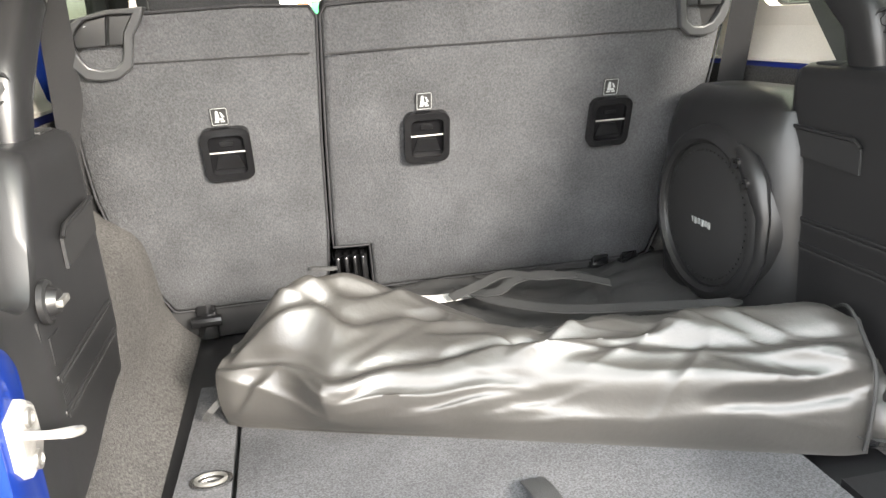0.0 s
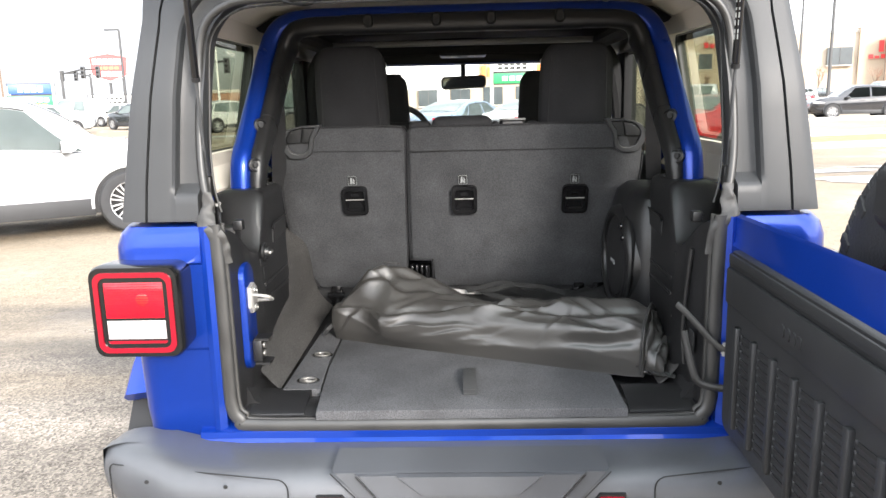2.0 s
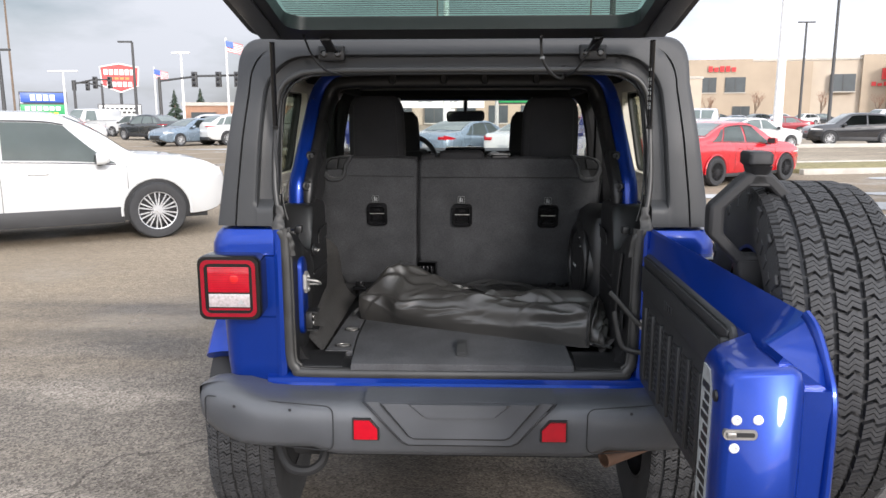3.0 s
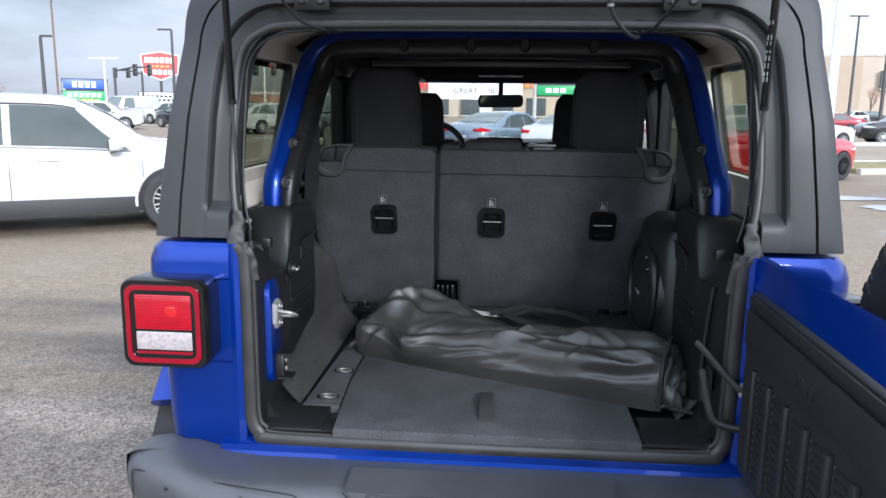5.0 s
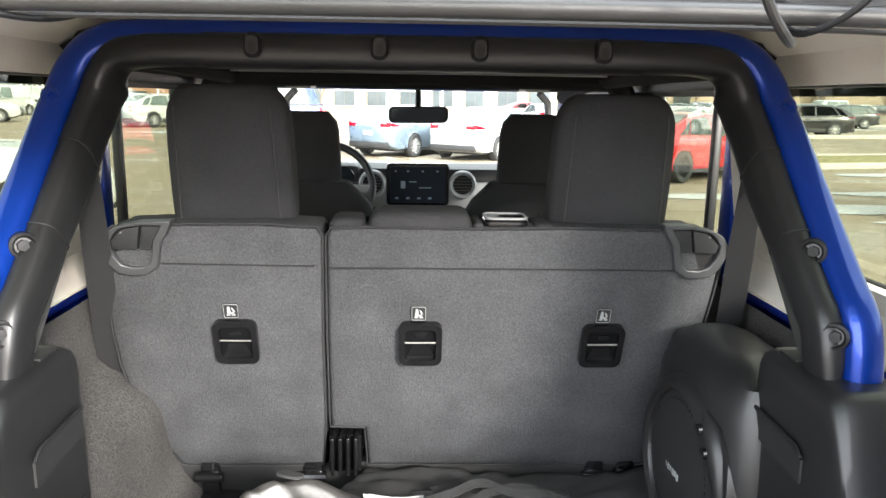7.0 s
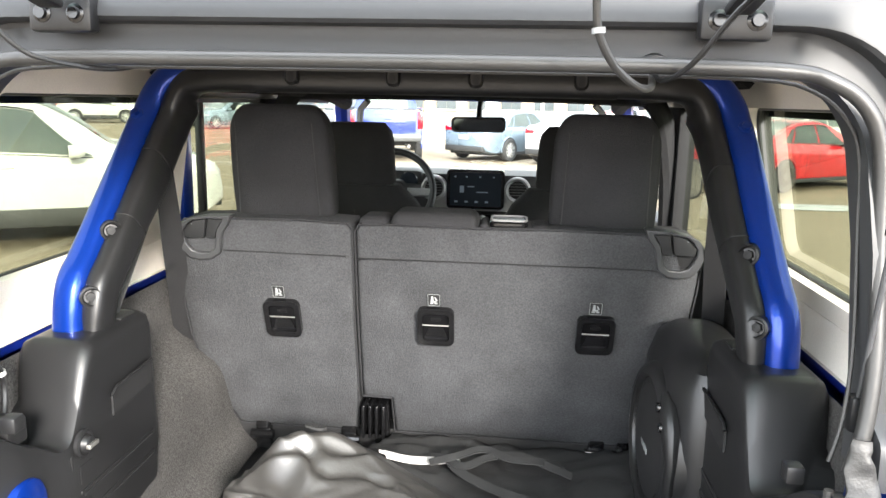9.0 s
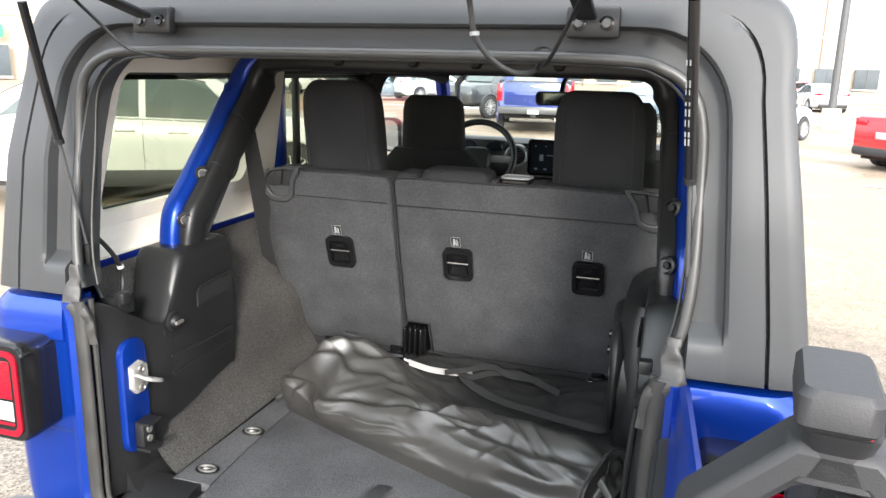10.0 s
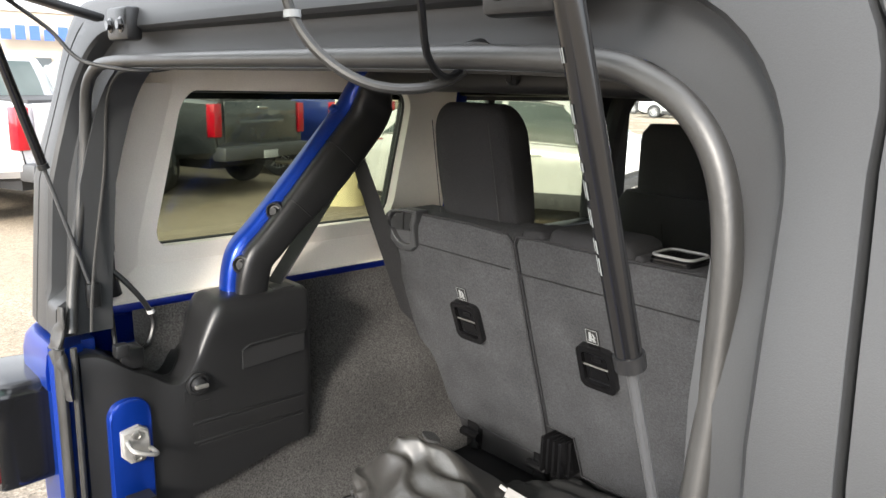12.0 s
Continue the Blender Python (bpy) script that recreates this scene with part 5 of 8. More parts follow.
    rim_i = [(.474, 1.441), (.482, 1.429), (.494, 1.412), (.500, 1.385), (.506, 1.368), (.520, 1.358), (.542, 1.357), (.560, 1.363), (.569, 1.378), (.574, 1.395), (.573, 1.409), (.562, 1.424), (.548, 1.435), (.512, 1.441)]
    for th, s in ((tl, -1), (tr_, 1)):
        k = 1.0 if s < 0 else .975
        hb = part("handle_bezel", ring_plate(B(), [(s * x * k, z) for x, z in rim_i], [(s * x * k, z) for x, z in rim_o], lambda p: (p[0], sy(p[1], .017), p[1]), lambda p: (p[0], sy(p[1], -.02), p[1])), BEZEL, th, "grey bezel of the backrest release")
        bv = hb.modifiers.new("bevel", "BEVEL")
        bv.width, bv.segments, bv.limit_method = .003, 2, "ANGLE"
        part("handle_cup", loft(B(), [[(s * x * k, sy(z, d), z) for x, z in rim_i] for d in (-.018, .002)]), BLACK_DEEP, hb)
        for edge in (((.5245, 1.394), (.569, 1.393), (.572, 1.409), (.560, 1.424), (.547, 1.434), (.515, 1.440)), ((.499, 1.394), (.5215, 1.394), (.512, 1.440), (.476, 1.440), (.484, 1.429), (.495, 1.412))):
            cx, cz = sum(p[0] for p in edge) / 6, sum(p[1] for p in edge) / 6
            bt = part("release_button", loft(B(), [[(s * (cx + (x - cx) * q) * k, sy(z, d + .010 * soft_step(1.425, 1.395, z)), cz + (z - cz) * q) for x, z in edge] for q, d in ((.97, -.012), (.97, .004), (.94, .007), (.88, .0078))]), PANEL, hb, "black release button")
            bm = B()
            loft(bm, [[(s * (cx + x) * k, sy(cz + .007 + z, d), cz + .007 + z) for x, z in rr(0, 0, .010, .007, .001, 2)] for d in (.0074, .0086)])
            part("button_mark", bm, DECAL, bt)
    # top padding between the headrests
    y0 = sy(1.43)
    part("top_padding", box(B(), -.178, -.108, y0 + .012, y0 + .12, 1.40, 1.452, .018, 4), FABRIC, tr_, smooth=60)
    part("middle_headrest", box(B(), -.104, .092, y0 + .004, y0 + .13, 1.40, 1.466, .026, 5), FABRIC, tr_, "low folded middle headrest", smooth=60)
    ar = part("armrest_latch", loft(B(), [[(.158 + x, y0 + .06 + y, z) for x, y in rr(0, 0, w, d, .015)] for z, w, d in ((1.41, .086, .08), (1.446, .084, .078), (1.452, .074, .066))]), BLACK_GLOSS, tr_, "glossy black latch")
    part("latch_ring", tube(B(), [(.158 + x, y0 + .06 + y, 1.452) for x, y in rr(0, 0, .078, .070, .015)], .0026, 6, closed=True), SILVER, ar)
    part("top_padding", box(B(), .094, .114, y0 + .012, y0 + .12, 1.40, 1.446, .008, 3), FABRIC, tr_, smooth=60)
    part("top_padding", box(B(), .205, .25, y0 + .012, y0 + .12, 1.40, 1.444, .014, 3), FABRIC, tr_, smooth=60)
    # big outer headrests
    for th, xc, zb in ((tl, -.366, 1.425), (tr_, .366, 1.418)):
        H, W, D = .268, .236, .12
        loops = []
        for i in range(27):
            t = math.sin(i / 26 * math.pi / 2) ** .9
            z = zb + H * t
            q = max(0, t - .76) / .24
            wd = W * (1.0 - .07 * t + .02 * math.sin(t * 3.14)) * (.62 + .38 * math.sqrt(max(0, 1 - q * q)))
            dp = D * (.85 + .15 * math.sin(t * 3.14)) * (.45 + .55 * math.sqrt(max(0, 1 - q * q)))
            edge = 1.0 if i else .93
            yb = .815 - .05 * t + .01
            loops.append([(xc + x * wd * edge, yb + .055 + y * dp * edge, z) for x, y in rr(0, 0, 1, 1, .30, 6)])
        hd = part("headrest", loft(B(), loops), FABRIC, th, "tall black fabric headrest", smooth=60)
        for sx in (-1, 1):
            part("headrest_stitch", tube(B(), [(xc + sx * W * (.40 - .04 * t), .8175 - .05 * t + .0, zb + H * t) for t in (.03, .3, .6, .85)], .0011, 4), STITCH, hd)
        for sx in (-.06, .06):
            part("headrest_post", cyl(B(), (xc + sx, .87, zb + .02), (xc + sx, .89, zb - .08), .006, n=8), STEEL, hd)
    # latch bracket at the split, hinge feet
    bm = B()
    for k in range(4):
        box(bm, -.195 + k * .017, -.187 + k * .017, .90, .96, .862, .950, .003)
    box(bm, -.20, -.13, .93, .97, .86, .945)
    part("split_latch", bm, BLACK_GLOSS, tr_, "black latch bracket between the backrests")
    for x, th in ((-.47, tl), (-.24, tl), (.40, tr_), (.47, tr_)):
        bm = B()
        box(bm, x - .02, x + .02, .955, 1.0, .79, .885, .005)
        cyl(bm, (x - .03, .95, .835), (x + .03, .95, .835), .012, n=10)
        part("hinge_foot", bm, BLACK_GLOSS, th)
    bm = B()
    tube(bm, [(-.61, .89, 1.08), (-.635, .88, 1.06), (-.64, .88, 1.03), (-.62, .90, 1.0)], .01, 8, smooth_steps=3)
    box(bm, -.65, -.62, .87, .91, 1.02, 1.07, .005)
    part("side_latch", bm, BLACK_GLOSS, tl)
    part("seat_base_rail", box(B(), -.56, .56, .975, 1.05, .785, .86, .01), BLACK_DEEP, tr_)


bench()


# ---- long bag ----
def bag():
    th = base("carry_bag", (0, .5, .806), "long crumpled black coated fabric carry bag", "bag")
    A, Bp = Vector((-.408, .540, 0)), Vector((.448, .176, 0))       # front bottom edge
    ax = (Bp - A).normalized()
    nrm = Vector((-ax.y, ax.x, 0))
    Lg = (Bp - A).length
    NU, NV = 270, 120

    def lerp(tab, u):
        for (a, va), (b, vb) in zip(tab, tab[1:]):
            if u <= b:
                t = (u - a) / (b - a)
                t = .5 * t + .5 * t * t * (3 - 2 * t)
                return va + (vb - va) * t
        return tab[-1][1]
    # along the bag: how far the front leans out, its height, the ridge and the back
    lean = [(0, -.020), (.06, -.012), (.13, -.020), (.21, -.052), (.30, -.030), (.5, -.006), (.75, -.010), (1, -.006)]
    front = [(0, .104), (.06, .098), (.14, .094), (.22, .096), (.35, .094), (.50, .112), (.65, .108), (.85, .120), (1, .130)]
    ridge = [(0, .112), (.05, .162), (.10, .216), (.13, .222), (.18, .212), (.24, .184), (.33, .158), (.42, .146), (.50, .150), (.65, .158), (.82, .180), (.94, .194), (1, .170)]
    rpos = [(0, .055), (.10, .060), (.135, .085), (.175, .135), (.24, .155), (.33, .140), (.42, .090), (.5, .065), (.7, .085), (1, .085)]
    depth = [(0, .21), (.2, .28), (.5, .27), (.8, .26), (1, .24)]
    back = [(0, .07), (.2, .11), (.35, .085), (.5, .055), (.8, .075), (1, .09)]

    def fold(p, k, seed, reps):
        v = noise.noise(p * k + Vector((seed, seed * .37, 0))) * reps
        return abs(v - round(v)) * 2
    # long pulled folds: start and end (along the bag, across it), height, breadth above and below
    folds = [(.00, .105, .21, .125, .010, .006, .030), (.21, .118, .50, .150, .012, .007, .045), (.50, .150, .97, .155, .011, .009, .035), (.50, .140, .74, .195, .013, .012, .012), (.50, .150, .66, .255, .012, .010, .020),
             (.20, .045, .205, .115, .013, .030, .020), (.215, .066, .60, .058, .005, .009, .030), (.22, .085, .52, .092, .008, .006, .022), (.45, .034, .98, .075, .0045, .011, .028), (.02, .125, .19, .245, .012, .010, .045),
             (.18, .27, .42, .33, .012, .010, .035), (.17, .22, .34, .23, .009, .008, .030), (.98, .13, .70, .215, .010, .010, .030), (.98, .125, .78, .095, .010, .008, .028), (.90, .17, .80, .22, .006, .006, .016),
             (.58, .125, .95, .118, .005, .009, .024), (.03, .03, .10, .10, .007, .006, .02), (.34, .20, .50, .17, .007, .008, .025)]
    rng = random.Random(11)
    for k in range(30):
        u0, c0 = rng.uniform(0, 1), rng.uniform(.02, .40)
        an, ln = rng.gauss(.12, .35), rng.uniform(.07, .24)
        ww = rng.uniform(.004, .008)
        folds.append((u0, c0, u0 + ln * math.cos(an), c0 + ln * math.sin(an), rng.uniform(.002, .005), ww, ww * rng.uniform(1, 3)))
    grid, dist, ends = [], np.zeros((NU + 1, NV + 1)), []
    for i in range(NU + 1):
        u = i / NU
        hf, hr_, rp, dp, hb, fq = lerp(front, u), lerp(ridge, u), lerp(rpos, u), lerp(depth, u), lerp(back, u), lerp(lean, u)
        key = [(0.0, 0.0), (fq * .6 - .006, hf * .40), (fq, hf * .88), (fq + .016, hf * 1.06), (fq + (rp - fq) * .52, (hf + hr_) / 2 + .003), (rp - .016, hr_ - .008), (rp, hr_), (rp + .02, hr_ - .006), ((rp + dp) / 2, (hr_ + hb) / 2 + .002), (dp, hb), (dp + .012, hb * .4), (dp, 0.0)]
        pts = smooth_path([Vector((d, h, 0)) for d, h in key], 10)
        endk = min(1, min(u, 1 - u) / .022)
        endk = (1 - (1 - endk) ** 2) ** .5
        ends.append(endk)
        row = []
        for j in range(NV + 1):
            q = pts[min(len(pts) - 1, round(j * (len(pts) - 1) / NV))]
            mid = Vector((dp * .5, hf * .45, 0))
            q = mid + (q - mid) * (.86 + .14 * endk)
            row.append((q.x, q.y))
        grid.append(row)
    # the cloth bridges the corners of its profiles
    grid = np.array(grid)
    for axis, times, reach in ((0, 2, 5), (1, 2, 2)):
        for k in range(times):
            pad = np.concatenate([np.take(grid, [0] * reach, axis), grid, np.take(grid, [-1] * reach, axis)], axis)
            grid = sum(np.take(pad, range(d, d + grid.shape[axis]), axis) for d in range(2 * reach + 1)) / (2 * reach + 1)
    grid[:, 0, 1] = grid[:, -1, 1] = 0
    dist[:, 1:] = np.cumsum(np.hypot(*np.moveaxis(np.diff(grid, axis=1), 2, 0)), axis=1)
    au = np.linspace(0, Lg, NU + 1)[:, None] + 0 * dist
    bump = np.zeros_like(dist)
    for u0, c0, u1, c1, hh, wa, wb in folds:
        p0, d = np.array((u0 * Lg, c0)), np.array(((u1 - u0) * Lg, c1 - c0))
        ll = math.hypot(*d)
        d = d / ll
        al = (au - p0[0]) * d[0] + (dist - p0[1]) * d[1]
        ac = -(au - p0[0]) * d[1] + (dist - p0[1]) * d[0] + .003 * np.sin(al * 38 + u0 * 40)
        fade = np.clip(np.minimum(al + .03, ll + .03 - al) / .06, 0, 1)
        shape = np.exp(-np.abs(ac) / np.where(ac > 0, wa, wb)) - .75 * np.exp(-((ac - 2.4 * wa) / (1.6 * wa)) ** 2)
        bump += hh * shape * fade * fade * (3 - 2 * fade)
    # soft swells and a few fine pulled wrinkles between the folds
    for i in range(NU + 1):
        a = Lg * i / NU
        for j in range(NV + 1):
            c = dist[i, j]
            w = noise.noise(Vector((a * 4, c * 6, 1)))
            bump[i, j] += .008 * noise.noise(Vector((a * 4, c * 7, 5)))
            fine = max(0, 1 - abs(noise.noise(Vector((a * 5 + w, c * 20 + a * 4 + w, 3)))) * 4.5) ** 2
            bump[i, j] += .0026 * fine * max(0, min(1, .5 + 2 * w))
    bm = B()
    rows = []
    for i in range(NU + 1):
        row = []
        for j in range(NV + 1):
            q = Vector((*grid[i, j], 0))
            p = A + ax * (Lg * i / NU) + nrm * q.x + Vector((0, 0, .806 + max(0, q.y)))
            n = Vector((0, 0, 1)) * .8 - nrm * max(-.1, min(.7, .7 - q.x * 12))
            k = min(1, q.y / .03) * (.4 + .6 * ends[i])
            p += n.normalized() * (max(-.02, min(.028, bump[i, j] - .004)) * k)
            row.append(bm.verts.new(p))
        rows.append(row)
    for a, b in zip(rows, rows[1:]):
        for j in range(NV):
            bm.faces.new((a[j], a[j + 1], b[j + 1], b[j]))
    bm.faces.new(rows[0])
    bm.faces.new(rows[-1][::-1])
    for v in bm.verts:
        v.co.z = max(v.co.z, .8065)
    part("bag_body", bm, BAGMAT, th, smooth=80)

    def on(u, q, h):
        return tuple(A + ax * (Lg * u) + nrm * q + Vector((0, 0, .806 + h)))
    # seam at the closed end and gathered tail
    part("end_seam", tube(B(), [on(.992, .0, .01), on(.994, -.008, .06), on(.996, .0, .125), on(.995, .05, .150), on(.995, .13, .165), on(.994, .22, .12)], .003, 6, smooth_steps=4), WEBBING, th)
    bm = B()
    rows = []
    for i in range(25):
        a = i / 24
        row = []
        for j in range(21):
            t = j / 20
            d = .02 + .22 * t
            h = .02 + .13 * math.sin(math.pi * min(1, t * .9 + .1)) * (1 - .75 * a) + .02 * noise.noise(Vector((t * 9, a * 4, 2)))
            p = A + ax * (Lg * (1.0 + .055 * a + .015 * noise.noise(Vector((t * 8, a * 5, 7))))) + nrm * d + Vector((0, 0, .806 + h * (1 if j not in (0, 20) else .1)))
            row.append(bm.verts.new(p))
        rows.append(row)
    for a, b in zip(rows, rows[1:]):
        for j in range(20):
            bm.faces.new((a[j], a[j + 1], b[j + 1], b[j]))
    tail = part("gathered_end", bm, BAGMAT, th, "gathered loose end of the bag", smooth=70)
    sol = tail.modifiers.new("thickness", "SOLIDIFY")
    sol.thickness = .004
    # flat rear flap down to the floor, with straps on it
    bm = B()
    rows = []
    for i in range(49):
        u = .06 + .99 * i / 48
        edge = min(1, min(i, 48 - i) / 3)
        row = []
        for j in range(21):
            t = j / 20
            q0 = lerp(depth, u) - .035
            y_far = sy(.90) - .012
            f0 = Vector(on(u, q0, 0))
            reach = max(.02, (y_far - f0.y) / nrm.y)
            h = lerp(back, u) * (1 - t) * .9 + (.050 + .010 * math.sin(u * 9)) * t
            h += .014 * fold(Vector((u * 5, t * 2.4, 4)), 1.0, 6.0, 2.0) - .006
            p = Vector(on(u, q0 + reach * t, max(.004, h * edge)))
            row.append(bm.verts.new(p))
        rows.append(row)
    for a, b in zip(rows, rows[1:]):
        for j in range(20):
            bm.faces.new((a[j], a[j + 1], b[j + 1], b[j]))
    fl = part("rear_flap", bm, WEBBING, th, "matt black flap of the bag", smooth=50)
    sol = fl.modifiers.new("thickness", "SOLIDIFY")
    sol.thickness = .004
    # printed white strip
    def strip(name, pts, wdt, m, lab):
        ps = smooth_path([Vector(p) for p in pts], 6)
        bm = B()
        loops = []
        for i, p in enumerate(ps):
            t = (ps[min(i + 1, len(ps) - 1)] - ps[max(i - 1, 0)]).normalized()
            sd = t.cross(Vector((0, -.35, 1))).normalized() * wdt / 2
            loops.append([tuple(p - sd), tuple(p + sd), tuple(p + sd + Vector((0, 0, .002))), tuple(p - sd + Vector((0, 0, .002)))])
        part(name, loft(bm, loops), m, th, lab, smooth=60)
    strip("white_strip", [on(.250, .250, .128), on(.288, .302, .101), on(.326, .354, .086), on(.365, .405, .076)], .024, WHITE_STRIP, "white printed strip")
    strip("white_line", [on(.240, .240, .138), on(.25, .25, .131)], .007, WHITE_STRIP, "thin white printed line")
    strip("bag_strap", [on(.33, .40, .092), on(.36, .36, .098), on(.42, .315, .096), on(.55, .290, .090), on(.70, .285, .098), on(.85, .29, .105), (.46, .52, .905)], .022, WEBBING, "black carry strap")
    strip("bag_strap", [(-.02, .775, .885), (.02, .75, .900), (.08, .69, .912), (.13, .73, .915), (.20, .765, .908), (.27, .73, .902), (.32, .72, .888)], .020, WEBBING, "black carry strap")
    strip("bag_strap", [(.0, .71, .905), (.06, .73, .915), (.12, .765, .918), (.18, .73, .916), (.25, .74, .908), (.30, .77, .89)], .020, WEBBING, "black carry strap")
    part("bag_patch", loft(B(), [[on(.155 + x, .118 + y, h - .25 * y) for x, y in rr(0, 0, .050, .030, .012, 3)] for h in (.222, .2275)]), WEBBING, th)
    # buckle and tail strap by the gathered end
    bm = B()
    for dx in (0, .022):
        tube(bm, [(.455 + dx, .205, .815), (.485 + dx, .19, .812), (.52 + dx * .5, .175, .812)], .006, 6, flat=.6)
    box(bm, .448, .482, .188, .215, .808, .822, .004)
    part("buckle", bm, BLACK_GLOSS, th, "black plastic buckle")
    strip("tail_strap", [on(.98, .0, .03), (.455, .20, .825), (.49, .185, .818), (.53, .17, .812)], .016, WEBBING, "")
    bm = B()
    tube(bm, [on(-.005, .005, .045), on(-.02, -.01, .03), on(-.035, -.004, .012)], .006, 6, flat=.4)
    part("pull_tab", bm, WEBBING, th)


bag()


# ---- front cabin ----
def front_seat(s):
    th = base("front_seat", (s * .37, 1.9, .6), "black fabric front seat with an adjustable headrest", "car seat", "front seats")
    x = s * .365
    loops = []
    for i in range(12):
        t = i / 11
        z = .78 + .645 * t
        w = .52 * (1 - .05 * t) * (1 - .40 * (max(0, t - .68) / .32) ** 2.4)
        d = .13 * (1 - .5 * max(0, t - .85) * 6 * max(0, t - .85))
        loops.append([(x + u * w, 1.83 - .16 * t + v * d, z) for u, v in rr(0, 0, 1, 1, .34, 6)])
    bk = part("backrest", loft(B(), loops), FABRIC, th, smooth=60)
    part("back_seam", tube(B(), [(x, 1.757 - .155 * t, .80 + .6 * t) for t in (.3, .6, .9)], .002, 5), BLACK_DEEP, bk)
    loops = []
    for i in range(9):
        t = i / 8
        w = .255 * (1 - .08 * t - .5 * max(0, t - .75) ** 2 * 5)
        loops.append([(x + u * w * (1 if 0 < i < 8 else .92), 1.70 - .02 * t + v * .11 * (1 if 0 < i < 8 else .85), 1.405 + .225 * t) for u, v in rr(0, 0, 1, 1, .32, 5)])
    part("headrest", loft(B(), loops), FABRIC, th, smooth=60)
    for dx in (-.05, .05):
        part("headrest_post", cyl(B(), (x + dx, 1.70, 1.42), (x + dx, 1.69, 1.33), .007, n=8), STEEL, th)
    part("cushion", box(B(), x - .25, x + .25, 1.75, 2.28, .72, .90, .05), FABRIC, th)


mirror_x(front_seat)


def dashboard():
    th = base("dashboard", (0, 2.6, .9), "black dashboard with a central screen and round vents", "dashboard")
    pr = [(2.56, .95), (2.52, 1.10), (2.50, 1.22), (2.485, 1.335), (2.50, 1.385), (2.56, 1.402), (2.75, 1.392), (2.95, 1.372), (3.0, 1.35), (3.0, .95)]
    part("dash_body", loft(B(), [[(x, y, z) for y, z in pr] for x in (-.70, -.3, .3, .70)]), BLACK, th)
    part("dash_panel", box(B(), -.66, .66, 2.475, 2.50, 1.225, 1.335, .012), SILVER, th, "silver trim band")
    bz = part("screen_bezel", loft(B(), [[(u, y, 1.325 + w) for u, w in rr(0, 0, .255, .175, .02)] for y in (2.50, 2.455, 2.450)]), BLACK_GLOSS, th, "central touchscreen")
    part("screen", loft(B(), [[(u, y, 1.325 + w) for u, w in rr(0, 0, .225, .148, .006)] for y in (2.455, 2.4485)]), SCREEN, bz)
    bm = B()
    for u, w, a, b in ((-.06, .0, .018, .03), (-.02, .012, .03, .004), (.03, -.012, .05, .004), (-.09, .055, .008, .006), (-.04, .055, .008, .006), (.02, .055, .008, .006), (.08, .055, .008, .006), (-.085, -.055, .014, .008), (-.04, -.055, .014, .008), (.005, -.055, .014, .008), (.05, -.055, .014, .008)):
        box(bm, u - a / 2, u + a / 2, 2.4475, 2.449, 1.325 + w - b / 2, 1.325 + w + b / 2)
    part("screen_icons", bm, SCREEN_MARK, bz)
    for x in (-.185, .185):
        v = part("air_vent", revolve(B(), (x, 2.455, 1.325), (0, -1, 0), [(-.03, .058), (.012, .056), (.018, .050), (.010, .043), (-.01, .040)], 32), SILVER, th, "round silver air vent")
        bm = B()
        for k in range(5):
            box(bm, x - .038, x + .038, 2.452, 2.464, 1.30 + k * .0125, 1.303 + k * .0125)
        part("vent_slats", bm, BLACK, v)
        part("vent_back", revolve(B(), (x, 2.466, 1.325), (0, -1, 0), [(0, .042), (.0, 0)], 24), BLACK_DEEP, v)
    cl = part("climate_panel", box(B(), -.145, .145, 2.44, 2.50, 1.175, 1.215, .01), BLACK_GLOSS, th)
    for x in (-.10, -.035, .035, .10):
        part("climate_knob", revolve(B(), (x, 2.44, 1.195), (0, -1, 0), [(0, .018), (.018, .016), (.02, 0)], 18), SILVER, cl)
    part("cluster_panel", box(B(), -.60, -.21, 2.462, 2.50, 1.18, 1.345, .012), BLACK, th)
    part("cluster_hood", box(B(), -.50, -.235, 2.47, 2.58, 1.30, 1.405, .03), BLACK, th)
    for x in (-.43, -.30):
        part("gauge", revolve(B(), (x, 2.4685, 1.35), (0, -1, 0), [(0, .042), (.004, .040), (.002, .036), (.002, 0)], 24), SCREEN, th)
    part("centre_console", box(B(), -.12, .12, 1.5, 2.5, .75, 1.02, .03), BLACK, th)
    # steering wheel
    sw = base("steering_wheel", (-.365, 2.36, 1.30), "black steering wheel with silver spokes", "steering wheel")
    c, R = Vector((-.365, 2.37, 1.315)), .185
    tilt = Matrix.Rotation(radians(-24), 4, "X")
    part("rim", tube(B(), [tuple(c + tilt @ Vector((R * math.cos(a), 0, R * math.sin(a)))) for a in [2 * math.pi * i / 40 for i in range(40)]], .016, 10, closed=True), BLACK, sw)
    part("hub", loft(B(), [[tuple(c + tilt @ Vector((x, y, z))) for x, z in rr(0, -.01, .15 * k, .12 * k, .04 * k)] for y, k in ((.03, .9), (-.02, 1.0), (-.03, .85))]), BLACK, sw)
    for a in (180, 0, 270):
        d = Vector((math.cos(radians(a)), 0, math.sin(radians(a))))
        bm = B()
        tube(bm, [tuple(c + tilt @ (d * .06)), tuple(c + tilt @ (d * (R - .01)))], .018, 8, flat=.5)
        part("spoke", bm, SILVER if a != 270 else BLACK, sw)


dashboard()


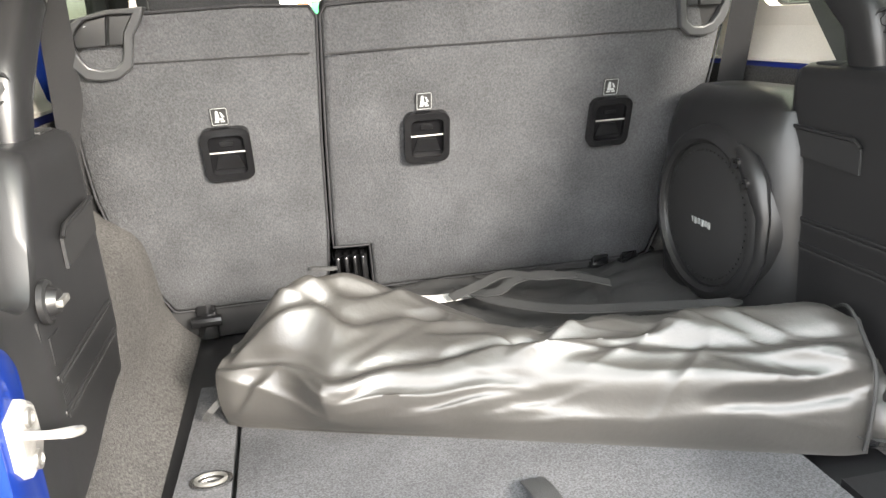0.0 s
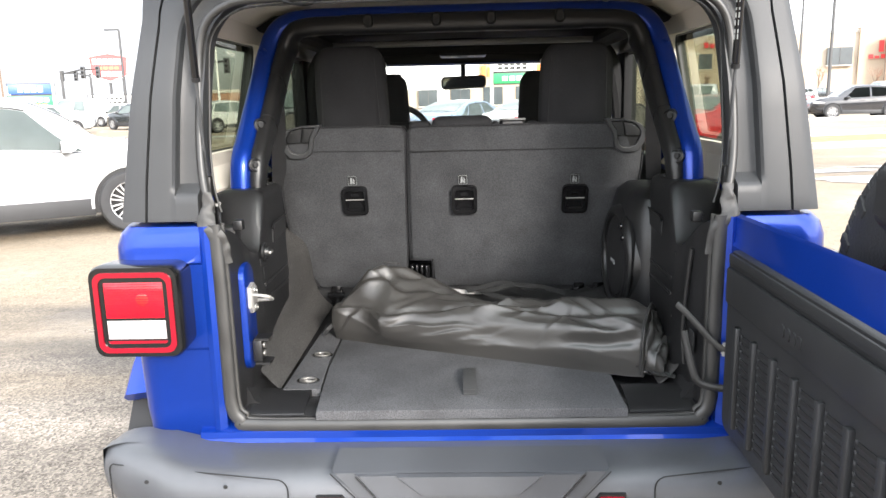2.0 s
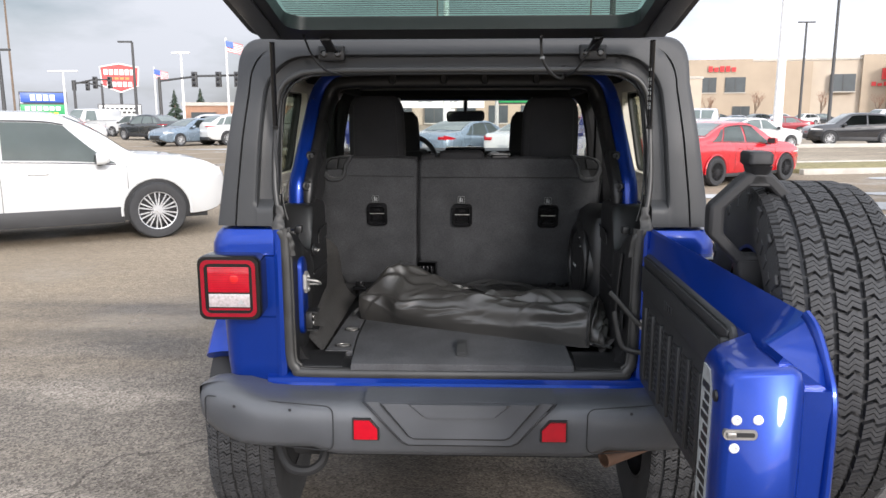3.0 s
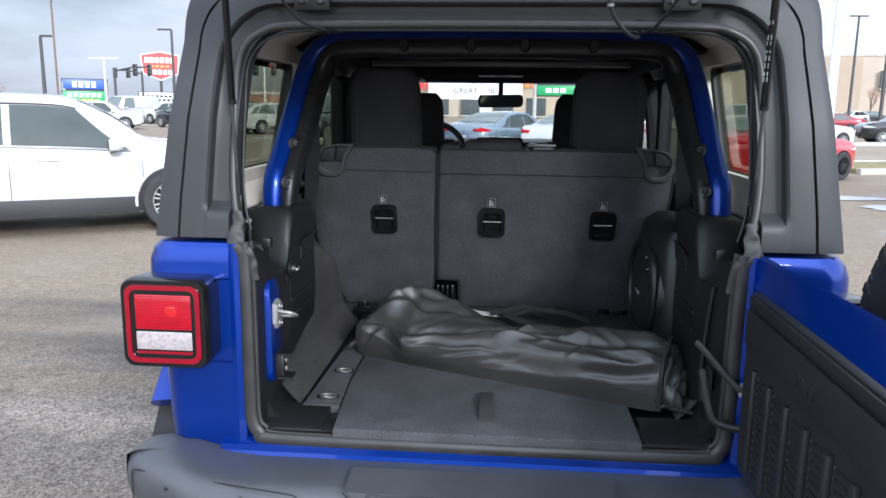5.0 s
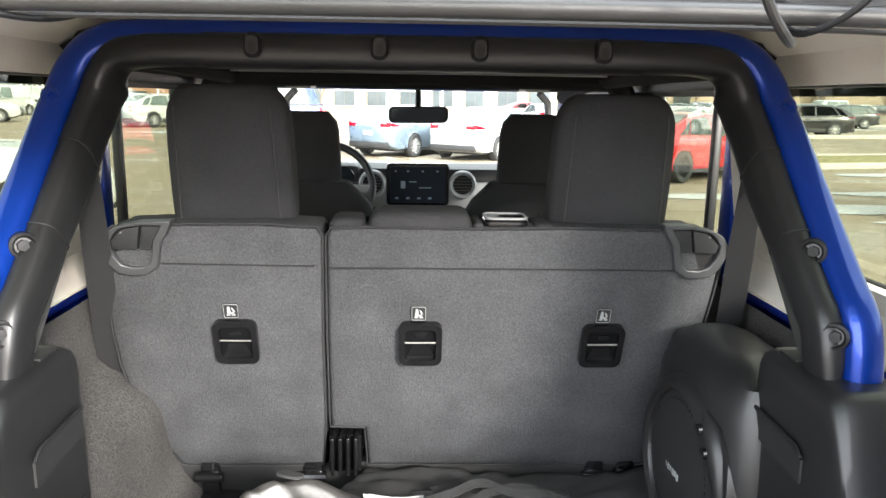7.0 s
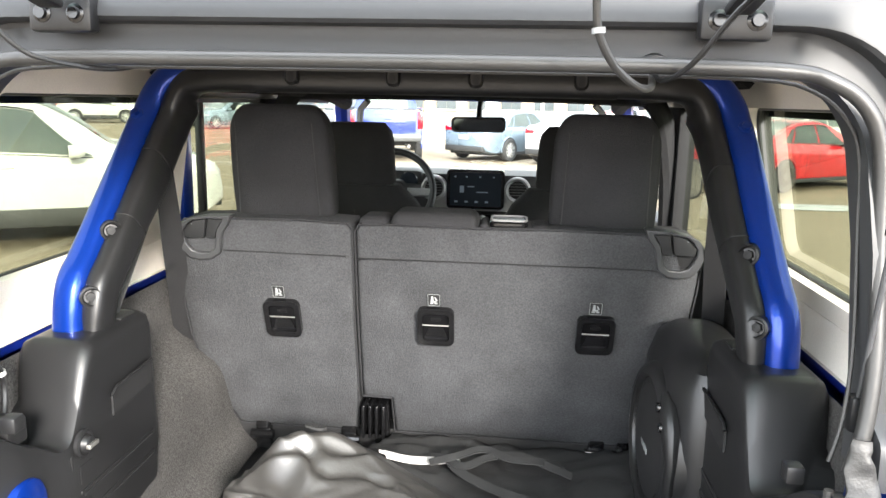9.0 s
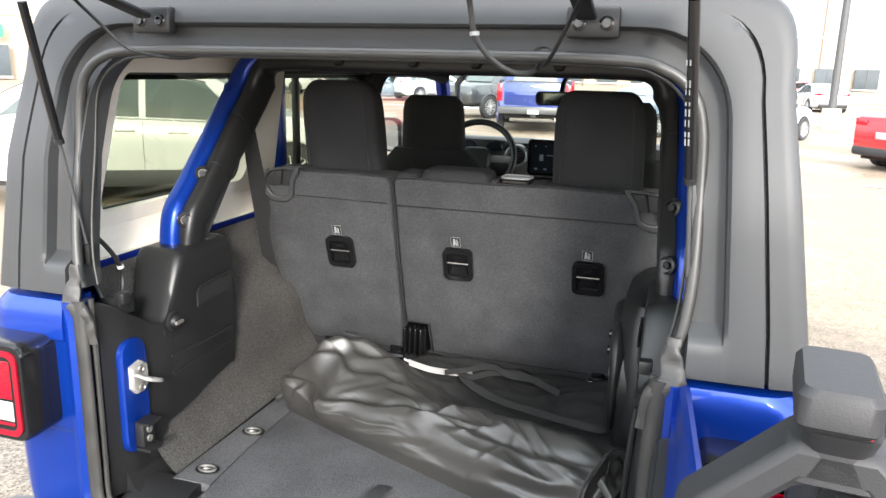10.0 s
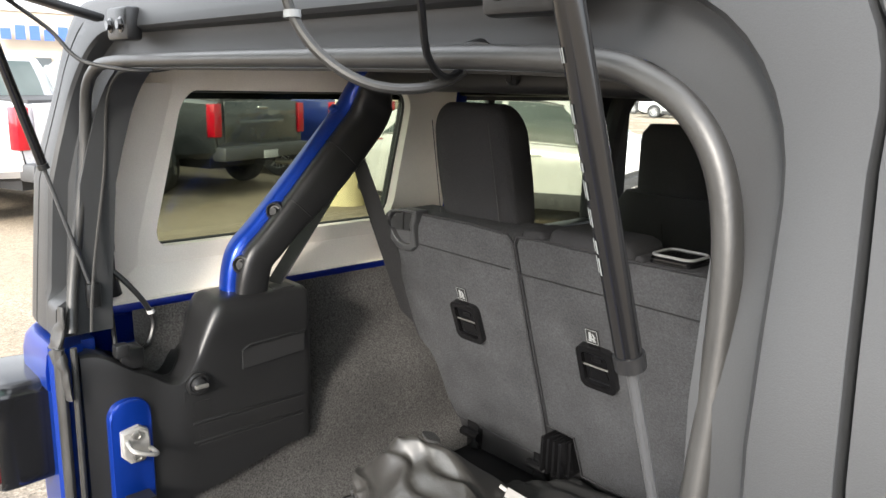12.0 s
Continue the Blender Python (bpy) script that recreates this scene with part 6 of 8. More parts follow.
def cabin():
    # windscreen frame, glass and mirror
    sh = []
    part("windscreen_header", box(B(), -.66, .66, 2.62, 2.74, 1.705, 1.80, .02), BLACK, car)
    for s in (-1, 1):
        part("windscreen_pillar", tube(B(), [(s * .70, 3.06, 1.25), (s * .685, 2.88, 1.48), (s * .655, 2.68, 1.74)], .04, 8), PAINT_DULL, car)
        # door frames: rear pillar, middle pillar, top rail, beltline
        part("rear_door_pillar", box(B(), s * .735 - .028, s * .735 + .028, 1.065, 1.135, 1.25, 1.74, .012), PAINT, car, "blue rear door pillar")
        part("middle_pillar", box(B(), s * .735 - .03, s * .735 + .03, 1.74, 1.93, 1.0, 1.74, .015), FABRIC, car)
        part("door_top_rail", box(B(), s * .715 - .03, s * .715 + .03, 1.10, 2.66, 1.70, 1.77, .012), BLACK, car)
        part("door_divider", box(B(), s * .735 - .010, s * .735 + .010, 1.235, 1.262, 1.25, 1.72, .004), BLACK, car)
        part("door_inner", box(B(), s * .725 - .035, s * .725 + .035, 1.08, 3.0, .70, 1.29, .02), BLACK, car)
        part("door_sill_trim", box(B(), s * .70 - .03, s * .70 + .03, 1.12, 1.72, 1.24, 1.30, .015), BLACK, car)
        g = part("rear_door_glass", prism(B(), [(s * .742, y, z) for y, z in ((1.13, 1.28), (1.75, 1.28), (1.75, 1.72), (1.13, 1.72))], (s * .004, 0, 0)), GLASS_TINT, car, "tinted rear door window")
        g.visible_shadow = False
        g = part("front_door_glass", prism(B(), [(s * .742, y, z) for y, z in ((1.92, 1.28), (2.97, 1.28), (2.70, 1.70), (1.92, 1.72))], (s * .004, 0, 0)), GLASS, car)
        g.visible_shadow = False
        m = part("door_mirror", loft(B(), [[(s * (.955 + x), y, 1.375 + z) for x, z in rr(0, 0, .155 * k, .185 * k, .04)] for y, k in ((2.78, .85), (2.72, 1.0), (2.70, 1.0), (2.695, .95))]), BLACK, car, "black door mirror")
        part("mirror_face", loft(B(), [[(s * (.955 + x), y - k * (z + .085), 1.375 + z) for x, z in rr(0, 0, .132, .160, .035)] for y, k in ((2.6945, 0), (2.692, .16))]), MIRROR, m)
        part("mirror_foot", box(B(), s * .85 - .05, s * .85 + .05, 2.74, 2.79, 1.27, 1.32, .01), BLACK, m)
        part("door_handle", tube(B(), [(s * .83, 1.16, 1.12), (s * .85, 1.18, 1.12), (s * .85, 1.27, 1.12), (s * .83, 1.29, 1.12)], .012, 8), BLACK, car)
        part("shoulder_pad", tube(B(), [(s * .52, 2.66, 1.70), (s * .56, 2.68, 1.66), (s * .58, 2.75, 1.58)], .016, 8), SILVER, car)
        bm = box(B(), s * .47 - .05, s * .47 + .05, 2.40, 2.58, 1.705, 1.722, .008)
        part("sun_visor_clip", bm, SILVER, car)
    g = part("windscreen", loft(B(), [[(x, y, z) for y, z in ((3.04, 1.29), (2.70, 1.72), (2.704, 1.722), (3.044, 1.292))] for x in (-.66, 0, .66)]), GLASS, car, "windscreen")
    g.visible_shadow = False
    part("cowl", box(B(), -.72, .72, 2.98, 3.15, 1.10, 1.30, .03), PAINT, car)
    part("bonnet", loft(B(), [[(x, y, z) for x, z in ((-.62, .9), (-.62, 1.17), (-.5, 1.20), (.5, 1.20), (.62, 1.17), (.62, .9))] for y in (3.1, 3.6, 4.25)]), PAINT, car)
    part("cabin_floor", box(B(), -.72, .72, 1.0, 3.1, .50, .60), CARPET, car)
    im = part("interior_mirror", loft(B(), [[(x, y - .25 * x - .14 * z, 1.605 + z + .02 * x) for x, z in rr(0, 0, .245 * k, .068 * k, .022)] for y, k in ((2.56, .85), (2.53, 1.0), (2.5185, 1.0))]), BLACK, car, "black interior mirror")
    part("mirror_glass", loft(B(), [[(x, y - .25 * x - .14 * z, 1.605 + z + .02 * x) for x, z in rr(0, 0, .222, .050, .018)] for y in (2.520, 2.515)]), MIRROR, im)
    part("mirror_stalk", tube(B(), [(0, 2.57, 1.62), (.0, 2.62, 1.67), (0, 2.70, 1.70)], .014, 8), BLACK, im)
    bm = box(B(), -.12, .12, 2.2, 2.45, 1.730, 1.752, .01)
    part("roof_console", bm, BLACK, car)
    for x in (-.045, .045):
        part("map_light", revolve(B(), (x, 2.25, 1.730), (0, 0, -1), [(0, .02), (.004, .018), (.004, 0)], 14), CLEAR_LENS, car)
    part("roof_panel_edge", box(B(), -.56, .56, 1.62, 1.66, 1.742, 1.765, .006), SILVER, car)


cabin()

# ---- parked cars ----
PAINTS = {
    "white": mat("white_car_paint", (0.46, 0.46, 0.45), 0.22, 0.0, 0.03, 2.0, coat=0.8),
    "red": mat("red_car_paint", (0.42, 0.008, 0.014), 0.25, 0.1, 0.05, 2.0, coat=0.9),
    "darkred": mat("dark_red_car_paint", (0.22, 0.006, 0.014), 0.25, 0.2, 0.05, 2.0, coat=0.9),
    "silver": mat("silver_car_paint", (0.48, 0.48, 0.50), 0.28, 0.4, 0.04, 2.0, coat=0.8),
    "slate": mat("slate_car_paint", (0.16, 0.21, 0.26), 0.28, 0.4, 0.05, 2.0, coat=0.8),
    "charcoal": mat("charcoal_car_paint", (0.045, 0.050, 0.052), 0.26, 0.4, 0.05, 2.0, coat=0.9),
    "navy": mat("navy_car_paint", (0.014, 0.03, 0.16), 0.26, 0.3, 0.05, 2.0, coat=0.9),
    "black": mat("black_car_paint", (0.012, 0.012, 0.014), 0.24, 0.1, 0.05, 2.0, coat=0.9),
}
WORDS = {"white": "white", "red": "bright red", "darkred": "dark red", "silver": "silver", "slate": "slate blue", "charcoal": "dark grey", "navy": "dark blue", "black": "black"}
TRIM_DARK = mat("dark_cladding", (0.020, 0.020, 0.021), 0.6, 0.0, 0.2, 4.0)


def car_wheel(parent, x, y, R, rim):
    s = 1 if y > 0 else -1
    c = (x, y, R)
    w = part("wheel", revolve(B(), c, (0, 1, 0), [(-.09, R * .62), (-.105, R * .75), (-.10, R * .94), (-.07, R), (.07, R), (.10, R * .94), (.105, R * .75), (.09, R * .62), (-.09, R * .62)], 36), TYRE, parent)
    part("rim_barrel", revolve(B(), c, (0, 1, 0), [(s * .03, 0), (s * .03, R * .55), (s * .085, R * .64), (s * .095, R * .66), (-s * .08, R * .64)], 30), BLACK_DEEP, w)
    bm = B()
    for i in range(10):
        a = 2 * math.pi * i / 10
        for d in (-.13, .13):
            box(bm, -.0085, .0085, -.010, .010, R * .1, R * .645, m=Matrix.Translation(c) @ Matrix.Rotation(a + d, 4, "Y") @ pose(0, s * .082, 0))
    revolve(bm, c, (0, s, 0), [(.06, R * .18), (.095, R * .15), (.098, 0)], 16)
    revolve(bm, c, (0, s, 0), [(.075, R * .62), (.097, R * .645), (.10, R * .665), (.08, R * .67)], 30)
    part("spokes", bm, rim, w)


def curve(tab, x):
    """Smooth curve through a table of (x, value) rows."""
    if x <= tab[0][0]:
        return tab[0][1]
    for k in range(len(tab) - 1):
        (x0, v0), (x1, v1) = tab[k], tab[k + 1]
        if x <= x1:
            t = (x - x0) / (x1 - x0)
            m0 = (v1 - tab[k - 1][1]) / (x1 - tab[k - 1][0]) if k else (v1 - v0) / (x1 - x0)
            m1 = (tab[k + 2][1] - v0) / (tab[k + 2][0] - x0) if k + 2 < len(tab) else (v1 - v0) / (x1 - x0)
            d = x1 - x0
            return (2 * t ** 3 - 3 * t * t + 1) * v0 + (t ** 3 - 2 * t * t + t) * d * m0 + (3 * t * t - 2 * t ** 3) * v1 + (t ** 3 - t * t) * d * m1
    return tab[-1][1]


SHELLS = {
    "suv": dict(top=[(-2.37, .74), (-2.34, 1.00), (-2.27, 1.10), (-2.16, 1.20), (-1.78, 1.43), (-1.35, 1.585), (-.75, 1.655), (-.1, 1.665), (.32, 1.62), (.75, 1.42), (1.10, 1.16), (1.22, 1.115), (1.6, 1.085), (2.0, 1.02), (2.22, .925), (2.34, .80), (2.37, .62)],
                belt=[(-2.37, 1.02), (-1.6, 1.075), (-.6, 1.03), (.6, .985), (1.2, .965), (2.37, .9)], low=[(-2.37, .46), (-2.2, .34), (-1.9, .27), (1.9, .27), (2.2, .32), (2.37, .44)],
                side=[[(-1.98, -1.58), (-1.60, -1.30)], [(-1.50, -.42), (-1.22, -.42)], [(-.34, .93), (-.34, .36)]], screen=(.40, 1.10), rear=(-2.12, -1.50), clad=.17),
    "sedan": dict(top=[(-2.325, .62), (-2.30, .88), (-2.22, 1.03), (-1.9, 1.085), (-1.58, 1.115), (-1.2, 1.27), (-.75, 1.405), (-.25, 1.445), (.15, 1.42), (.55, 1.27), (.98, 1.02), (1.10, .985), (1.6, .93), (2.05, .80), (2.25, .66), (2.325, .48)],
                  belt=[(-2.325, .93), (-1.5, .985), (-.5, .94), (.6, .90), (2.325, .8)], low=[(-2.325, .42), (-2.15, .28), (-1.9, .22), (1.9, .21), (2.15, .25), (2.325, .36)],
                  side=[[(-1.42, -1.12), (-1.02, -.92)], [(-1.06, -.24), (-.88, -.24)], [(-.17, .82), (-.17, .22)]], screen=(.20, .96), rear=(-1.54, -.80), clad=.05),
}


def shell_car(th, kind, P, h, R, xf, xr, ax_f, ax_r, clr, rim):
    """A saloon or crossover whose whole skin is one smooth shell with glass laid on it."""
    sp = SHELLS["suv" if kind == "suv" else "sedan"]
    K = xf / sp["top"][-1][0]
    half_w = [(-1.0, .74), (-.97, .84), (-.90, .93), (-.78, .975), (-.4, 1.0), (.3, 1.0), (.62, .985), (.80, .95), (.91, .86), (.97, .74), (1.0, .64)]

    def dims(x):
        u = x / K
        zt, zl = curve(sp["top"], u), curve(sp["low"], u)
        zb = min(curve(sp["belt"], u), zt - .012)
        return h * curve(half_w, x / xf), zl, zb, zt

    def gh(x, t):
        """A point on the side of the glasshouse, t from the belt to the roof edge."""
        w, zl, zb, zt = dims(x)
        hh = zt - zb
        return w * .945 - hh * (.20 * t + .20 * t * t), zb + hh * .93 * t

    def loop(x):
        w, zl, zb, zt = dims(x)
        d = zb - zl
        lp = [(w * .84, zl), (w * .95, zl + .05 * d), (w * .985, zl + .22 * d), (w * .985, zl + .50 * d), (w, zl + .70 * d), (w * .988, zl + .88 * d), (w * .955, zb)]
        lp += [gh(x, t) for t in (.06, .35, .65, .90, 1.0)]
        y1, z1 = gh(x, 1.0)
        lp += [(y1 * .90, zb + (zt - zb) * .975), (y1 * .55, zt), (0, zt + .012)]
        return [(x, -y, z) for y, z in lp] + [(x, y, z) for y, z in lp[-2::-1]]
    xs = [xr + (xf - xr) * i / 56 for i in range(57)]
    xs = sorted(set(xs + [xr + .012, xr + .03, xf - .012, xf - .03]))
    part("body", loft(B(), [loop(x) for x in xs]), P, th, smooth=38)

    def pane(rows, nx, s, off=.007):
        """Glass laid on the side: rows give (rear x, front x) at the foot and the head."""
        (a0, b0), (a1, b1) = rows
        bm = B()
        g = []
        for i in range(7):
            t = .09 + .76 * i / 6
            k = i / 6
            a, b = (a0 + (a1 - a0) * k) * K, (b0 + (b1 - b0) * k) * K
            g.append([bm.verts.new((a + (b - a) * j / nx, s * (gh(a + (b - a) * j / nx, t)[0] + off), gh(a + (b - a) * j / nx, t)[1] + off * .4)) for j in range(nx + 1)])
        for p, q in zip(g, g[1:]):
            for j in range(nx):
                bm.faces.new((p[j], p[j + 1], q[j + 1], q[j]))
        r = bmesh.ops.solidify(bm, geom=bm.faces[:], thickness=.02 * -s)
        return bm

    def lid(x0, x1):
        bm = B()
        g = []
        for i in range(9):
            x = (x0 + (x1 - x0) * i / 8) * K
            w, zl, zb, zt = dims(x)
            y1 = gh(x, 1.0)[0] * .90
            g.append([bm.verts.new((x, y1 * u, (zb + (zt - zb) * .975 if abs(u) > .9 else zt + .012 * (1 - abs(u))) + .008)) for u in (-1, -.6, -.3, 0, .3, .6, 1)])
        for p, q in zip(g, g[1:]):
            for j in range(6):
                bm.faces.new((p[j], p[j + 1], q[j + 1], q[j]))
        bmesh.ops.recalc_face_normals(bm, faces=bm.faces)
        return bm
    part("windscreen", lid(*sp["screen"]), CAR_GLASS, th, recalc=False)
    part("rear_window", lid(*sp["rear"]), CAR_GLASS, th, recalc=False)
    doors = [sp["side"][1][0][1] + .04, sp["side"][2][0][1] + .12, sp["side"][1][0][0] + (.25 if kind == "suv" else .45)]
    for s in (-1, 1):
        for rows in sp["side"]:
            part("side_window", pane(rows, 10, s), CAR_GLASS, th)
        a, b = sp["side"][0][0][0] * K, sp["side"][2][0][1] * K
        trim = [(a + (b - a) * i / 16) for i in range(17)]
        part("window_trim", tube(B(), [(x, s * (gh(x, .05)[0] + .008), gh(x, .05)[1]) for x in trim], .008, 6), CHROME, th)
        a, b = sp["side"][1][1][0] * K, sp["side"][2][1][1] * K
        trim = [(a + (b - a) * i / 12) for i in range(13)]
        part("head_trim", tube(B(), [(x, s * (gh(x, .88)[0] + .006), gh(x, .88)[1]) for x in trim], .010, 6), TRIM_DARK, th)
        for gx in doors:
            x = gx * K
            w, zl, zb, zt = dims(x)
            part("door_gap", tube(B(), [(x, s * (w * .985 + .001), zl + .22 * (zb - zl)), (x, s * (w * .985 + .001), zl + .5 * (zb - zl)), (x, s * (w + .001), zl + .70 * (zb - zl)), (x, s * (w * .988 + .001), zl + .88 * (zb - zl)), (x, s * (w * .955 + .001), zb)], .0035, 5), TRIM_DARK, th)
        for gx in (doors[0] - .20, doors[0] + .88 if kind != "suv" else doors[0] - .20 + 1.0):
            x = (gx if gx < doors[0] else doors[1] - 1.02) * K
            w, zl, zb, zt = dims(x)
            part("door_handle", tube(B(), [(x - .11, s * (w - .006), zb - .11), (x - .09, s * (w + .020), zb - .105), (x + .09, s * (w + .020), zb - .105), (x + .11, s * (w - .006), zb - .11)], .014, 6), P, th)
        part("rocker_cladding", box(B(), ax_r + R * 1.1, ax_f - R * 1.1, s * (h - .045) - .05, s * (h - .045) + .05, clr, clr + sp["clad"] + .03, .012), TRIM_DARK, th)
        for wx in (ax_f, ax_r):
            ar = revolve(B(), (wx, s * (h - .10), R), (0, s, 0), [(0, R * 1.14), (.090, R * 1.14), (.094, R * 1.10), (.094, 0)], 36)
            for v in ar.verts:
                v.co.z = max(v.co.z, clr + .02)
            part("wheel_arch", ar, BLACK_DEEP, th)
            part("arch_lip", tube(B(), [(wx + R * 1.17 * math.cos(a), s * (h - .004), R + R * 1.17 * math.sin(a)) for a in [math.pi * (-.04 + 1.08 * i / 18) for i in range(19)]], .020, 6, up=(0, 1, 0)), P, th)
            car_wheel(th, wx, s * (h - .055), R, rim)
        # lamps wrap the corners
        def wrap(x0, x1, zf, dz, m, nm):
            rows = []
            for i in range(7):
                x = (x0 + (x1 - x0) * i / 6) * K
                w, zl, zb, zt = dims(x)
                z = zf + .02 * i / 6
                k = dz * (1 - .75 * i / 6)
                rows.append([(x, s * (w * .985 + .006), z), (x, s * (w * .995 + .006), z + k), (x, s * (w * .93), z + k), (x, s * (w * .93), z)])
            part(nm, loft(B(), rows), m, th)
        e = sp["top"][-1][0]
        if kind == "suv":
            wrap(e - .10, e - .62, .80, .11, CLEAR_LENS, "headlight")
            wrap(-e + .03, -e + .42, .985, .055, RED_LENS, "tail_lamp")
        else:
            wrap(e - .10, e - .58, .66, .10, CLEAR_LENS, "headlight")
            wrap(-e + .02, -e + .34, .86, .13, RED_LENS, "tail_lamp")
        part("rear_lamp", box(B(), xr - .006, xr + .12, s * h * .62 - h * .13, s * h * .62 + h * .13, .87 if kind != "suv" else .985, .96 if kind != "suv" else 1.035, .012), RED_LENS, th)
        mx = (sp["side"][2][0][1] - .22) * K
        w, zl, zb, zt = dims(mx)
        part("wing_mirror", loft(B(), [[(mx + x, s * (w + .05 + y), zb + .07 + z) for y, z in rr(.06, .02, .21 * k, .14 * k, .04)] for x, k in ((.13, .55), (.07, .95), (-.03, 1.0))]), P, th)
        part("mirror_foot", box(B(), mx - .02, mx + .06, s * (w - .01) - .07, s * (w - .01) + .08, zb + .005, zb + .04, .01), TRIM_DARK, th)
        part("mirror_glass", loft(B(), [[(mx + x, s * (w + .05 + y), zb + .07 + z) for y, z in rr(.06, .02, .18, .11, .03)] for x in (-.029, -.036)]), TRIM_DARK, th)
    part("rear_bumper", box(B(), xr - .015, xr + .22, -h * .78, h * .78, .28, .46, .05), TRIM_DARK, th)
    part("plate", box(B(), xr - .02, xr + .05, -.16, .16, .62, .75, .006), DECAL, th)
    part("grille", box(B(), xf - .10, xf + .006, -h * .50, h * .50, .34, .56, .02), TRIM_DARK, th)
    part("underside", box(B(), xr + .3, xf - .3, -h * .8, h * .8, clr, clr + .2), BLACK_DEEP, th)
    return th


def parked(kind, colour, rim=RIM):
    """A car at the origin, its nose along +x."""
    spec = {
        "sedan": dict(L=4.65, W=1.78, R=.325, wb=2.70, fr=.93, belt=.93, roof=1.44, clear=.19, hood=.80, words="saloon car"),
        "suv": dict(L=4.74, W=1.86, R=.372, wb=2.72, fr=.98, belt=1.06, roof=1.67, clear=.24, hood=1.0, words="crossover"),
        "pickup": dict(L=5.85, W=2.03, R=.41, wb=3.65, fr=.95, belt=1.30, roof=1.96, clear=.42, hood=1.24, words="pickup truck"),
        "van": dict(L=5.3, W=1.98, R=.35, wb=3.2, fr=.9, belt=1.15, roof=2.10, clear=.25, hood=1.1, words="van"),
    }[kind]
    P = PAINTS[colour]
    L_, W, R, wb, fr_, belt, roof, clr, hood = (spec[k] for k in ("L", "W", "R", "wb", "fr", "belt", "roof", "clear", "hood"))
    th = base(kind if kind in ("pickup", "van") else {"sedan": "saloon_car", "suv": "crossover"}[kind], (0, 0, 0), f"{WORDS[colour]} {spec['words']} parked on the asphalt lot", "car", "parked cars")
    h = W / 2
    xf = L_ / 2
    xr = -L_ / 2
    ax_f = xf - fr_
    ax_r = ax_f - wb
    if kind in ("suv", "sedan"):
        return shell_car(th, kind, P, h, R, xf, xr, ax_f, ax_r, clr, rim)
    # lower body
    if kind == "pickup":
        st = [(xr, .62, .66, .93), (xr + .03, .60, 1.40, .98), (xr + .5, .55, 1.42, 1), (xr + 1.75, .48, 1.42, 1), (xr + 1.80, .46, belt, 1), (0.3, .44, belt, 1), (ax_f - .55, .45, belt - .02, 1), (ax_f - .30, .5, hood + .02, 1), (xf - .35, .5, hood - .02, .98), (xf - .08, .5, hood - .10, .92), (xf, .55, hood - .25, .82)]
    else:
        st = [(xr, .50, .80, .86), (xr + .04, .40, 1.04, .95), (xr + .30, .32, belt + .04, .99), (xr + 1.0, .28, belt + .02, 1), (0, .26, belt - .02, 1), (ax_f - 1.05, .26, belt - .03, 1), (ax_f - .72, .28, hood + .03, .99), (ax_f, .29, hood - .01, .985), (xf - .45, .30, hood - .07, .96), (xf - .16, .32, hood - .16, .90), (xf - .02, .36, hood - .32, .76), (xf, .42, hood - .40, .70)]
    loops = []
    for x, zb, zt, k in st:
        w = h * k
        zm = zb + (zt - zb) * .62
        lp = [(-w * .90, zb), (-w * .985, zb + .08), (-w, zm), (-w * .965, zt - .05), (-w * .90, zt - .008), (-w * .5, zt + .012), (0, zt + .018)]
        lp += [(-y, z) for y, z in lp[-2::-1]]
        loops.append([(x, y, z) for y, z in lp])
    body = part("body", loft(B(), loops), P, th, smooth=40)
    # cabin
    if kind == "pickup":
        c0, c1, r0, r1 = xr + 1.82, ax_f - .42, xr + 1.98, ax_f - 1.12
    else:
        c0, c1, r0, r1 = xr + .06, ax_f - .15, xr + .18, ax_f - .85
    wb_, wr = h * .93, h * .72
    zb0 = belt - .03
    loops = []
    for t in (0, .25, .5, .75, .92, 1.0):
        bulge = math.sin(t * math.pi / 2)
        a = c0 + (r0 - c0) * (t ** 1.15)
        b = c1 + (r1 - c1) * (t ** 1.1)
        w = wb_ + (wr - wb_) * (t ** 1.5)
        z = zb0 + (roof - zb0) * (bulge * .35 + t * .65)
        if t == 1.0:
            a, b, w = a + .10, b - .10, w * .90
        loops.append([(x, y, z) for x, y in ((a, -w * .82), (a + .12, -w), ((a + b) / 2, -w * 1.02), (b - .20, -w), (b, -w * .78), (b + .04, 0), (b, w * .78), (b - .20, w), ((a + b) / 2, w * 1.02), (a + .12, w), (a, w * .82), (a - .03, 0))])
    roofp = part("cabin", loft(B(), loops), P, th, smooth=50)

    def side(x, t, s, off=.012):
        w = wb_ + (wr - wb_) * (t ** 1.5)
        z = zb0 + (roof - zb0) * (math.sin(t * math.pi / 2) * .35 + t * .65)
        return (x, s * (w * 1.02 + off), z)

    def a_of(t):
        return c0 + (r0 - c0) * (t ** 1.15)

    def b_of(t):
        return c1 + (r1 - c1) * (t ** 1.1)
    mid = (r0 + r1) / 2 + (.25 if kind != "pickup" else .0)
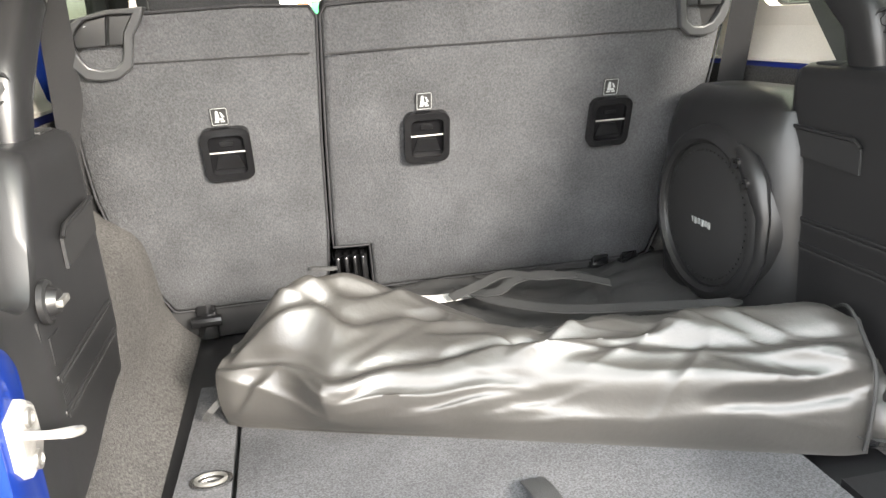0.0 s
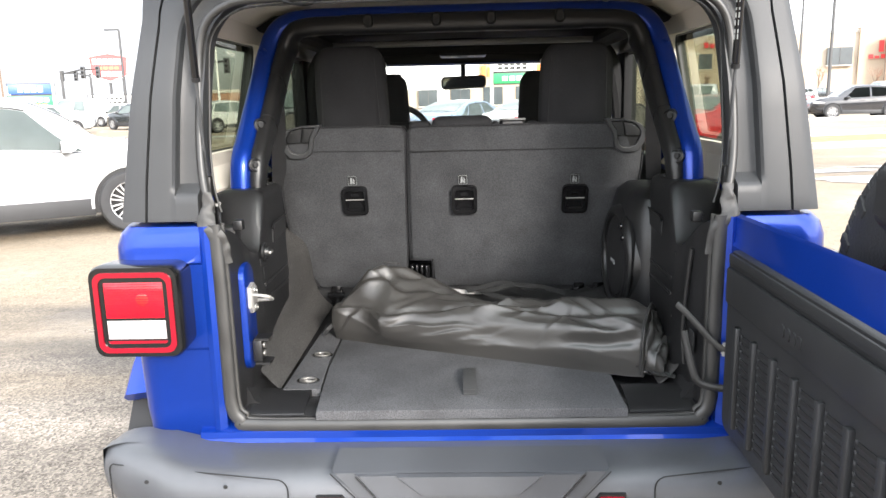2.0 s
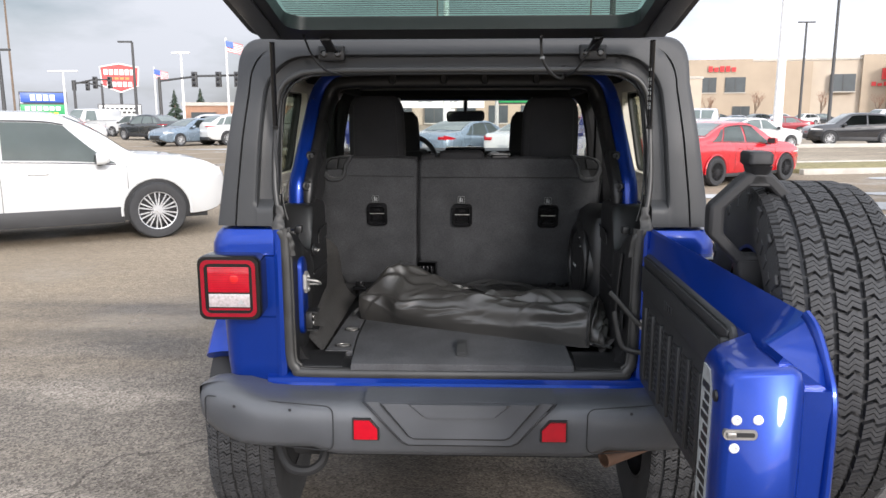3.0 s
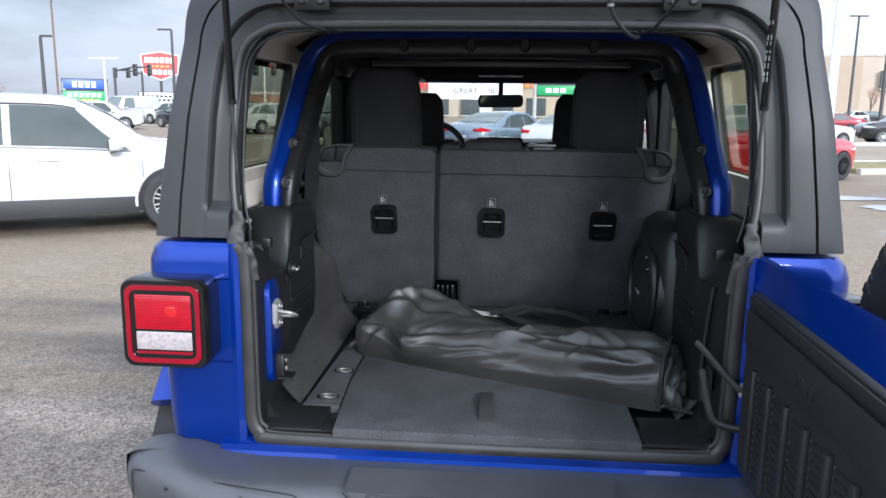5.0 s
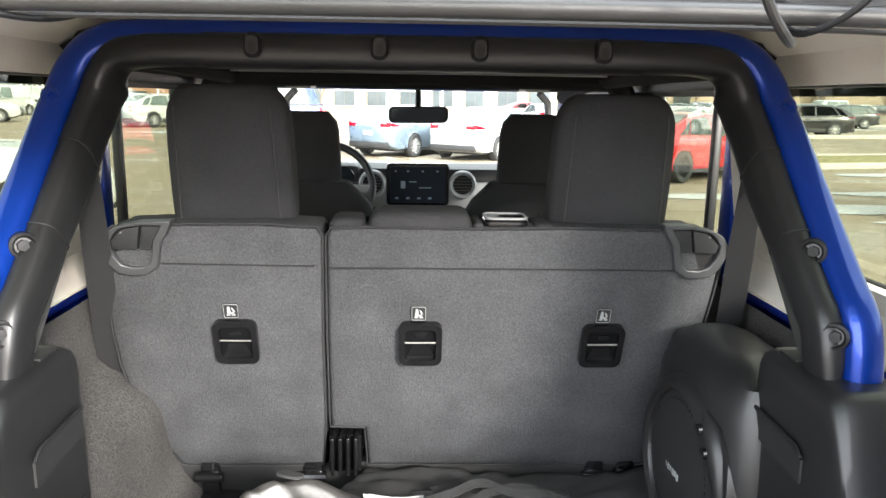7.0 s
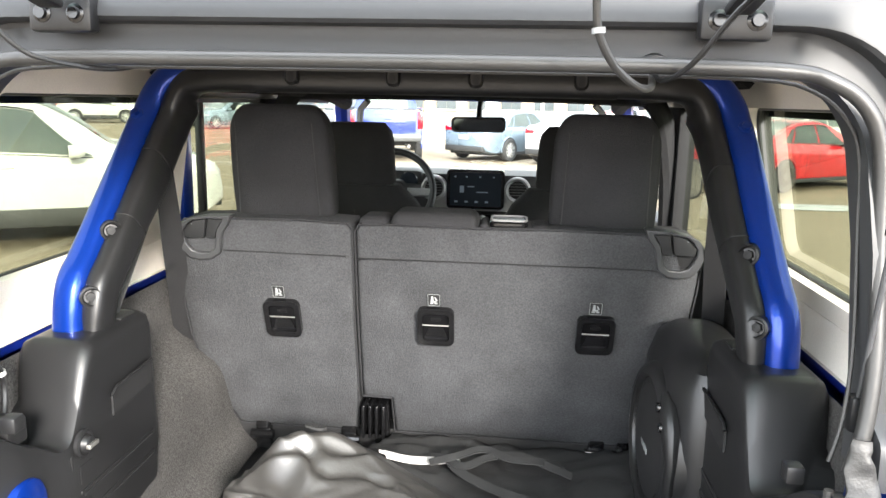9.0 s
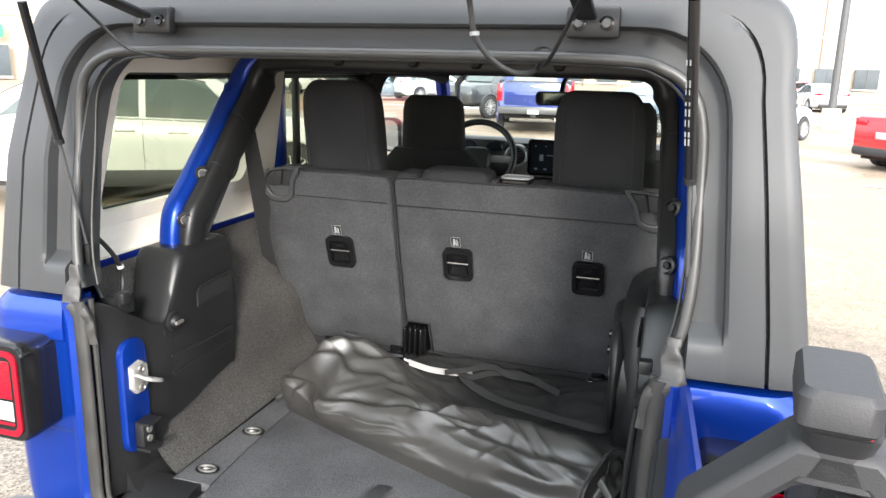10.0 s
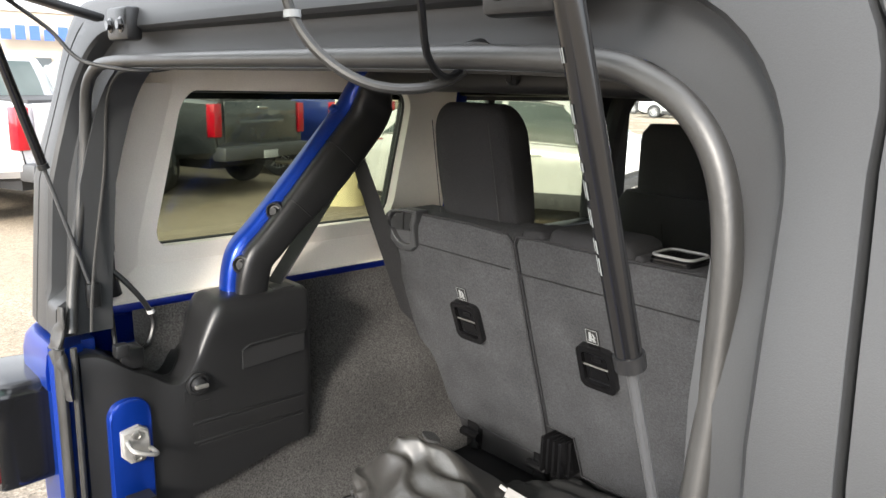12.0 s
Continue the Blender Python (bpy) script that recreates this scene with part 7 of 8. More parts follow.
    for s in (-1, 1):
        lo, hi = .10, .80
        spans = []
        if kind == "van":
            spans = [(b_of(lo) - 1.35, b_of(lo) - .25, b_of(lo) - 1.35, b_of(hi) - .10)]
        else:
            spans = [(a_of(lo) + .42, mid - .04, a_of(hi) + .16, mid - .04), (mid + .03, b_of(lo) - .34, mid + .03, b_of(hi) - .16)]
        for p, q, p2, q2 in spans:
            bm = B()
            rows = []
            for t, u, v in ((lo, p, q), ((lo + hi) / 2, (p + p2) / 2, (q + q2) / 2), (hi, p2, q2)):
                rows.append([side(u, t, s), side(v, t, s), side(v, t, s, -.02), side(u, t, s, -.02)])
            part("side_window", loft(bm, rows), CAR_GLASS, th)
        part("window_trim", tube(B(), [side(a_of(lo) + .35, lo - .03, s, .012), side((c0 + c1) / 2, lo - .03, s, .012), side(b_of(lo) - .22, lo - .03, s, .012)], .010, 6), CHROME if kind in ("suv", "pickup") else TRIM_DARK, th)
        # doors: gaps and handles
        for gx in (mid, b_of(0) - .28, a_of(0) + (.55 if kind != "pickup" else .10)):
            part("door_gap", box(B(), gx - .004, gx + .004, s * (h + .001) - .006, s * (h + .001) + .003, clr + .20, belt - .08), TRIM_DARK, th)
        for gx in (mid - .22, b_of(0) - 1.12 if kind != "pickup" else mid + .75):
            part("door_handle", tube(B(), [(gx - .11, s * (h - .005), belt - .13), (gx - .09, s * (h + .022), belt - .125), (gx + .09, s * (h + .022), belt - .125), (gx + .11, s * (h - .005), belt - .13)], .014, 6), P if kind != "pickup" else CHROME, th)
        part("rocker_cladding", box(B(), ax_r + R * 1.1, ax_f - R * 1.1, s * (h - .04) - .05, s * (h - .04) + .05, clr, clr + (.16 if kind in ("suv", "pickup") else .06), .012), TRIM_DARK, th)
        for wx in (ax_f, ax_r):
            ar = revolve(B(), (wx, s * (h - .10), R), (0, s, 0), [(0, R * 1.13), (.106, R * 1.13), (.106, 0)], 36)
            for v in ar.verts:
                v.co.z = max(v.co.z, clr + .02)
            part("wheel_arch", ar, BLACK_DEEP, th)
            if kind in ("suv", "pickup"):
                part("arch_cladding", tube(B(), [(wx + R * 1.16 * math.cos(a), s * (h + .008), R + R * 1.16 * math.sin(a)) for a in [math.pi * (-.06 + 1.12 * i / 16) for i in range(17)]], .032, 6, up=(0, 1, 0)), TRIM_DARK if kind == "suv" else P, th)
            car_wheel(th, wx, s * (h - .062), R, rim)
        # lamps
        part("headlight", loft(B(), [[(xf - d, s * y, z) for d, y, z in ((.62 + e, h * .97 - e, hood - .10), (.30 + e, h * .90, hood - .11), (.05 + e, h * .66, hood - .22), (.06 + e, h * .64, hood - .26), (.30 + e, h * .92, hood - .20))] for e in (0, .05)]), CLEAR_LENS, th)
        if kind == "pickup":
            part("tail_lamp", box(B(), xr - .02, xr + .14, s * (h - .07) - .075, s * (h - .07) + .080, .90, 1.37, .02), RED_LENS, th)
        elif kind in ("suv", "van"):
            part("tail_lamp", loft(B(), [[(xr + d + e * .5, s * y * (1 - e), z) for d, y, z in ((.02, h * .45, belt + .02), (.08, h * .90, belt + .02), (.34, h * .995, belt + .05), (.30, h * 1.0, belt - .02), (.06, h * .92, belt - .07), (.02, h * .45, belt - .04))] for e in (0, .05)]), RED_LENS, th)
        else:
            part("tail_lamp", loft(B(), [[(xr + d + e * .5, s * y * (1 - e), z) for d, y, z in ((.01, h * .52, belt - .02), (.08, h * .90, belt + .0), (.30, h * .985, belt + .0), (.20, h * .99, belt - .09), (.06, h * .93, belt - .12), (.01, h * .55, belt - .10))] for e in (0, .05)]), RED_LENS, th)
        mx = b_of(.05) - .42
        part("wing_mirror", loft(B(), [[(mx + x, s * (h + .02 + y), belt + .04 + z) for y, z in rr(.06, .02, .20 * k, .14 * k, .04)] for x, k in ((.12, .6), (.06, .95), (-.03, 1.0))]), P, th)
        part("mirror_glass", loft(B(), [[(mx + x, s * (h + .02 + y), belt + .04 + z) for y, z in rr(.06, .02, .17, .11, .03)] for x in (-.028, -.036)]), TRIM_DARK, th)
    # screens front and rear
    bm = B()
    loft(bm, [[(b_of(t) + .035, -w * .70, z), (b_of(t) + .072, 0, z), (b_of(t) + .035, w * .70, z), (b_of(t) + .02, w * .70, z - .01), (b_of(t) + .05, 0, z - .01), (b_of(t) + .02, -w * .70, z - .01)] for t, w, z in [(t, wb_ + (wr - wb_) * t ** 1.5, zb0 + (roof - zb0) * (math.sin(t * math.pi / 2) * .35 + t * .65)) for t in (.06, .35, .65, .88)]])
    part("windscreen", bm, CAR_GLASS, th)
    bm = B()
    loft(bm, [[(a_of(t) - .02, -w * .70, z), (a_of(t) - .052, 0, z), (a_of(t) - .02, w * .70, z), (a_of(t) - .0, w * .70, z - .01), (a_of(t) - .03, 0, z - .01), (a_of(t), -w * .70, z - .01)] for t, w, z in [(t, wb_ + (wr - wb_) * t ** 1.5, zb0 + (roof - zb0) * (math.sin(t * math.pi / 2) * .35 + t * .65)) for t in (.16, .4, .65, .84)]])
    part("rear_window", bm, CAR_GLASS, th)
    # bumpers and plate
    if kind == "pickup":
        part("rear_bumper", box(B(), xr - .16, xr + .10, -h * .96, h * .96, .56, .76, .03), BEZEL if colour != "white" else TRIM_DARK, th)
        part("tailgate_panel", box(B(), xr - .012, xr + .02, -h * .80, h * .80, .80, 1.40, .012), P, th)
        part("tailgate_emboss", box(B(), xr - .018, xr, -h * .50, h * .50, 1.02, 1.13, .008), P, th)
        part("tailgate_handle", box(B(), xr - .03, xr, -.11, .11, 1.28, 1.33, .012), CHROME, th)
        part("bed_floor", box(B(), xr + .08, xr + 1.72, -h * .80, h * .80, .9, 1.44, .01), TRIM_DARK, th)
        part("exhaust", cyl(B(), (xr + .2, -h * .55, .44), (xr - .05, -h * .62, .43), .045, n=14), STEEL, th)
        part("hitch", box(B(), xr - .12, xr + .1, -.08, .08, .44, .54, .01), BLACK_DEEP, th)
    else:
        part("rear_bumper", box(B(), xr - .02, xr + .30, -h * .80, h * .80, .28, .50, .05), TRIM_DARK, th)
    part("plate", box(B(), xr - (.175 if kind == "pickup" else .03), xr + .02, -.16, .16, .56 if kind == "pickup" else .66, .68 if kind == "pickup" else .80, .006), DECAL, th)
    part("grille", box(B(), xf - .05, xf + .012, -h * .52, h * .52, .36, hood - .32, .02), TRIM_DARK, th)
    part("underside", box(B(), xr + .3, xf - .3, -h * .8, h * .8, clr, clr + .2), BLACK_DEEP, th)
    return th


def place(kind, colour, spots, rim=RIM, note=""):
    ob = parked(kind, colour, rim)
    if note:
        ob["label"] = note
    for i, (x, y, a) in enumerate(spots):
        m = pose(x, y, 0, 0, 0, a)
        if i == 0:
            first = m
        else:
            copy_thing(ob, m)
    ob.matrix_basis = first
    return ob


place("suv", "white", [(-5.78, 7.50, 31)], RIM, "pearl white crossover parked beside the blue car")
place("sedan", "red", [(6.15, 16.4, 36)], RIM_DARK, "bright red saloon car with black wheels")
place("sedan", "white", [(2.35, 21.6, 55), (13.0, 33.0, 20), (60, 118, 10), (-30, 66, 200)], RIM)
place("sedan", "slate", [(.05, 22.6, 55), (36, 104, 190), (-15, 38.5, 235)], RIM, "slate grey saloon car with its tail to the lot")
place("sedan", "darkred", [(24.0, 57.5, 172), (9, 60, 10), (74, 122, 15)], RIM)
place("suv", "charcoal", [(30, 52, 170), (40, 106, 200), (22.5, 25.5, 155), (52, 112, 20), (-21, 47, 150), (70, 112, 200)], RIM)
place("suv", "silver", [(44, 107, 15), (-17, 46.5, 200), (56, 113, 195), (-38, 60, 170)], RIM)
place("suv", "white", [(-25.5, 55, 160), (48, 109, 205), (-12.8, 39.6, 50), (-24, 42, 20), (66, 110, 195)], RIM, "white crossover in a row of parked cars")
place("suv", "black", [(33, 103, 195), (-28, 46, 190), (20, 38, 172), (62, 110, 10)], RIM)
place("van", "white", [(-29.5, 56, 250)], RIM)
silver_truck = place("pickup", "silver", [(-11.36, 1.70, 200.6), (14.5, 46, 160)], RIM, "silver pickup truck with red tail lights")
place("pickup", "charcoal", [(-12.34, 4.42, 200.6), (-6.0, 28.2, 240)], RIM, "dark grey pickup truck with its tailgate closed")
place("pickup", "navy", [(-13.32, 7.13, 200.6), (-3.88, 22.8, 100), (70, 104, 195)], RIM, "dark blue pickup truck with its tailgate closed")
place("sedan", "silver", [(9.45, 10.7, 35), (40, 112, 10), (-20, 60, 170), (7.5, 44, 100)], RIM)
place("pickup", "white", [(32, 57, 188)], RIM, "white pickup truck crossing the far lot")
place("sedan", "black", [(58, 108, 195), (46, 115, 10), (-33, 58, 200)], RIM)

# ---- ground ----
def ground_mat(name, dark, light, wet, scale, dust=None):
    m = bpy.data.materials.new(name)
    m.use_nodes = True
    n, l = m.node_tree.nodes, m.node_tree.links
    b = n["Principled BSDF"]
    c = n.new("ShaderNodeTexCoord")
    big, grit, crack = n.new("ShaderNodeTexNoise"), n.new("ShaderNodeTexVoronoi"), n.new("ShaderNodeTexNoise")
    big.inputs["Scale"].default_value, big.inputs["Detail"].default_value = scale, 7.0
    grit.inputs["Scale"].default_value = 95.0
    crack.inputs["Scale"].default_value, crack.inputs["Detail"].default_value = 14.0, 6.0
    for t in (big, grit, crack):
        l.new(c.outputs["Object"], t.inputs["Vector"])
    r = n.new("ShaderNodeValToRGB")
    e = r.color_ramp.elements
    e[0].position, e[0].color = .38, (*dark, 1)
    e[1].position, e[1].color = .62, (*light, 1)
    l.new(big.outputs["Fac"], r.inputs["Fac"])
    g = n.new("ShaderNodeMapRange")
    g.inputs["From Max"].default_value, g.inputs["To Min"].default_value, g.inputs["To Max"].default_value = 1.0, .3, 1.7
    l.new(grit.outputs["Color"], g.inputs["Value"])
    g2 = n.new("ShaderNodeMapRange")
    g2.inputs["From Min"].default_value, g2.inputs["From Max"].default_value, g2.inputs["To Min"].default_value, g2.inputs["To Max"].default_value = .3, .7, .84, 1.16
    l.new(crack.outputs["Fac"], g2.inputs["Value"])
    mu = n.new("ShaderNodeMath")
    mu.operation = "MULTIPLY"
    l.new(g.outputs["Result"], mu.inputs[0])
    l.new(g2.outputs["Result"], mu.inputs[1])
    v = n.new("ShaderNodeVectorMath")
    v.operation = "SCALE"
    l.new(r.outputs["Color"], v.inputs[0])
    l.new(mu.outputs["Value"], v.inputs["Scale"])
    # thin cracks
    wv, ad, vo, th = n.new("ShaderNodeTexNoise"), n.new("ShaderNodeVectorMath"), n.new("ShaderNodeTexVoronoi"), n.new("ShaderNodeMapRange")
    wv.inputs["Scale"].default_value, wv.inputs["Detail"].default_value = 1.3, 5.0
    ad.operation = "MULTIPLY_ADD"
    ad.inputs[1].default_value = (1.1, 1.1, 0)
    vo.feature = "DISTANCE_TO_EDGE"
    vo.inputs["Scale"].default_value = .30
    th.inputs["From Min"].default_value, th.inputs["From Max"].default_value, th.inputs["To Min"].default_value = .0006, .0022, .5
    l.new(c.outputs["Object"], wv.inputs["Vector"])
    l.new(wv.outputs["Color"], ad.inputs[0])
    l.new(c.outputs["Object"], ad.inputs[2])
    l.new(ad.outputs["Vector"], vo.inputs["Vector"])
    l.new(vo.outputs["Distance"], th.inputs["Value"])
    # pale dried streaks
    dn, dm, mm = n.new("ShaderNodeTexNoise"), n.new("ShaderNodeMapRange"), n.new("ShaderNodeMath")
    mp2 = n.new("ShaderNodeMapping")
    mp2.inputs["Scale"].default_value = (.5, 1.3, 1)
    dn.inputs["Scale"].default_value, dn.inputs["Detail"].default_value = 1.1, 6.0
    dm.inputs["From Min"].default_value, dm.inputs["From Max"].default_value, dm.inputs["To Min"].default_value, dm.inputs["To Max"].default_value = .54, .66, 1.0, 1.6
    mm.operation = "MULTIPLY"
    l.new(c.outputs["Object"], mp2.inputs["Vector"])
    l.new(mp2.outputs["Vector"], dn.inputs["Vector"])
    l.new(dn.outputs["Fac"], dm.inputs["Value"])
    l.new(dm.outputs["Result"], mm.inputs[0])
    l.new(th.outputs["Result"], mm.inputs[1])
    v2 = n.new("ShaderNodeVectorMath")
    v2.operation = "SCALE"
    l.new(v.outputs["Vector"], v2.inputs[0])
    l.new(mm.outputs["Value"], v2.inputs["Scale"])
    tint = v2.outputs["Vector"]
    b.inputs["Specular IOR Level"].default_value = .30
    if dust:
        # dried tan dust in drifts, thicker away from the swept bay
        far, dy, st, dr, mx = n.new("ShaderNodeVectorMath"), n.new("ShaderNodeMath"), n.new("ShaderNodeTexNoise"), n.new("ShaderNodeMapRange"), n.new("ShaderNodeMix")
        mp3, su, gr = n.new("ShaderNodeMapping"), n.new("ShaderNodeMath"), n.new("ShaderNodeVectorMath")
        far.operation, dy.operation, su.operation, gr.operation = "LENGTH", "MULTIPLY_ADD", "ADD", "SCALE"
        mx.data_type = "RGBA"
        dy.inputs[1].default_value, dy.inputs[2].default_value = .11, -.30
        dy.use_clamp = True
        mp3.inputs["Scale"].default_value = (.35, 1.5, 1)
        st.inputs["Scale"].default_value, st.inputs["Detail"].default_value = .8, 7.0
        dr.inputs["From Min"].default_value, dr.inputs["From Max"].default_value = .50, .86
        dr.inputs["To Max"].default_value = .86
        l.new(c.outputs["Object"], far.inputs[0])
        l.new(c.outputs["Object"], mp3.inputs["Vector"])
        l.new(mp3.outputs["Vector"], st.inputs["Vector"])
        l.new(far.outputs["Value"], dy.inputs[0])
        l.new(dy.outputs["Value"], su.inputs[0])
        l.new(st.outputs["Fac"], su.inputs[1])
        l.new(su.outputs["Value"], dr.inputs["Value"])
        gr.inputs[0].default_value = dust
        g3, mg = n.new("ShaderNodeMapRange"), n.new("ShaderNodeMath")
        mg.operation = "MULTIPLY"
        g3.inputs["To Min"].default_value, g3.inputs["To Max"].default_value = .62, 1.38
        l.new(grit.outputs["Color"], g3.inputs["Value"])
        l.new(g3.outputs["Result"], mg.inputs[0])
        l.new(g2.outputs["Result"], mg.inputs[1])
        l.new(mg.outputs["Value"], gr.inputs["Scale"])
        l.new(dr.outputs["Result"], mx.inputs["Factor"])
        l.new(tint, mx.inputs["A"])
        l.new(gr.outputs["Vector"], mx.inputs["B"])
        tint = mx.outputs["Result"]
    l.new(tint, b.inputs["Base Color"])
    q = n.new("ShaderNodeMapRange")
    q.inputs["From Min"].default_value, q.inputs["From Max"].default_value = .32, .50
    q.inputs["To Min"].default_value, q.inputs["To Max"].default_value = wet, .92
    l.new(big.outputs["Fac"], q.inputs["Value"])
    l.new(q.outputs["Result"], b.inputs["Roughness"])
    u = n.new("ShaderNodeBump")
    u.inputs["Strength"].default_value, u.inputs["Distance"].default_value = .5, .006
    l.new(grit.outputs["Distance"], u.inputs["Height"])
    l.new(u.outputs["Normal"], b.inputs["Normal"])
    return m


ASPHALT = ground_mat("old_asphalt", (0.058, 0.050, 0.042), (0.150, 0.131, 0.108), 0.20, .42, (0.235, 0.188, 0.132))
ROAD = ground_mat("salted_road", (0.19, 0.155, 0.112), (0.27, 0.228, 0.172), 0.6, .12)
CONCRETE = mat("kerb_concrete", (0.42, 0.39, 0.34), 0.85, 0, 0.15, 3.0, fine=0.15, fine_scale=60)
GRASS = mat("winter_grass", (0.22, 0.19, 0.09), 0.95, 0, 0.35, 6.0, fine=0.4, fine_scale=60)
SNOW = mat("old_snow", (0.36, 0.36, 0.355), 0.8, 0, 0.08, 4.0, fine=0.08, fine_scale=40)
YELLOW = mat("yellow_paint", (0.55, 0.47, 0.27), 0.8)

bm = B()
vs = [bm.verts.new((1200 * math.cos(2 * math.pi * i / 48), 1200 * math.sin(2 * math.pi * i / 48), 0)) for i in range(48)]
bm.faces.new(vs)
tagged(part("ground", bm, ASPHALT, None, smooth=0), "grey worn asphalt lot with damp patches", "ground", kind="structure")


def strip(name, x0, x1, y0, y1, z, m, label, cat, ang=14, at=(9, 19)):
    bm = B()
    box(bm, x0, x1, y0, y1, -.05, z, .02 if z > .06 else 0)
    bmesh.ops.transform(bm, matrix=Matrix.Translation((at[0], at[1], 0)) @ Matrix.Rotation(radians(ang), 4, "Z"), verts=bm.verts)
    tagged(part(name, bm, m, None), label, cat, kind="structure")


strip("verge", 0, 130, -.6, 2.2, .12, GRASS, "dry winter grass verge between kerbs", "verge")
strip("kerb", -.2, 130.2, -.8, -.6, .15, CONCRETE, "pale concrete kerb along the verge", "kerb")
strip("kerb", -.2, 130.2, 2.2, 2.4, .15, CONCRETE, "pale concrete kerb along the road", "kerb")
strip("road", -8, 240, 2.4, 30, .006, ROAD, "light salt-stained road", "road")
strip("kerb", 6, 240, 13.5, 14.4, .16, CONCRETE, "raised concrete median kerb", "kerb")
strip("kerb", 6, 240, 30, 30.3, .15, CONCRETE, "pale concrete kerb across the road", "kerb")
strip("verge", 6, 240, 30.3, 35, .10, GRASS, "far grass verge with old snow", "verge")
strip("road", -150, -6, 22, 34, .006, ROAD, "light salt-stained side road", "road", 0, (-4, 20))


def snow_patch(x, y, rx, ry, seed):
    random.seed(seed)
    bm = B()
    rows = []
    for k in range(7):
        t = k / 6
        rows.append([(x + rx * (1 - t) * math.cos(a) * (1 + .35 * noise.noise(Vector((math.cos(a) * 1.6 + seed, math.sin(a) * 1.6, 0)))), y + ry * (1 - t) * math.sin(a) * (1 + .35 * noise.noise(Vector((math.cos(a) * 1.6 + seed, math.sin(a) * 1.6, 3)))), .012 + .05 * math.sin(t * 1.57)) for a in [2 * math.pi * i / 26 for i in range(26)]])
    loft(bm, rows)
    tagged(part("snow_patch", bm, SNOW, None), "patch of old melting snow on the ground", "snow", kind="stuff")


for sx, sy_, rx, ry, sd in ((7.2, 11.2, 1.4, .5, 1), (8.9, 9.8, 2.0, .35, 2), (12.5, 17.0, 3, .5, 3), (22, 24, 4, .6, 4), (24, 49, 8, 1.2, 5), (38, 53, 9, 1.3, 6), (10.5, 13.2, 2.5, .5, 7), (5.5, 12.6, 1.8, .35, 8), (52, 57, 9, 1.4, 9), (3.0, 33, 5, .5, 10), (11.5, 11.0, 1.5, .5, 12), (-8, 33, 5, .7, 13)):
    snow_patch(sx, sy_, rx, ry, sd)

# ---- buildings ----
STUCCO = mat("tan_stucco", (0.36, 0.29, 0.215), 0.9, 0, 0.08, .3)
STUCCO2 = mat("beige_stucco", (0.42, 0.355, 0.28), 0.9, 0, 0.08, .3)
BRICK = mat("brown_brick", (0.30, 0.17, 0.11), 0.9, 0, 0.2, .8, fine=0.15, fine_scale=9)
DARK_GLASS = mat("shop_glass", (0.05, 0.06, 0.065), 0.12, 0, 0.2, .5)
SIGN_RED = mat("red_sign", (0.55, 0.03, 0.03), 0.4)
SIGN_GREEN = mat("green_sign", (0.03, 0.30, 0.10), 0.4)
SIGN_BLUE = mat("blue_sign", (0.04, 0.10, 0.38), 0.4)
SIGN_YELLOW = mat("yellow_sign", (0.75, 0.55, 0.05), 0.4)
SIGN_ORANGE = mat("orange_sign", (0.75, 0.22, 0.05), 0.4)
SIGN_WHITE = mat("white_sign", (0.8, 0.8, 0.78), 0.4)
SIGN_BLACK = mat("sign_letters", (0.03, 0.03, 0.03), 0.5)
POLE_WHITE = mat("white_pole", (0.72, 0.71, 0.69), 0.5)
POLE_DARK = mat("dark_pole", (0.05, 0.05, 0.05), 0.6)


def building(x, y, ang, w, d, h, wall, label, bays, sign=None, step=()):
    th = base("shop_building", (x, y, 0), label, "building", "", "")
    part("wall", box(B(), x - w / 2, x + w / 2, y - d / 2, y + d / 2, 0, h, 0), wall, th)
    part("roof_coping", box(B(), x - w / 2 - .15, x + w / 2 + .15, y - d / 2 - .15, y + d / 2 + .15, h, h + .35), CONCRETE, th)
    for a, b, hh, m in step:
        part("raised_front", box(B(), x + a, x + b, y - d / 2 - .8, y - d / 2 + 2, 0, hh), m, th)
    for a, b, z0, z1 in bays:
        wi = part("window", box(B(), x + a, x + b, y - d / 2 - .95, y - d / 2 + .1, z0, z1), DARK_GLASS, th)
        part("window_frame", box(B(), x + a - .1, x + b + .1, y - d / 2 - .98, y - d / 2, z0 - .18, z0), CONCRETE, wi)
        part("mullion", box(B(), x + (a + b) / 2 - .06, x + (a + b) / 2 + .06, y - d / 2 - 1.0, y - d / 2, z0, z1), POLE_DARK, wi)
    for a, b, z0, z1, m in (sign or ()):
        bm = B()
        n = max(3, int((b - a) / .9))
        for i in range(n):
            x0 = x + a + (b - a) * i / n
            box(bm, x0, x0 + (b - a) / n * .72, y - d / 2 - 1.1, y - d / 2 - .9, z0, z1 - (.25 if i % 3 == 1 else 0))
        tagged(part("sign_lettering", bm, m, th), kind="stuff")
    th.rotation_euler = (0, 0, radians(ang))
    return th


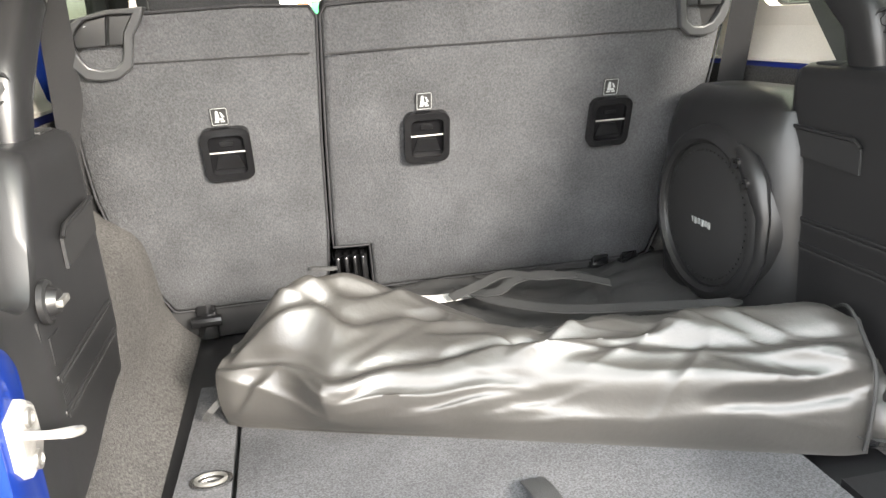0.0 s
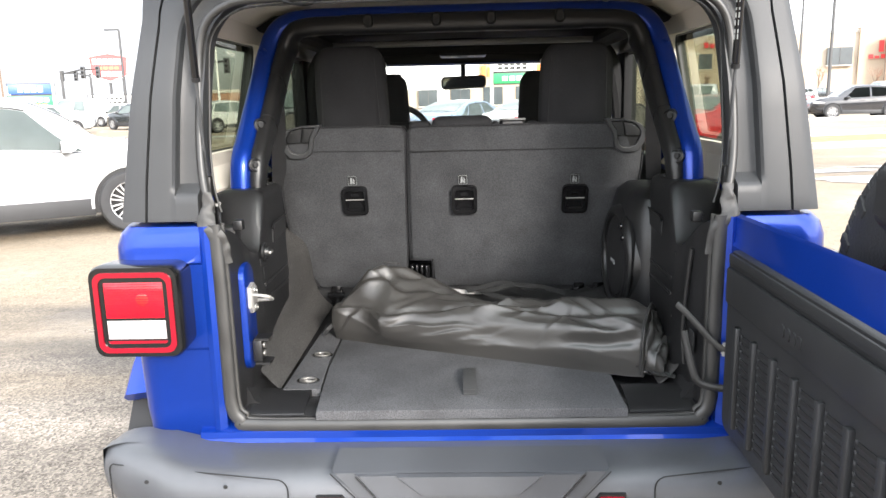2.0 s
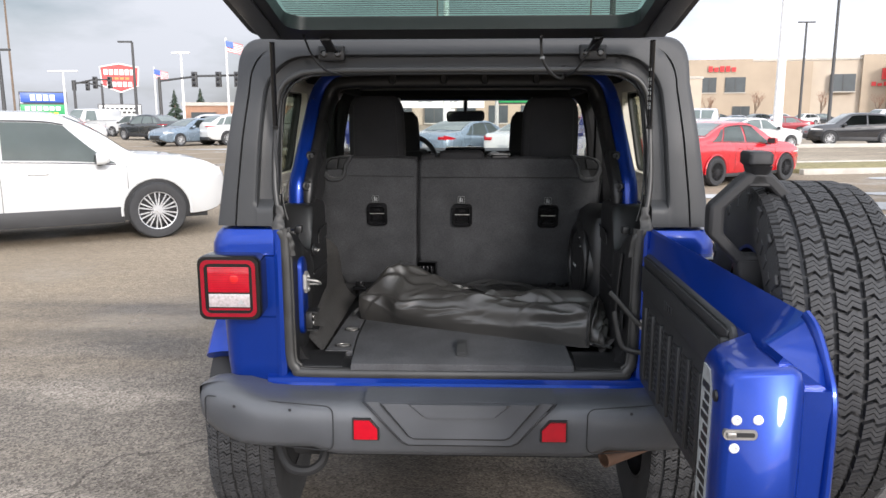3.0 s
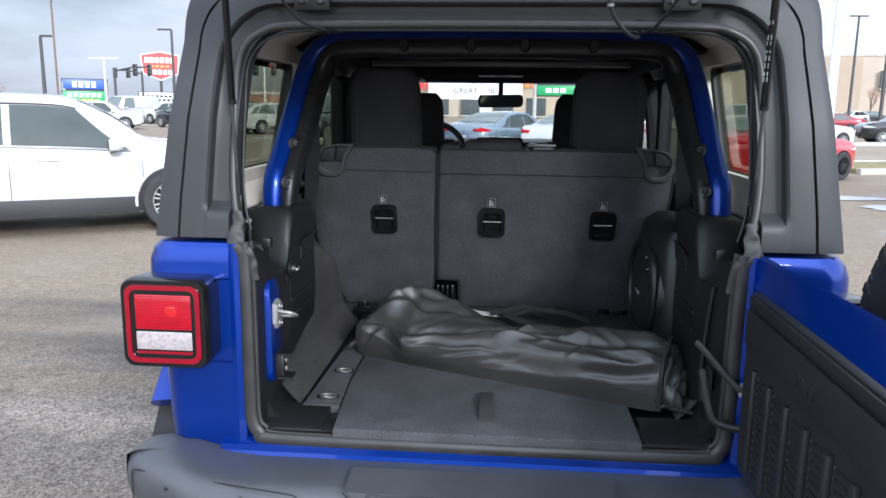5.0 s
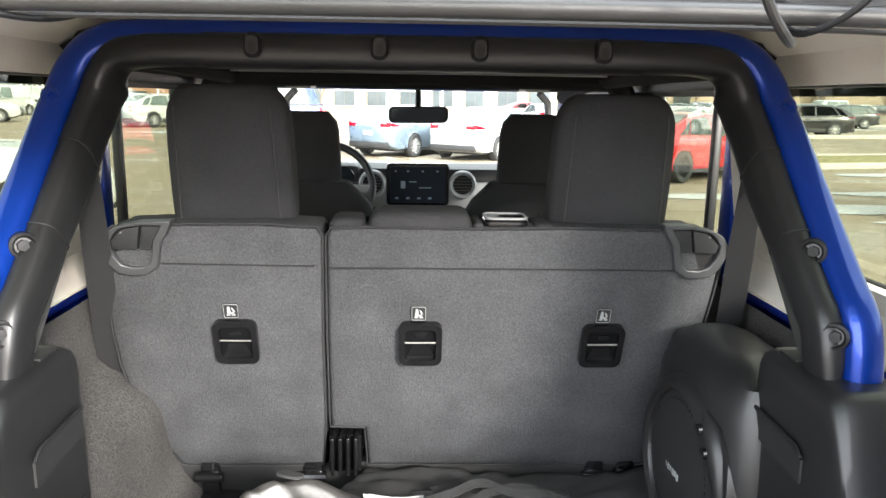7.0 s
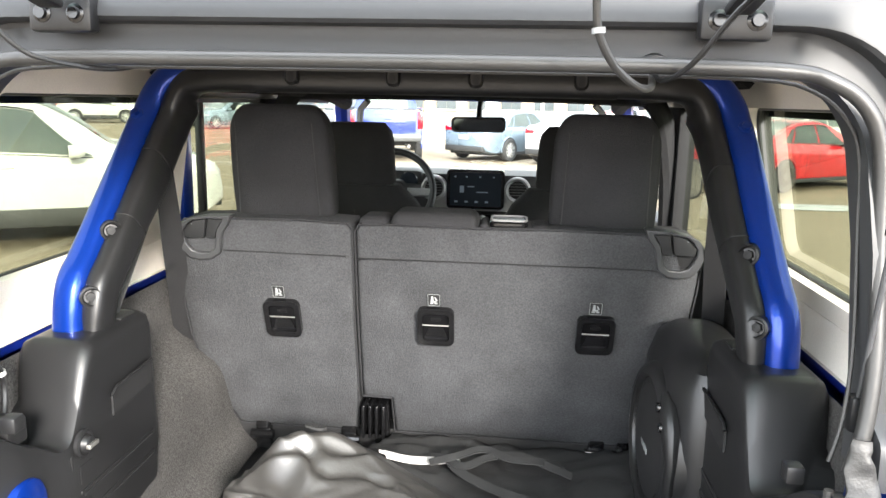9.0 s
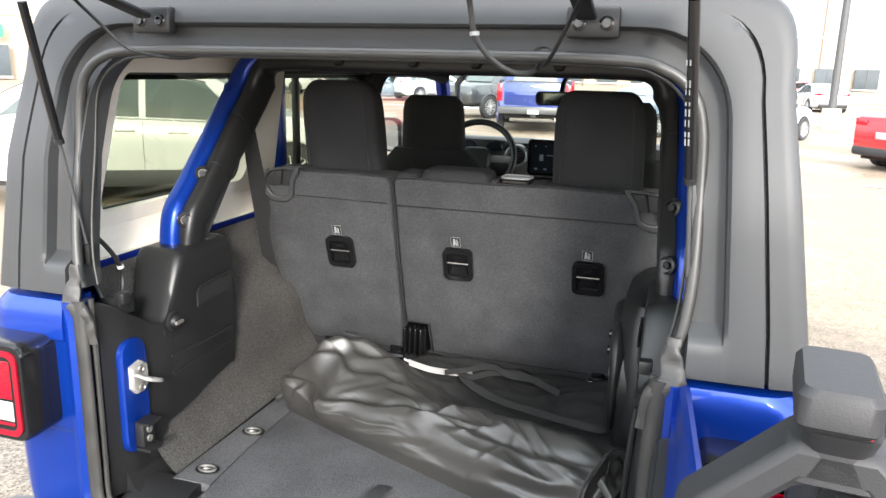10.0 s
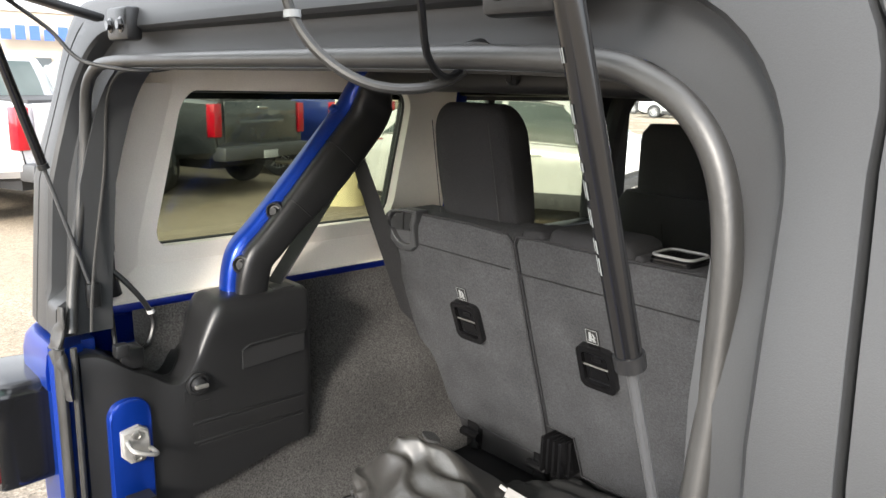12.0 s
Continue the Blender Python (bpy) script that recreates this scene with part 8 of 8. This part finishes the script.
building(60, 150, -14, 46, 24, 11, STUCCO2, "long beige store building with flat roof", [(-14.5, -12, 5.5, 8.2), (-10.5, -7, 5.5, 8.2), (7, 11, 5.5, 8.5), (-9, -6, 0, 3)], [(-13.5, -8.5, 9.2, 10.2, SIGN_RED), (15, 22, 7.5, 9.4, SIGN_RED), (13.5, 23, 6.4, 7.1, SIGN_RED)], [(-17, -6, 11.4, STUCCO), (-6, 4, 10.8, STUCCO), (12, 26, 11.8, STUCCO)])
building(105, 128, -30, 60, 30, 10, STUCCO, "tan store building beyond the far lot", [(-15, -8, 0, 4), (5, 12, 0, 4)], [(-4, 3, 6.5, 8, SIGN_RED)])
building(6, 128, 0, 60, 20, 7, STUCCO2, "row of beige shops with red signs", [(-28 + i * 5, -25 + i * 5, .3, 3) for i in range(11)], [(-6, 6, 4.6, 6.2, SIGN_ORANGE), (-24, -15, 4.2, 5.4, SIGN_RED)], [(-8, 8, 8.2, STUCCO)])
building(-26, 84, 8, 11, 8, 2.6, BRICK, "low brown brick building", [(-4.5, -2, .6, 1.9), (1.5, 4, .6, 1.9)])
building(-62, 46, 55, 44, 10, 5.2, STUCCO, "row of low tan shops with awnings", [(-20 + i * 5, -17 + i * 5, .3, 2.8) for i in range(8)], [(-14, -8, 3.4, 4.4, SIGN_RED), (2, 8, 3.4, 4.4, SIGN_GREEN), (12, 17, 3.4, 4.2, SIGN_RED)])
building(-66, 22, 78, 50, 12, 6.0, STUCCO2, "long pale shop building", [(-20 + i * 6, -16 + i * 6, .3, 2.8) for i in range(7)], [(-8, 2, 4, 5, SIGN_BLUE)])


def pole_sign(x, y, ang, z0, z1, w, m, label, bars, posts=(0,), hexa=False, band=None):
    th = base("pole_sign", (x, y, 0), label, "sign")
    for p in posts:
        part("post", cyl(B(), (x + p, y, 0), (x + p, y, z1 - .2), .18, n=12), POLE_WHITE if not hexa else POLE_DARK, th)
    if hexa:
        zc, hh = (z0 + z1) / 2, (z1 - z0) / 2
        lp = [(-w / 2, zc + hh * .75), (0, zc + hh), (w / 2, zc + hh * .75), (w / 2 * .92, zc - hh * .55), (0, zc - hh), (-w / 2 * .92, zc - hh * .55)]
        fc = part("face", loft(B(), [[(x + u, y + v, z) for u, z in lp] for v in (-.2, .2)]), m, th)
        part("rim", tube(B(), [(x + u * 1.02, y - .2, zc + (z - zc) * 1.02) for u, z in lp], .09, 6, closed=True), SIGN_WHITE, fc)
    else:
        fc = part("face", box(B(), x - w / 2, x + w / 2, y - .2, y + .2, z0, z1, .03), m, th)
        part("cabinet", box(B(), x - w / 2 - .12, x + w / 2 + .12, y - .1, y + .25, z0 - .12, z1 + .12, .03), POLE_DARK, fc)
    for a, b, q0, q1, mm in bars:
        n = max(2, int((b - a) / .55))
        bm = B()
        for i in range(n):
            x0 = x + a + (b - a) * i / n
            box(bm, x0, x0 + (b - a) / n * .74, y - .24, y - .19, q0, q1)
        tagged(part("sign_lettering", bm, mm, fc), kind="stuff")
    th.rotation_euler = (0, 0, radians(ang))
    return th


pole_sign(-46, 97.5, 25, 4.6, 8.2, 4.6, SIGN_RED, "red hexagonal dealer sign on a dark pole", [(-1.9, 1.9, 6.8, 7.5, SIGN_WHITE), (-1.3, 1.3, 6.2, 6.5, SIGN_ORANGE), (-1.6, 1.6, 5.3, 5.9, SIGN_WHITE)], hexa=True)
pole_sign(-45.4, 95.6, 25, 1.5, 2.9, 5.0, SIGN_WHITE, "white letter board under the dealer sign", [(-2.2, 2.2, 2.3, 2.6, SIGN_BLACK), (-2.0, 2.0, 1.8, 2.1, SIGN_BLACK)], (-2, 2))
pole_sign(-44.3, 75.9, 30, 2.9, 3.9, 4.2, SIGN_BLUE, "blue store sign on two posts", [(-1.2, 1.2, 3.1, 3.7, SIGN_WHITE)], (-2, 2))
pole_sign(-44.3, 75.8, 30, 1.4, 2.7, 4.2, SIGN_GREEN, "green panel under the blue store sign", [(-1.7, 1.7, 2.1, 2.5, SIGN_WHITE), (-1.5, 1.5, 1.6, 1.9, SIGN_YELLOW)], (-2, 2))
gj = base("letter_board", (-2.1, 43.4, 0), "white letter board sign on a white post", "sign")
part("board", box(B(), -4.6, .9, 43.35, 43.55, 2.0, 4.4, .03), SIGN_WHITE, gj)
part("post", box(B(), -1.5, -.85, 43.5, 43.9, 0, 4.9, .03), POLE_WHITE, gj)
for zz, wd in ((4.05, "LOOKING FOR"), (3.55, "CUSTOMER SERVICE"), (3.05, "REP"), (2.5, "GREAT  JOB")):
    text("board_words", wd, .46, pose(-1.9, 43.33, zz, 90, 0, 0), SIGN_BLACK, gj)
pole_sign(4.6, 70, -5, 6.0, 6.9, 3.6, SIGN_YELLOW, "stacked store sign: yellow panel", [(-1.4, 1.4, 6.25, 6.65, SIGN_BLACK)], (-2.0, 2.0))
pole_sign(4.6, 70.0, -5, 4.9, 5.8, 3.6, SIGN_WHITE, "stacked store sign: white panel", [(-1.4, 1.4, 5.15, 5.55, SIGN_BLUE)], (-2.0,))
pole_sign(4.6, 70.0, -5, 3.8, 4.7, 3.6, SIGN_WHITE, "stacked store sign: white panel with dark words", [(-1.4, 1.4, 4.3, 4.55, SIGN_BLACK), (-1.4, 1.4, 3.95, 4.2, SIGN_BLACK)], (2.0,))
pole_sign(4.6, 70.0, -5, 2.7, 3.6, 3.6, SIGN_GREEN, "stacked store sign: green panel", [(-1.0, 1.0, 2.95, 3.35, SIGN_WHITE)], (-2.0,))


def lamp_post(x, y, h, m, arms, label, r=.09):
    th = base("street_lamp", (x, y, 0), label, "street lamp")
    part("pole", cyl(B(), (x, y, 0), (x, y, h), r * 1.2, r * .8, 12), m, th)
    part("footing", cyl(B(), (x, y, 0), (x, y, .7), r * 2.6, r * 2.6, 16), CONCRETE, th)
    for a in arms:
        part("lamp_head", box(B(), x + min(0, a), x + max(0, a), y - .12, y + .12, h - .02, h + .12, .03), m, th)
    return th


for x, y, h, m, arms, r in ((-31.6, 48.6, 5.9, POLE_DARK, (.8,), .12), (-37.8, 68.1, 5.6, POLE_WHITE, (1.4, -1.4), .1), (-28.2, 61.6, 7.6, POLE_DARK, (-1.2,), .12), (-24.7, 63.1, 6.8, POLE_WHITE, (.8, -.8), .1), (14.8, 34.8, 9.5, POLE_WHITE, (.9, -.9), .19), (35.2, 80.4, 11, POLE_DARK, (.9, -.9), .13), (33.6, 70.2, 14, POLE_DARK, (.9,), .14), (52.5, 71.7, 13.5, POLE_DARK, (.9, -.9), .13), (-1.2, 38.3, 9, POLE_WHITE, (.9, -.9), .17), (5.6, 28.4, 9, POLE_DARK, (.7,), .12), (-9.5, 60, 8, POLE_WHITE, (.7, -.7), .12), (-40, 35, 9, POLE_WHITE, (.8, -.8), .13), (-20, 22, 9, POLE_WHITE, (.8, -.8), .13)):
    lamp_post(x, y, h, m, arms, ("white" if m is POLE_WHITE else "dark") + " lot lamp post on a concrete footing", r)


def flag(x, y, h, w):
    th = base("flag_pole", (x, y, 0), "tall pole with a striped flag", "flag")
    part("pole", cyl(B(), (x, y, 0), (x, y, h), .08, .05, 10), POLE_WHITE, th)
    fl = None
    for i in range(13):
        z1 = h - .2 - i * w * .045
        bm = B()
        loft(bm, [[(x + u, y + .15 * math.sin(u * 3), z1 - .25 * u), (x + u, y + .15 * math.sin(u * 3) + .02, z1 - .25 * u), (x + u, y + .15 * math.sin(u * 3) + .02, z1 - w * .045 - .25 * u), (x + u, y + .15 * math.sin(u * 3), z1 - w * .045 - .25 * u)] for u in [w * k / 8 for k in range(9)]])
        part("stripe", bm, SIGN_RED if i % 2 == 0 else SIGN_WHITE, th)
    part("canton", prism(B(), [(x, y - .03, h - .2), (x + w * .4, y - .03 + .15 * math.sin(w * 1.2), h - .2 - .1 * w), (x + w * .4, y - .03 + .15 * math.sin(w * 1.2), h - .2 - w * .33 - .1 * w), (x, y - .03, h - .2 - w * .33)], (0, -.03, 0)), SIGN_BLUE, th)


flag(-30.6, 71.5, 6.2, 1.4)
flag(-16.6, 50, 6.8, 1.2)


def signals(x0, x1, y, h, heads):
    th = base("traffic_signal", (x0, y, 0), "dark traffic signal mast with hanging lights", "traffic light")
    part("mast", cyl(B(), (x0, y, 0), (x0, y, h), .14, .11, 10), POLE_DARK, th)
    part("arm", tube(B(), [(x0, y, h - .3), (x0 + (x1 - x0) * .5, y, h + .05), (x1, y, h + .1)], .08, 8), POLE_DARK, th)
    for k in heads:
        x = x0 + (x1 - x0) * k
        hd = part("signal_head", box(B(), x - .2, x + .2, y - .25, y, h - .75, h + .35, .03), POLE_DARK, th)
        for i in range(3):
            part("signal_lens", revolve(B(), (x, y - .26, h + .17 - i * .36), (0, -1, 0), [(0, .13), (.02, 0)], 12), BLACK_GLOSS, hd)


signals(-23, -17, 54, 4.4, (.45, .75, .98))
signals(-37, -33.5, 68.4, 4.8, (.6, 1.0))
signals(-40, -43, 80, 5.0, (.5, 1.0))


# ---- trees ----
BARK = mat("bark", (0.15, 0.11, 0.08), 0.9, 0, 0.25, 6.0)
TWIG = mat("bare_twigs", (0.26, 0.16, 0.11), 0.9, 0, 0.2, 3.0)
NEEDLE = mat("spruce_needles", (0.035, 0.055, 0.035), 0.8, 0, 0.35, 3.0)


def bare_tree(x, y, h, seed):
    rnd = random.Random(seed)
    th = base("bare_tree", (x, y, 0), "leafless winter tree with fine brown twigs", "tree")
    bm, tw = B(), B()

    def grow(p, d, ln, r, lev):
        q = p + d * ln
        tube(bm if lev < 2 else tw, [tuple(p), tuple((p + q) / 2 + Vector((rnd.uniform(-1, 1), rnd.uniform(-1, 1), 0)) * ln * .06), tuple(q)], [r, r * .8, r * .6], 5 if lev < 2 else 3)
        if lev < 4:
            for _ in range(3 if lev else 5):
                dd = (d + Vector((rnd.uniform(-1, 1), rnd.uniform(-1, 1), rnd.uniform(-.2, .6))) * .75).normalized()
                grow(p + d * ln * rnd.uniform(.55, 1.0), dd, ln * rnd.uniform(.55, .75), r * .55, lev + 1)
    grow(Vector((x, y, 0)), Vector((0, 0, 1)), h * .34, h * .018, 0)
    part("trunk", bm, BARK, th)
    part("crown", tw, TWIG, th)
    return th


def spruce(x, y, h, seed):
    rnd = random.Random(seed)
    th = base("spruce_tree", (x, y, 0), "dark green spruce tree", "tree")
    part("trunk", cyl(B(), (x, y, 0), (x, y, h * .95), h * .025, h * .006, 8), BARK, th)
    bm = B()
    for k in range(420):
        t = rnd.random() ** .8
        z = h * (.08 + .9 * t)
        r = h * .27 * (1 - t) * rnd.uniform(.55, 1.1) + .08
        a = rnd.uniform(0, 6.283)
        p = Vector((x + r * math.cos(a), y + r * math.sin(a), z - r * .25))
        q = Vector((x + r * .15 * math.cos(a), y + r * .15 * math.sin(a), z + .1))
        sd = Vector((-math.sin(a), math.cos(a), 0)) * r * rnd.uniform(.16, .3)
        vs = [bm.verts.new(v) for v in (q, p - sd * .8 - Vector((0, 0, .12)), p + (p - q) * .15, p + sd * .8 - Vector((0, 0, .12)))]
        bm.faces.new(vs)
    part("crown", bm, NEEDLE, th, smooth=0)


spruce(-36.3, 90.8, 4.8, 1)
spruce(-33.4, 91.8, 5.0, 2)
spruce(86, 130, 9, 3)
t1 = bare_tree(48, 128, 8, 5)
for i, (x, y, s) in enumerate(((58, 126, 1.0), (66, 124, .9), (40, 128, .85), (82, 118, 1.1), (92, 112, 1.1), (76, 120, .9), (98, 104, 1.2), (106, 96, 1.1), (114, 90, 1.2), (-60, 84, .7), (-54, 90, .7), (-20, 96, .6), (-12, 100, .7), (120, 80, 1.2), (70, 140, 1.1), (88, 138, 1.3))):
    c = copy_thing(t1, pose(x, y, 0, 0, 0, 37 * i) @ Matrix.Diagonal((s, s, s, 1)))
    c.scale = (s, s, s)

# distant tree belt
random.seed(11)
bm = B()
for k in range(5200):
    a = radians(random.uniform(8, 88))
    R_ = random.uniform(215, 265)
    x, y = R_ * math.sin(a), R_ * math.cos(a)
    top = 5.5 + 3.5 * noise.noise(Vector((a * 14, 0, 0))) + 1.5 * noise.noise(Vector((a * 60, 3, 0)))
    z0 = random.uniform(0, max(1, top)) ** 1.0
    w = random.uniform(.5, 1.4)
    u = Vector((math.cos(a), -math.sin(a), 0))
    vs = [bm.verts.new(Vector((x, y, z0)) + u * (w * c * random.uniform(.6, 1.3)) + Vector((0, 0, w * d))) for c, d in ((-.6, .1), (.3, -.4), (.9, .3), (.3, 1.0), (-.5, .8))]
    bm.faces.new(vs)
tagged(part("far_tree_belt", bm, TWIG, None, smooth=0), "distant belt of bare brown trees", "woods", kind="stuff")


# ---- power lines ----
def power_pole(x, y, h):
    th = base("power_pole", (x, y, 0), "wooden power pole with cross arms", "power pole")
    part("pole", cyl(B(), (x, y, 0), (x, y, h), .16, .11, 8), BARK, th)
    for z in (h - .5, h - 1.8):
        part("cross_arm", box(B(), x - 1.2, x + 1.2, y - .06, y + .06, z, z + .12), BARK, th)
        for d in (-1.1, -.5, .5, 1.1):
            part("insulator", cyl(B(), (x + d, y, z + .12), (x + d, y, z + .3), .05, n=6), POLE_DARK, th)


PW = [(-5, 118, 24), (18.5, 118, 27), (60, 110, 25), (-62, 100, 22)]
for p in PW:
    power_pole(*p)
for a, b in ((0, 1), (1, 2), (3, 0)):
    for d in (-1.1, 1.1):
        p, q = PW[a], PW[b]
        tagged(part("power_line", tube(B(), [(p[0] + (q[0] - p[0]) * t + d, p[1] + (q[1] - p[1]) * t, p[2] - .2 + (q[2] - p[2]) * t - 2.0 * t * (1 - t)) for t in [k / 10 for k in range(11)]], .025, 5), POLE_DARK, None), "thin dark overhead power line", "cable")
lot_lamp = base("lot_lamp_post", (-8.1, 5.9, 0), "white square lamp post on a tan concrete base", "lamp post")
part("concrete_base", revolve(B(), (-8.1, 5.9, 0), (0, 0, 1), [(0, 0), (0, .34), (.80, .33), (.83, .30), (.83, 0)], 28), YELLOW, lot_lamp, "tan painted concrete base")
part("base_plate", box(B(), -8.35, -7.85, 5.65, 6.15, .83, .98, .02), POLE_WHITE, lot_lamp)
part("pole", box(B(), -8.19, -8.01, 5.81, 5.99, .96, 8.0, .015), POLE_WHITE, lot_lamp)
part("lamp_head", box(B(), -8.8, -7.4, 5.7, 6.1, 7.95, 8.12, .03), POLE_WHITE, lot_lamp)
text("bedside_decal", "4X4", .17, Matrix(((-1, 0, 0, -2.30), (0, 0, 1, 1.022), (0, 1, 0, 1.16), (0, 0, 0, 1))), SIGN_RED, silver_truck)
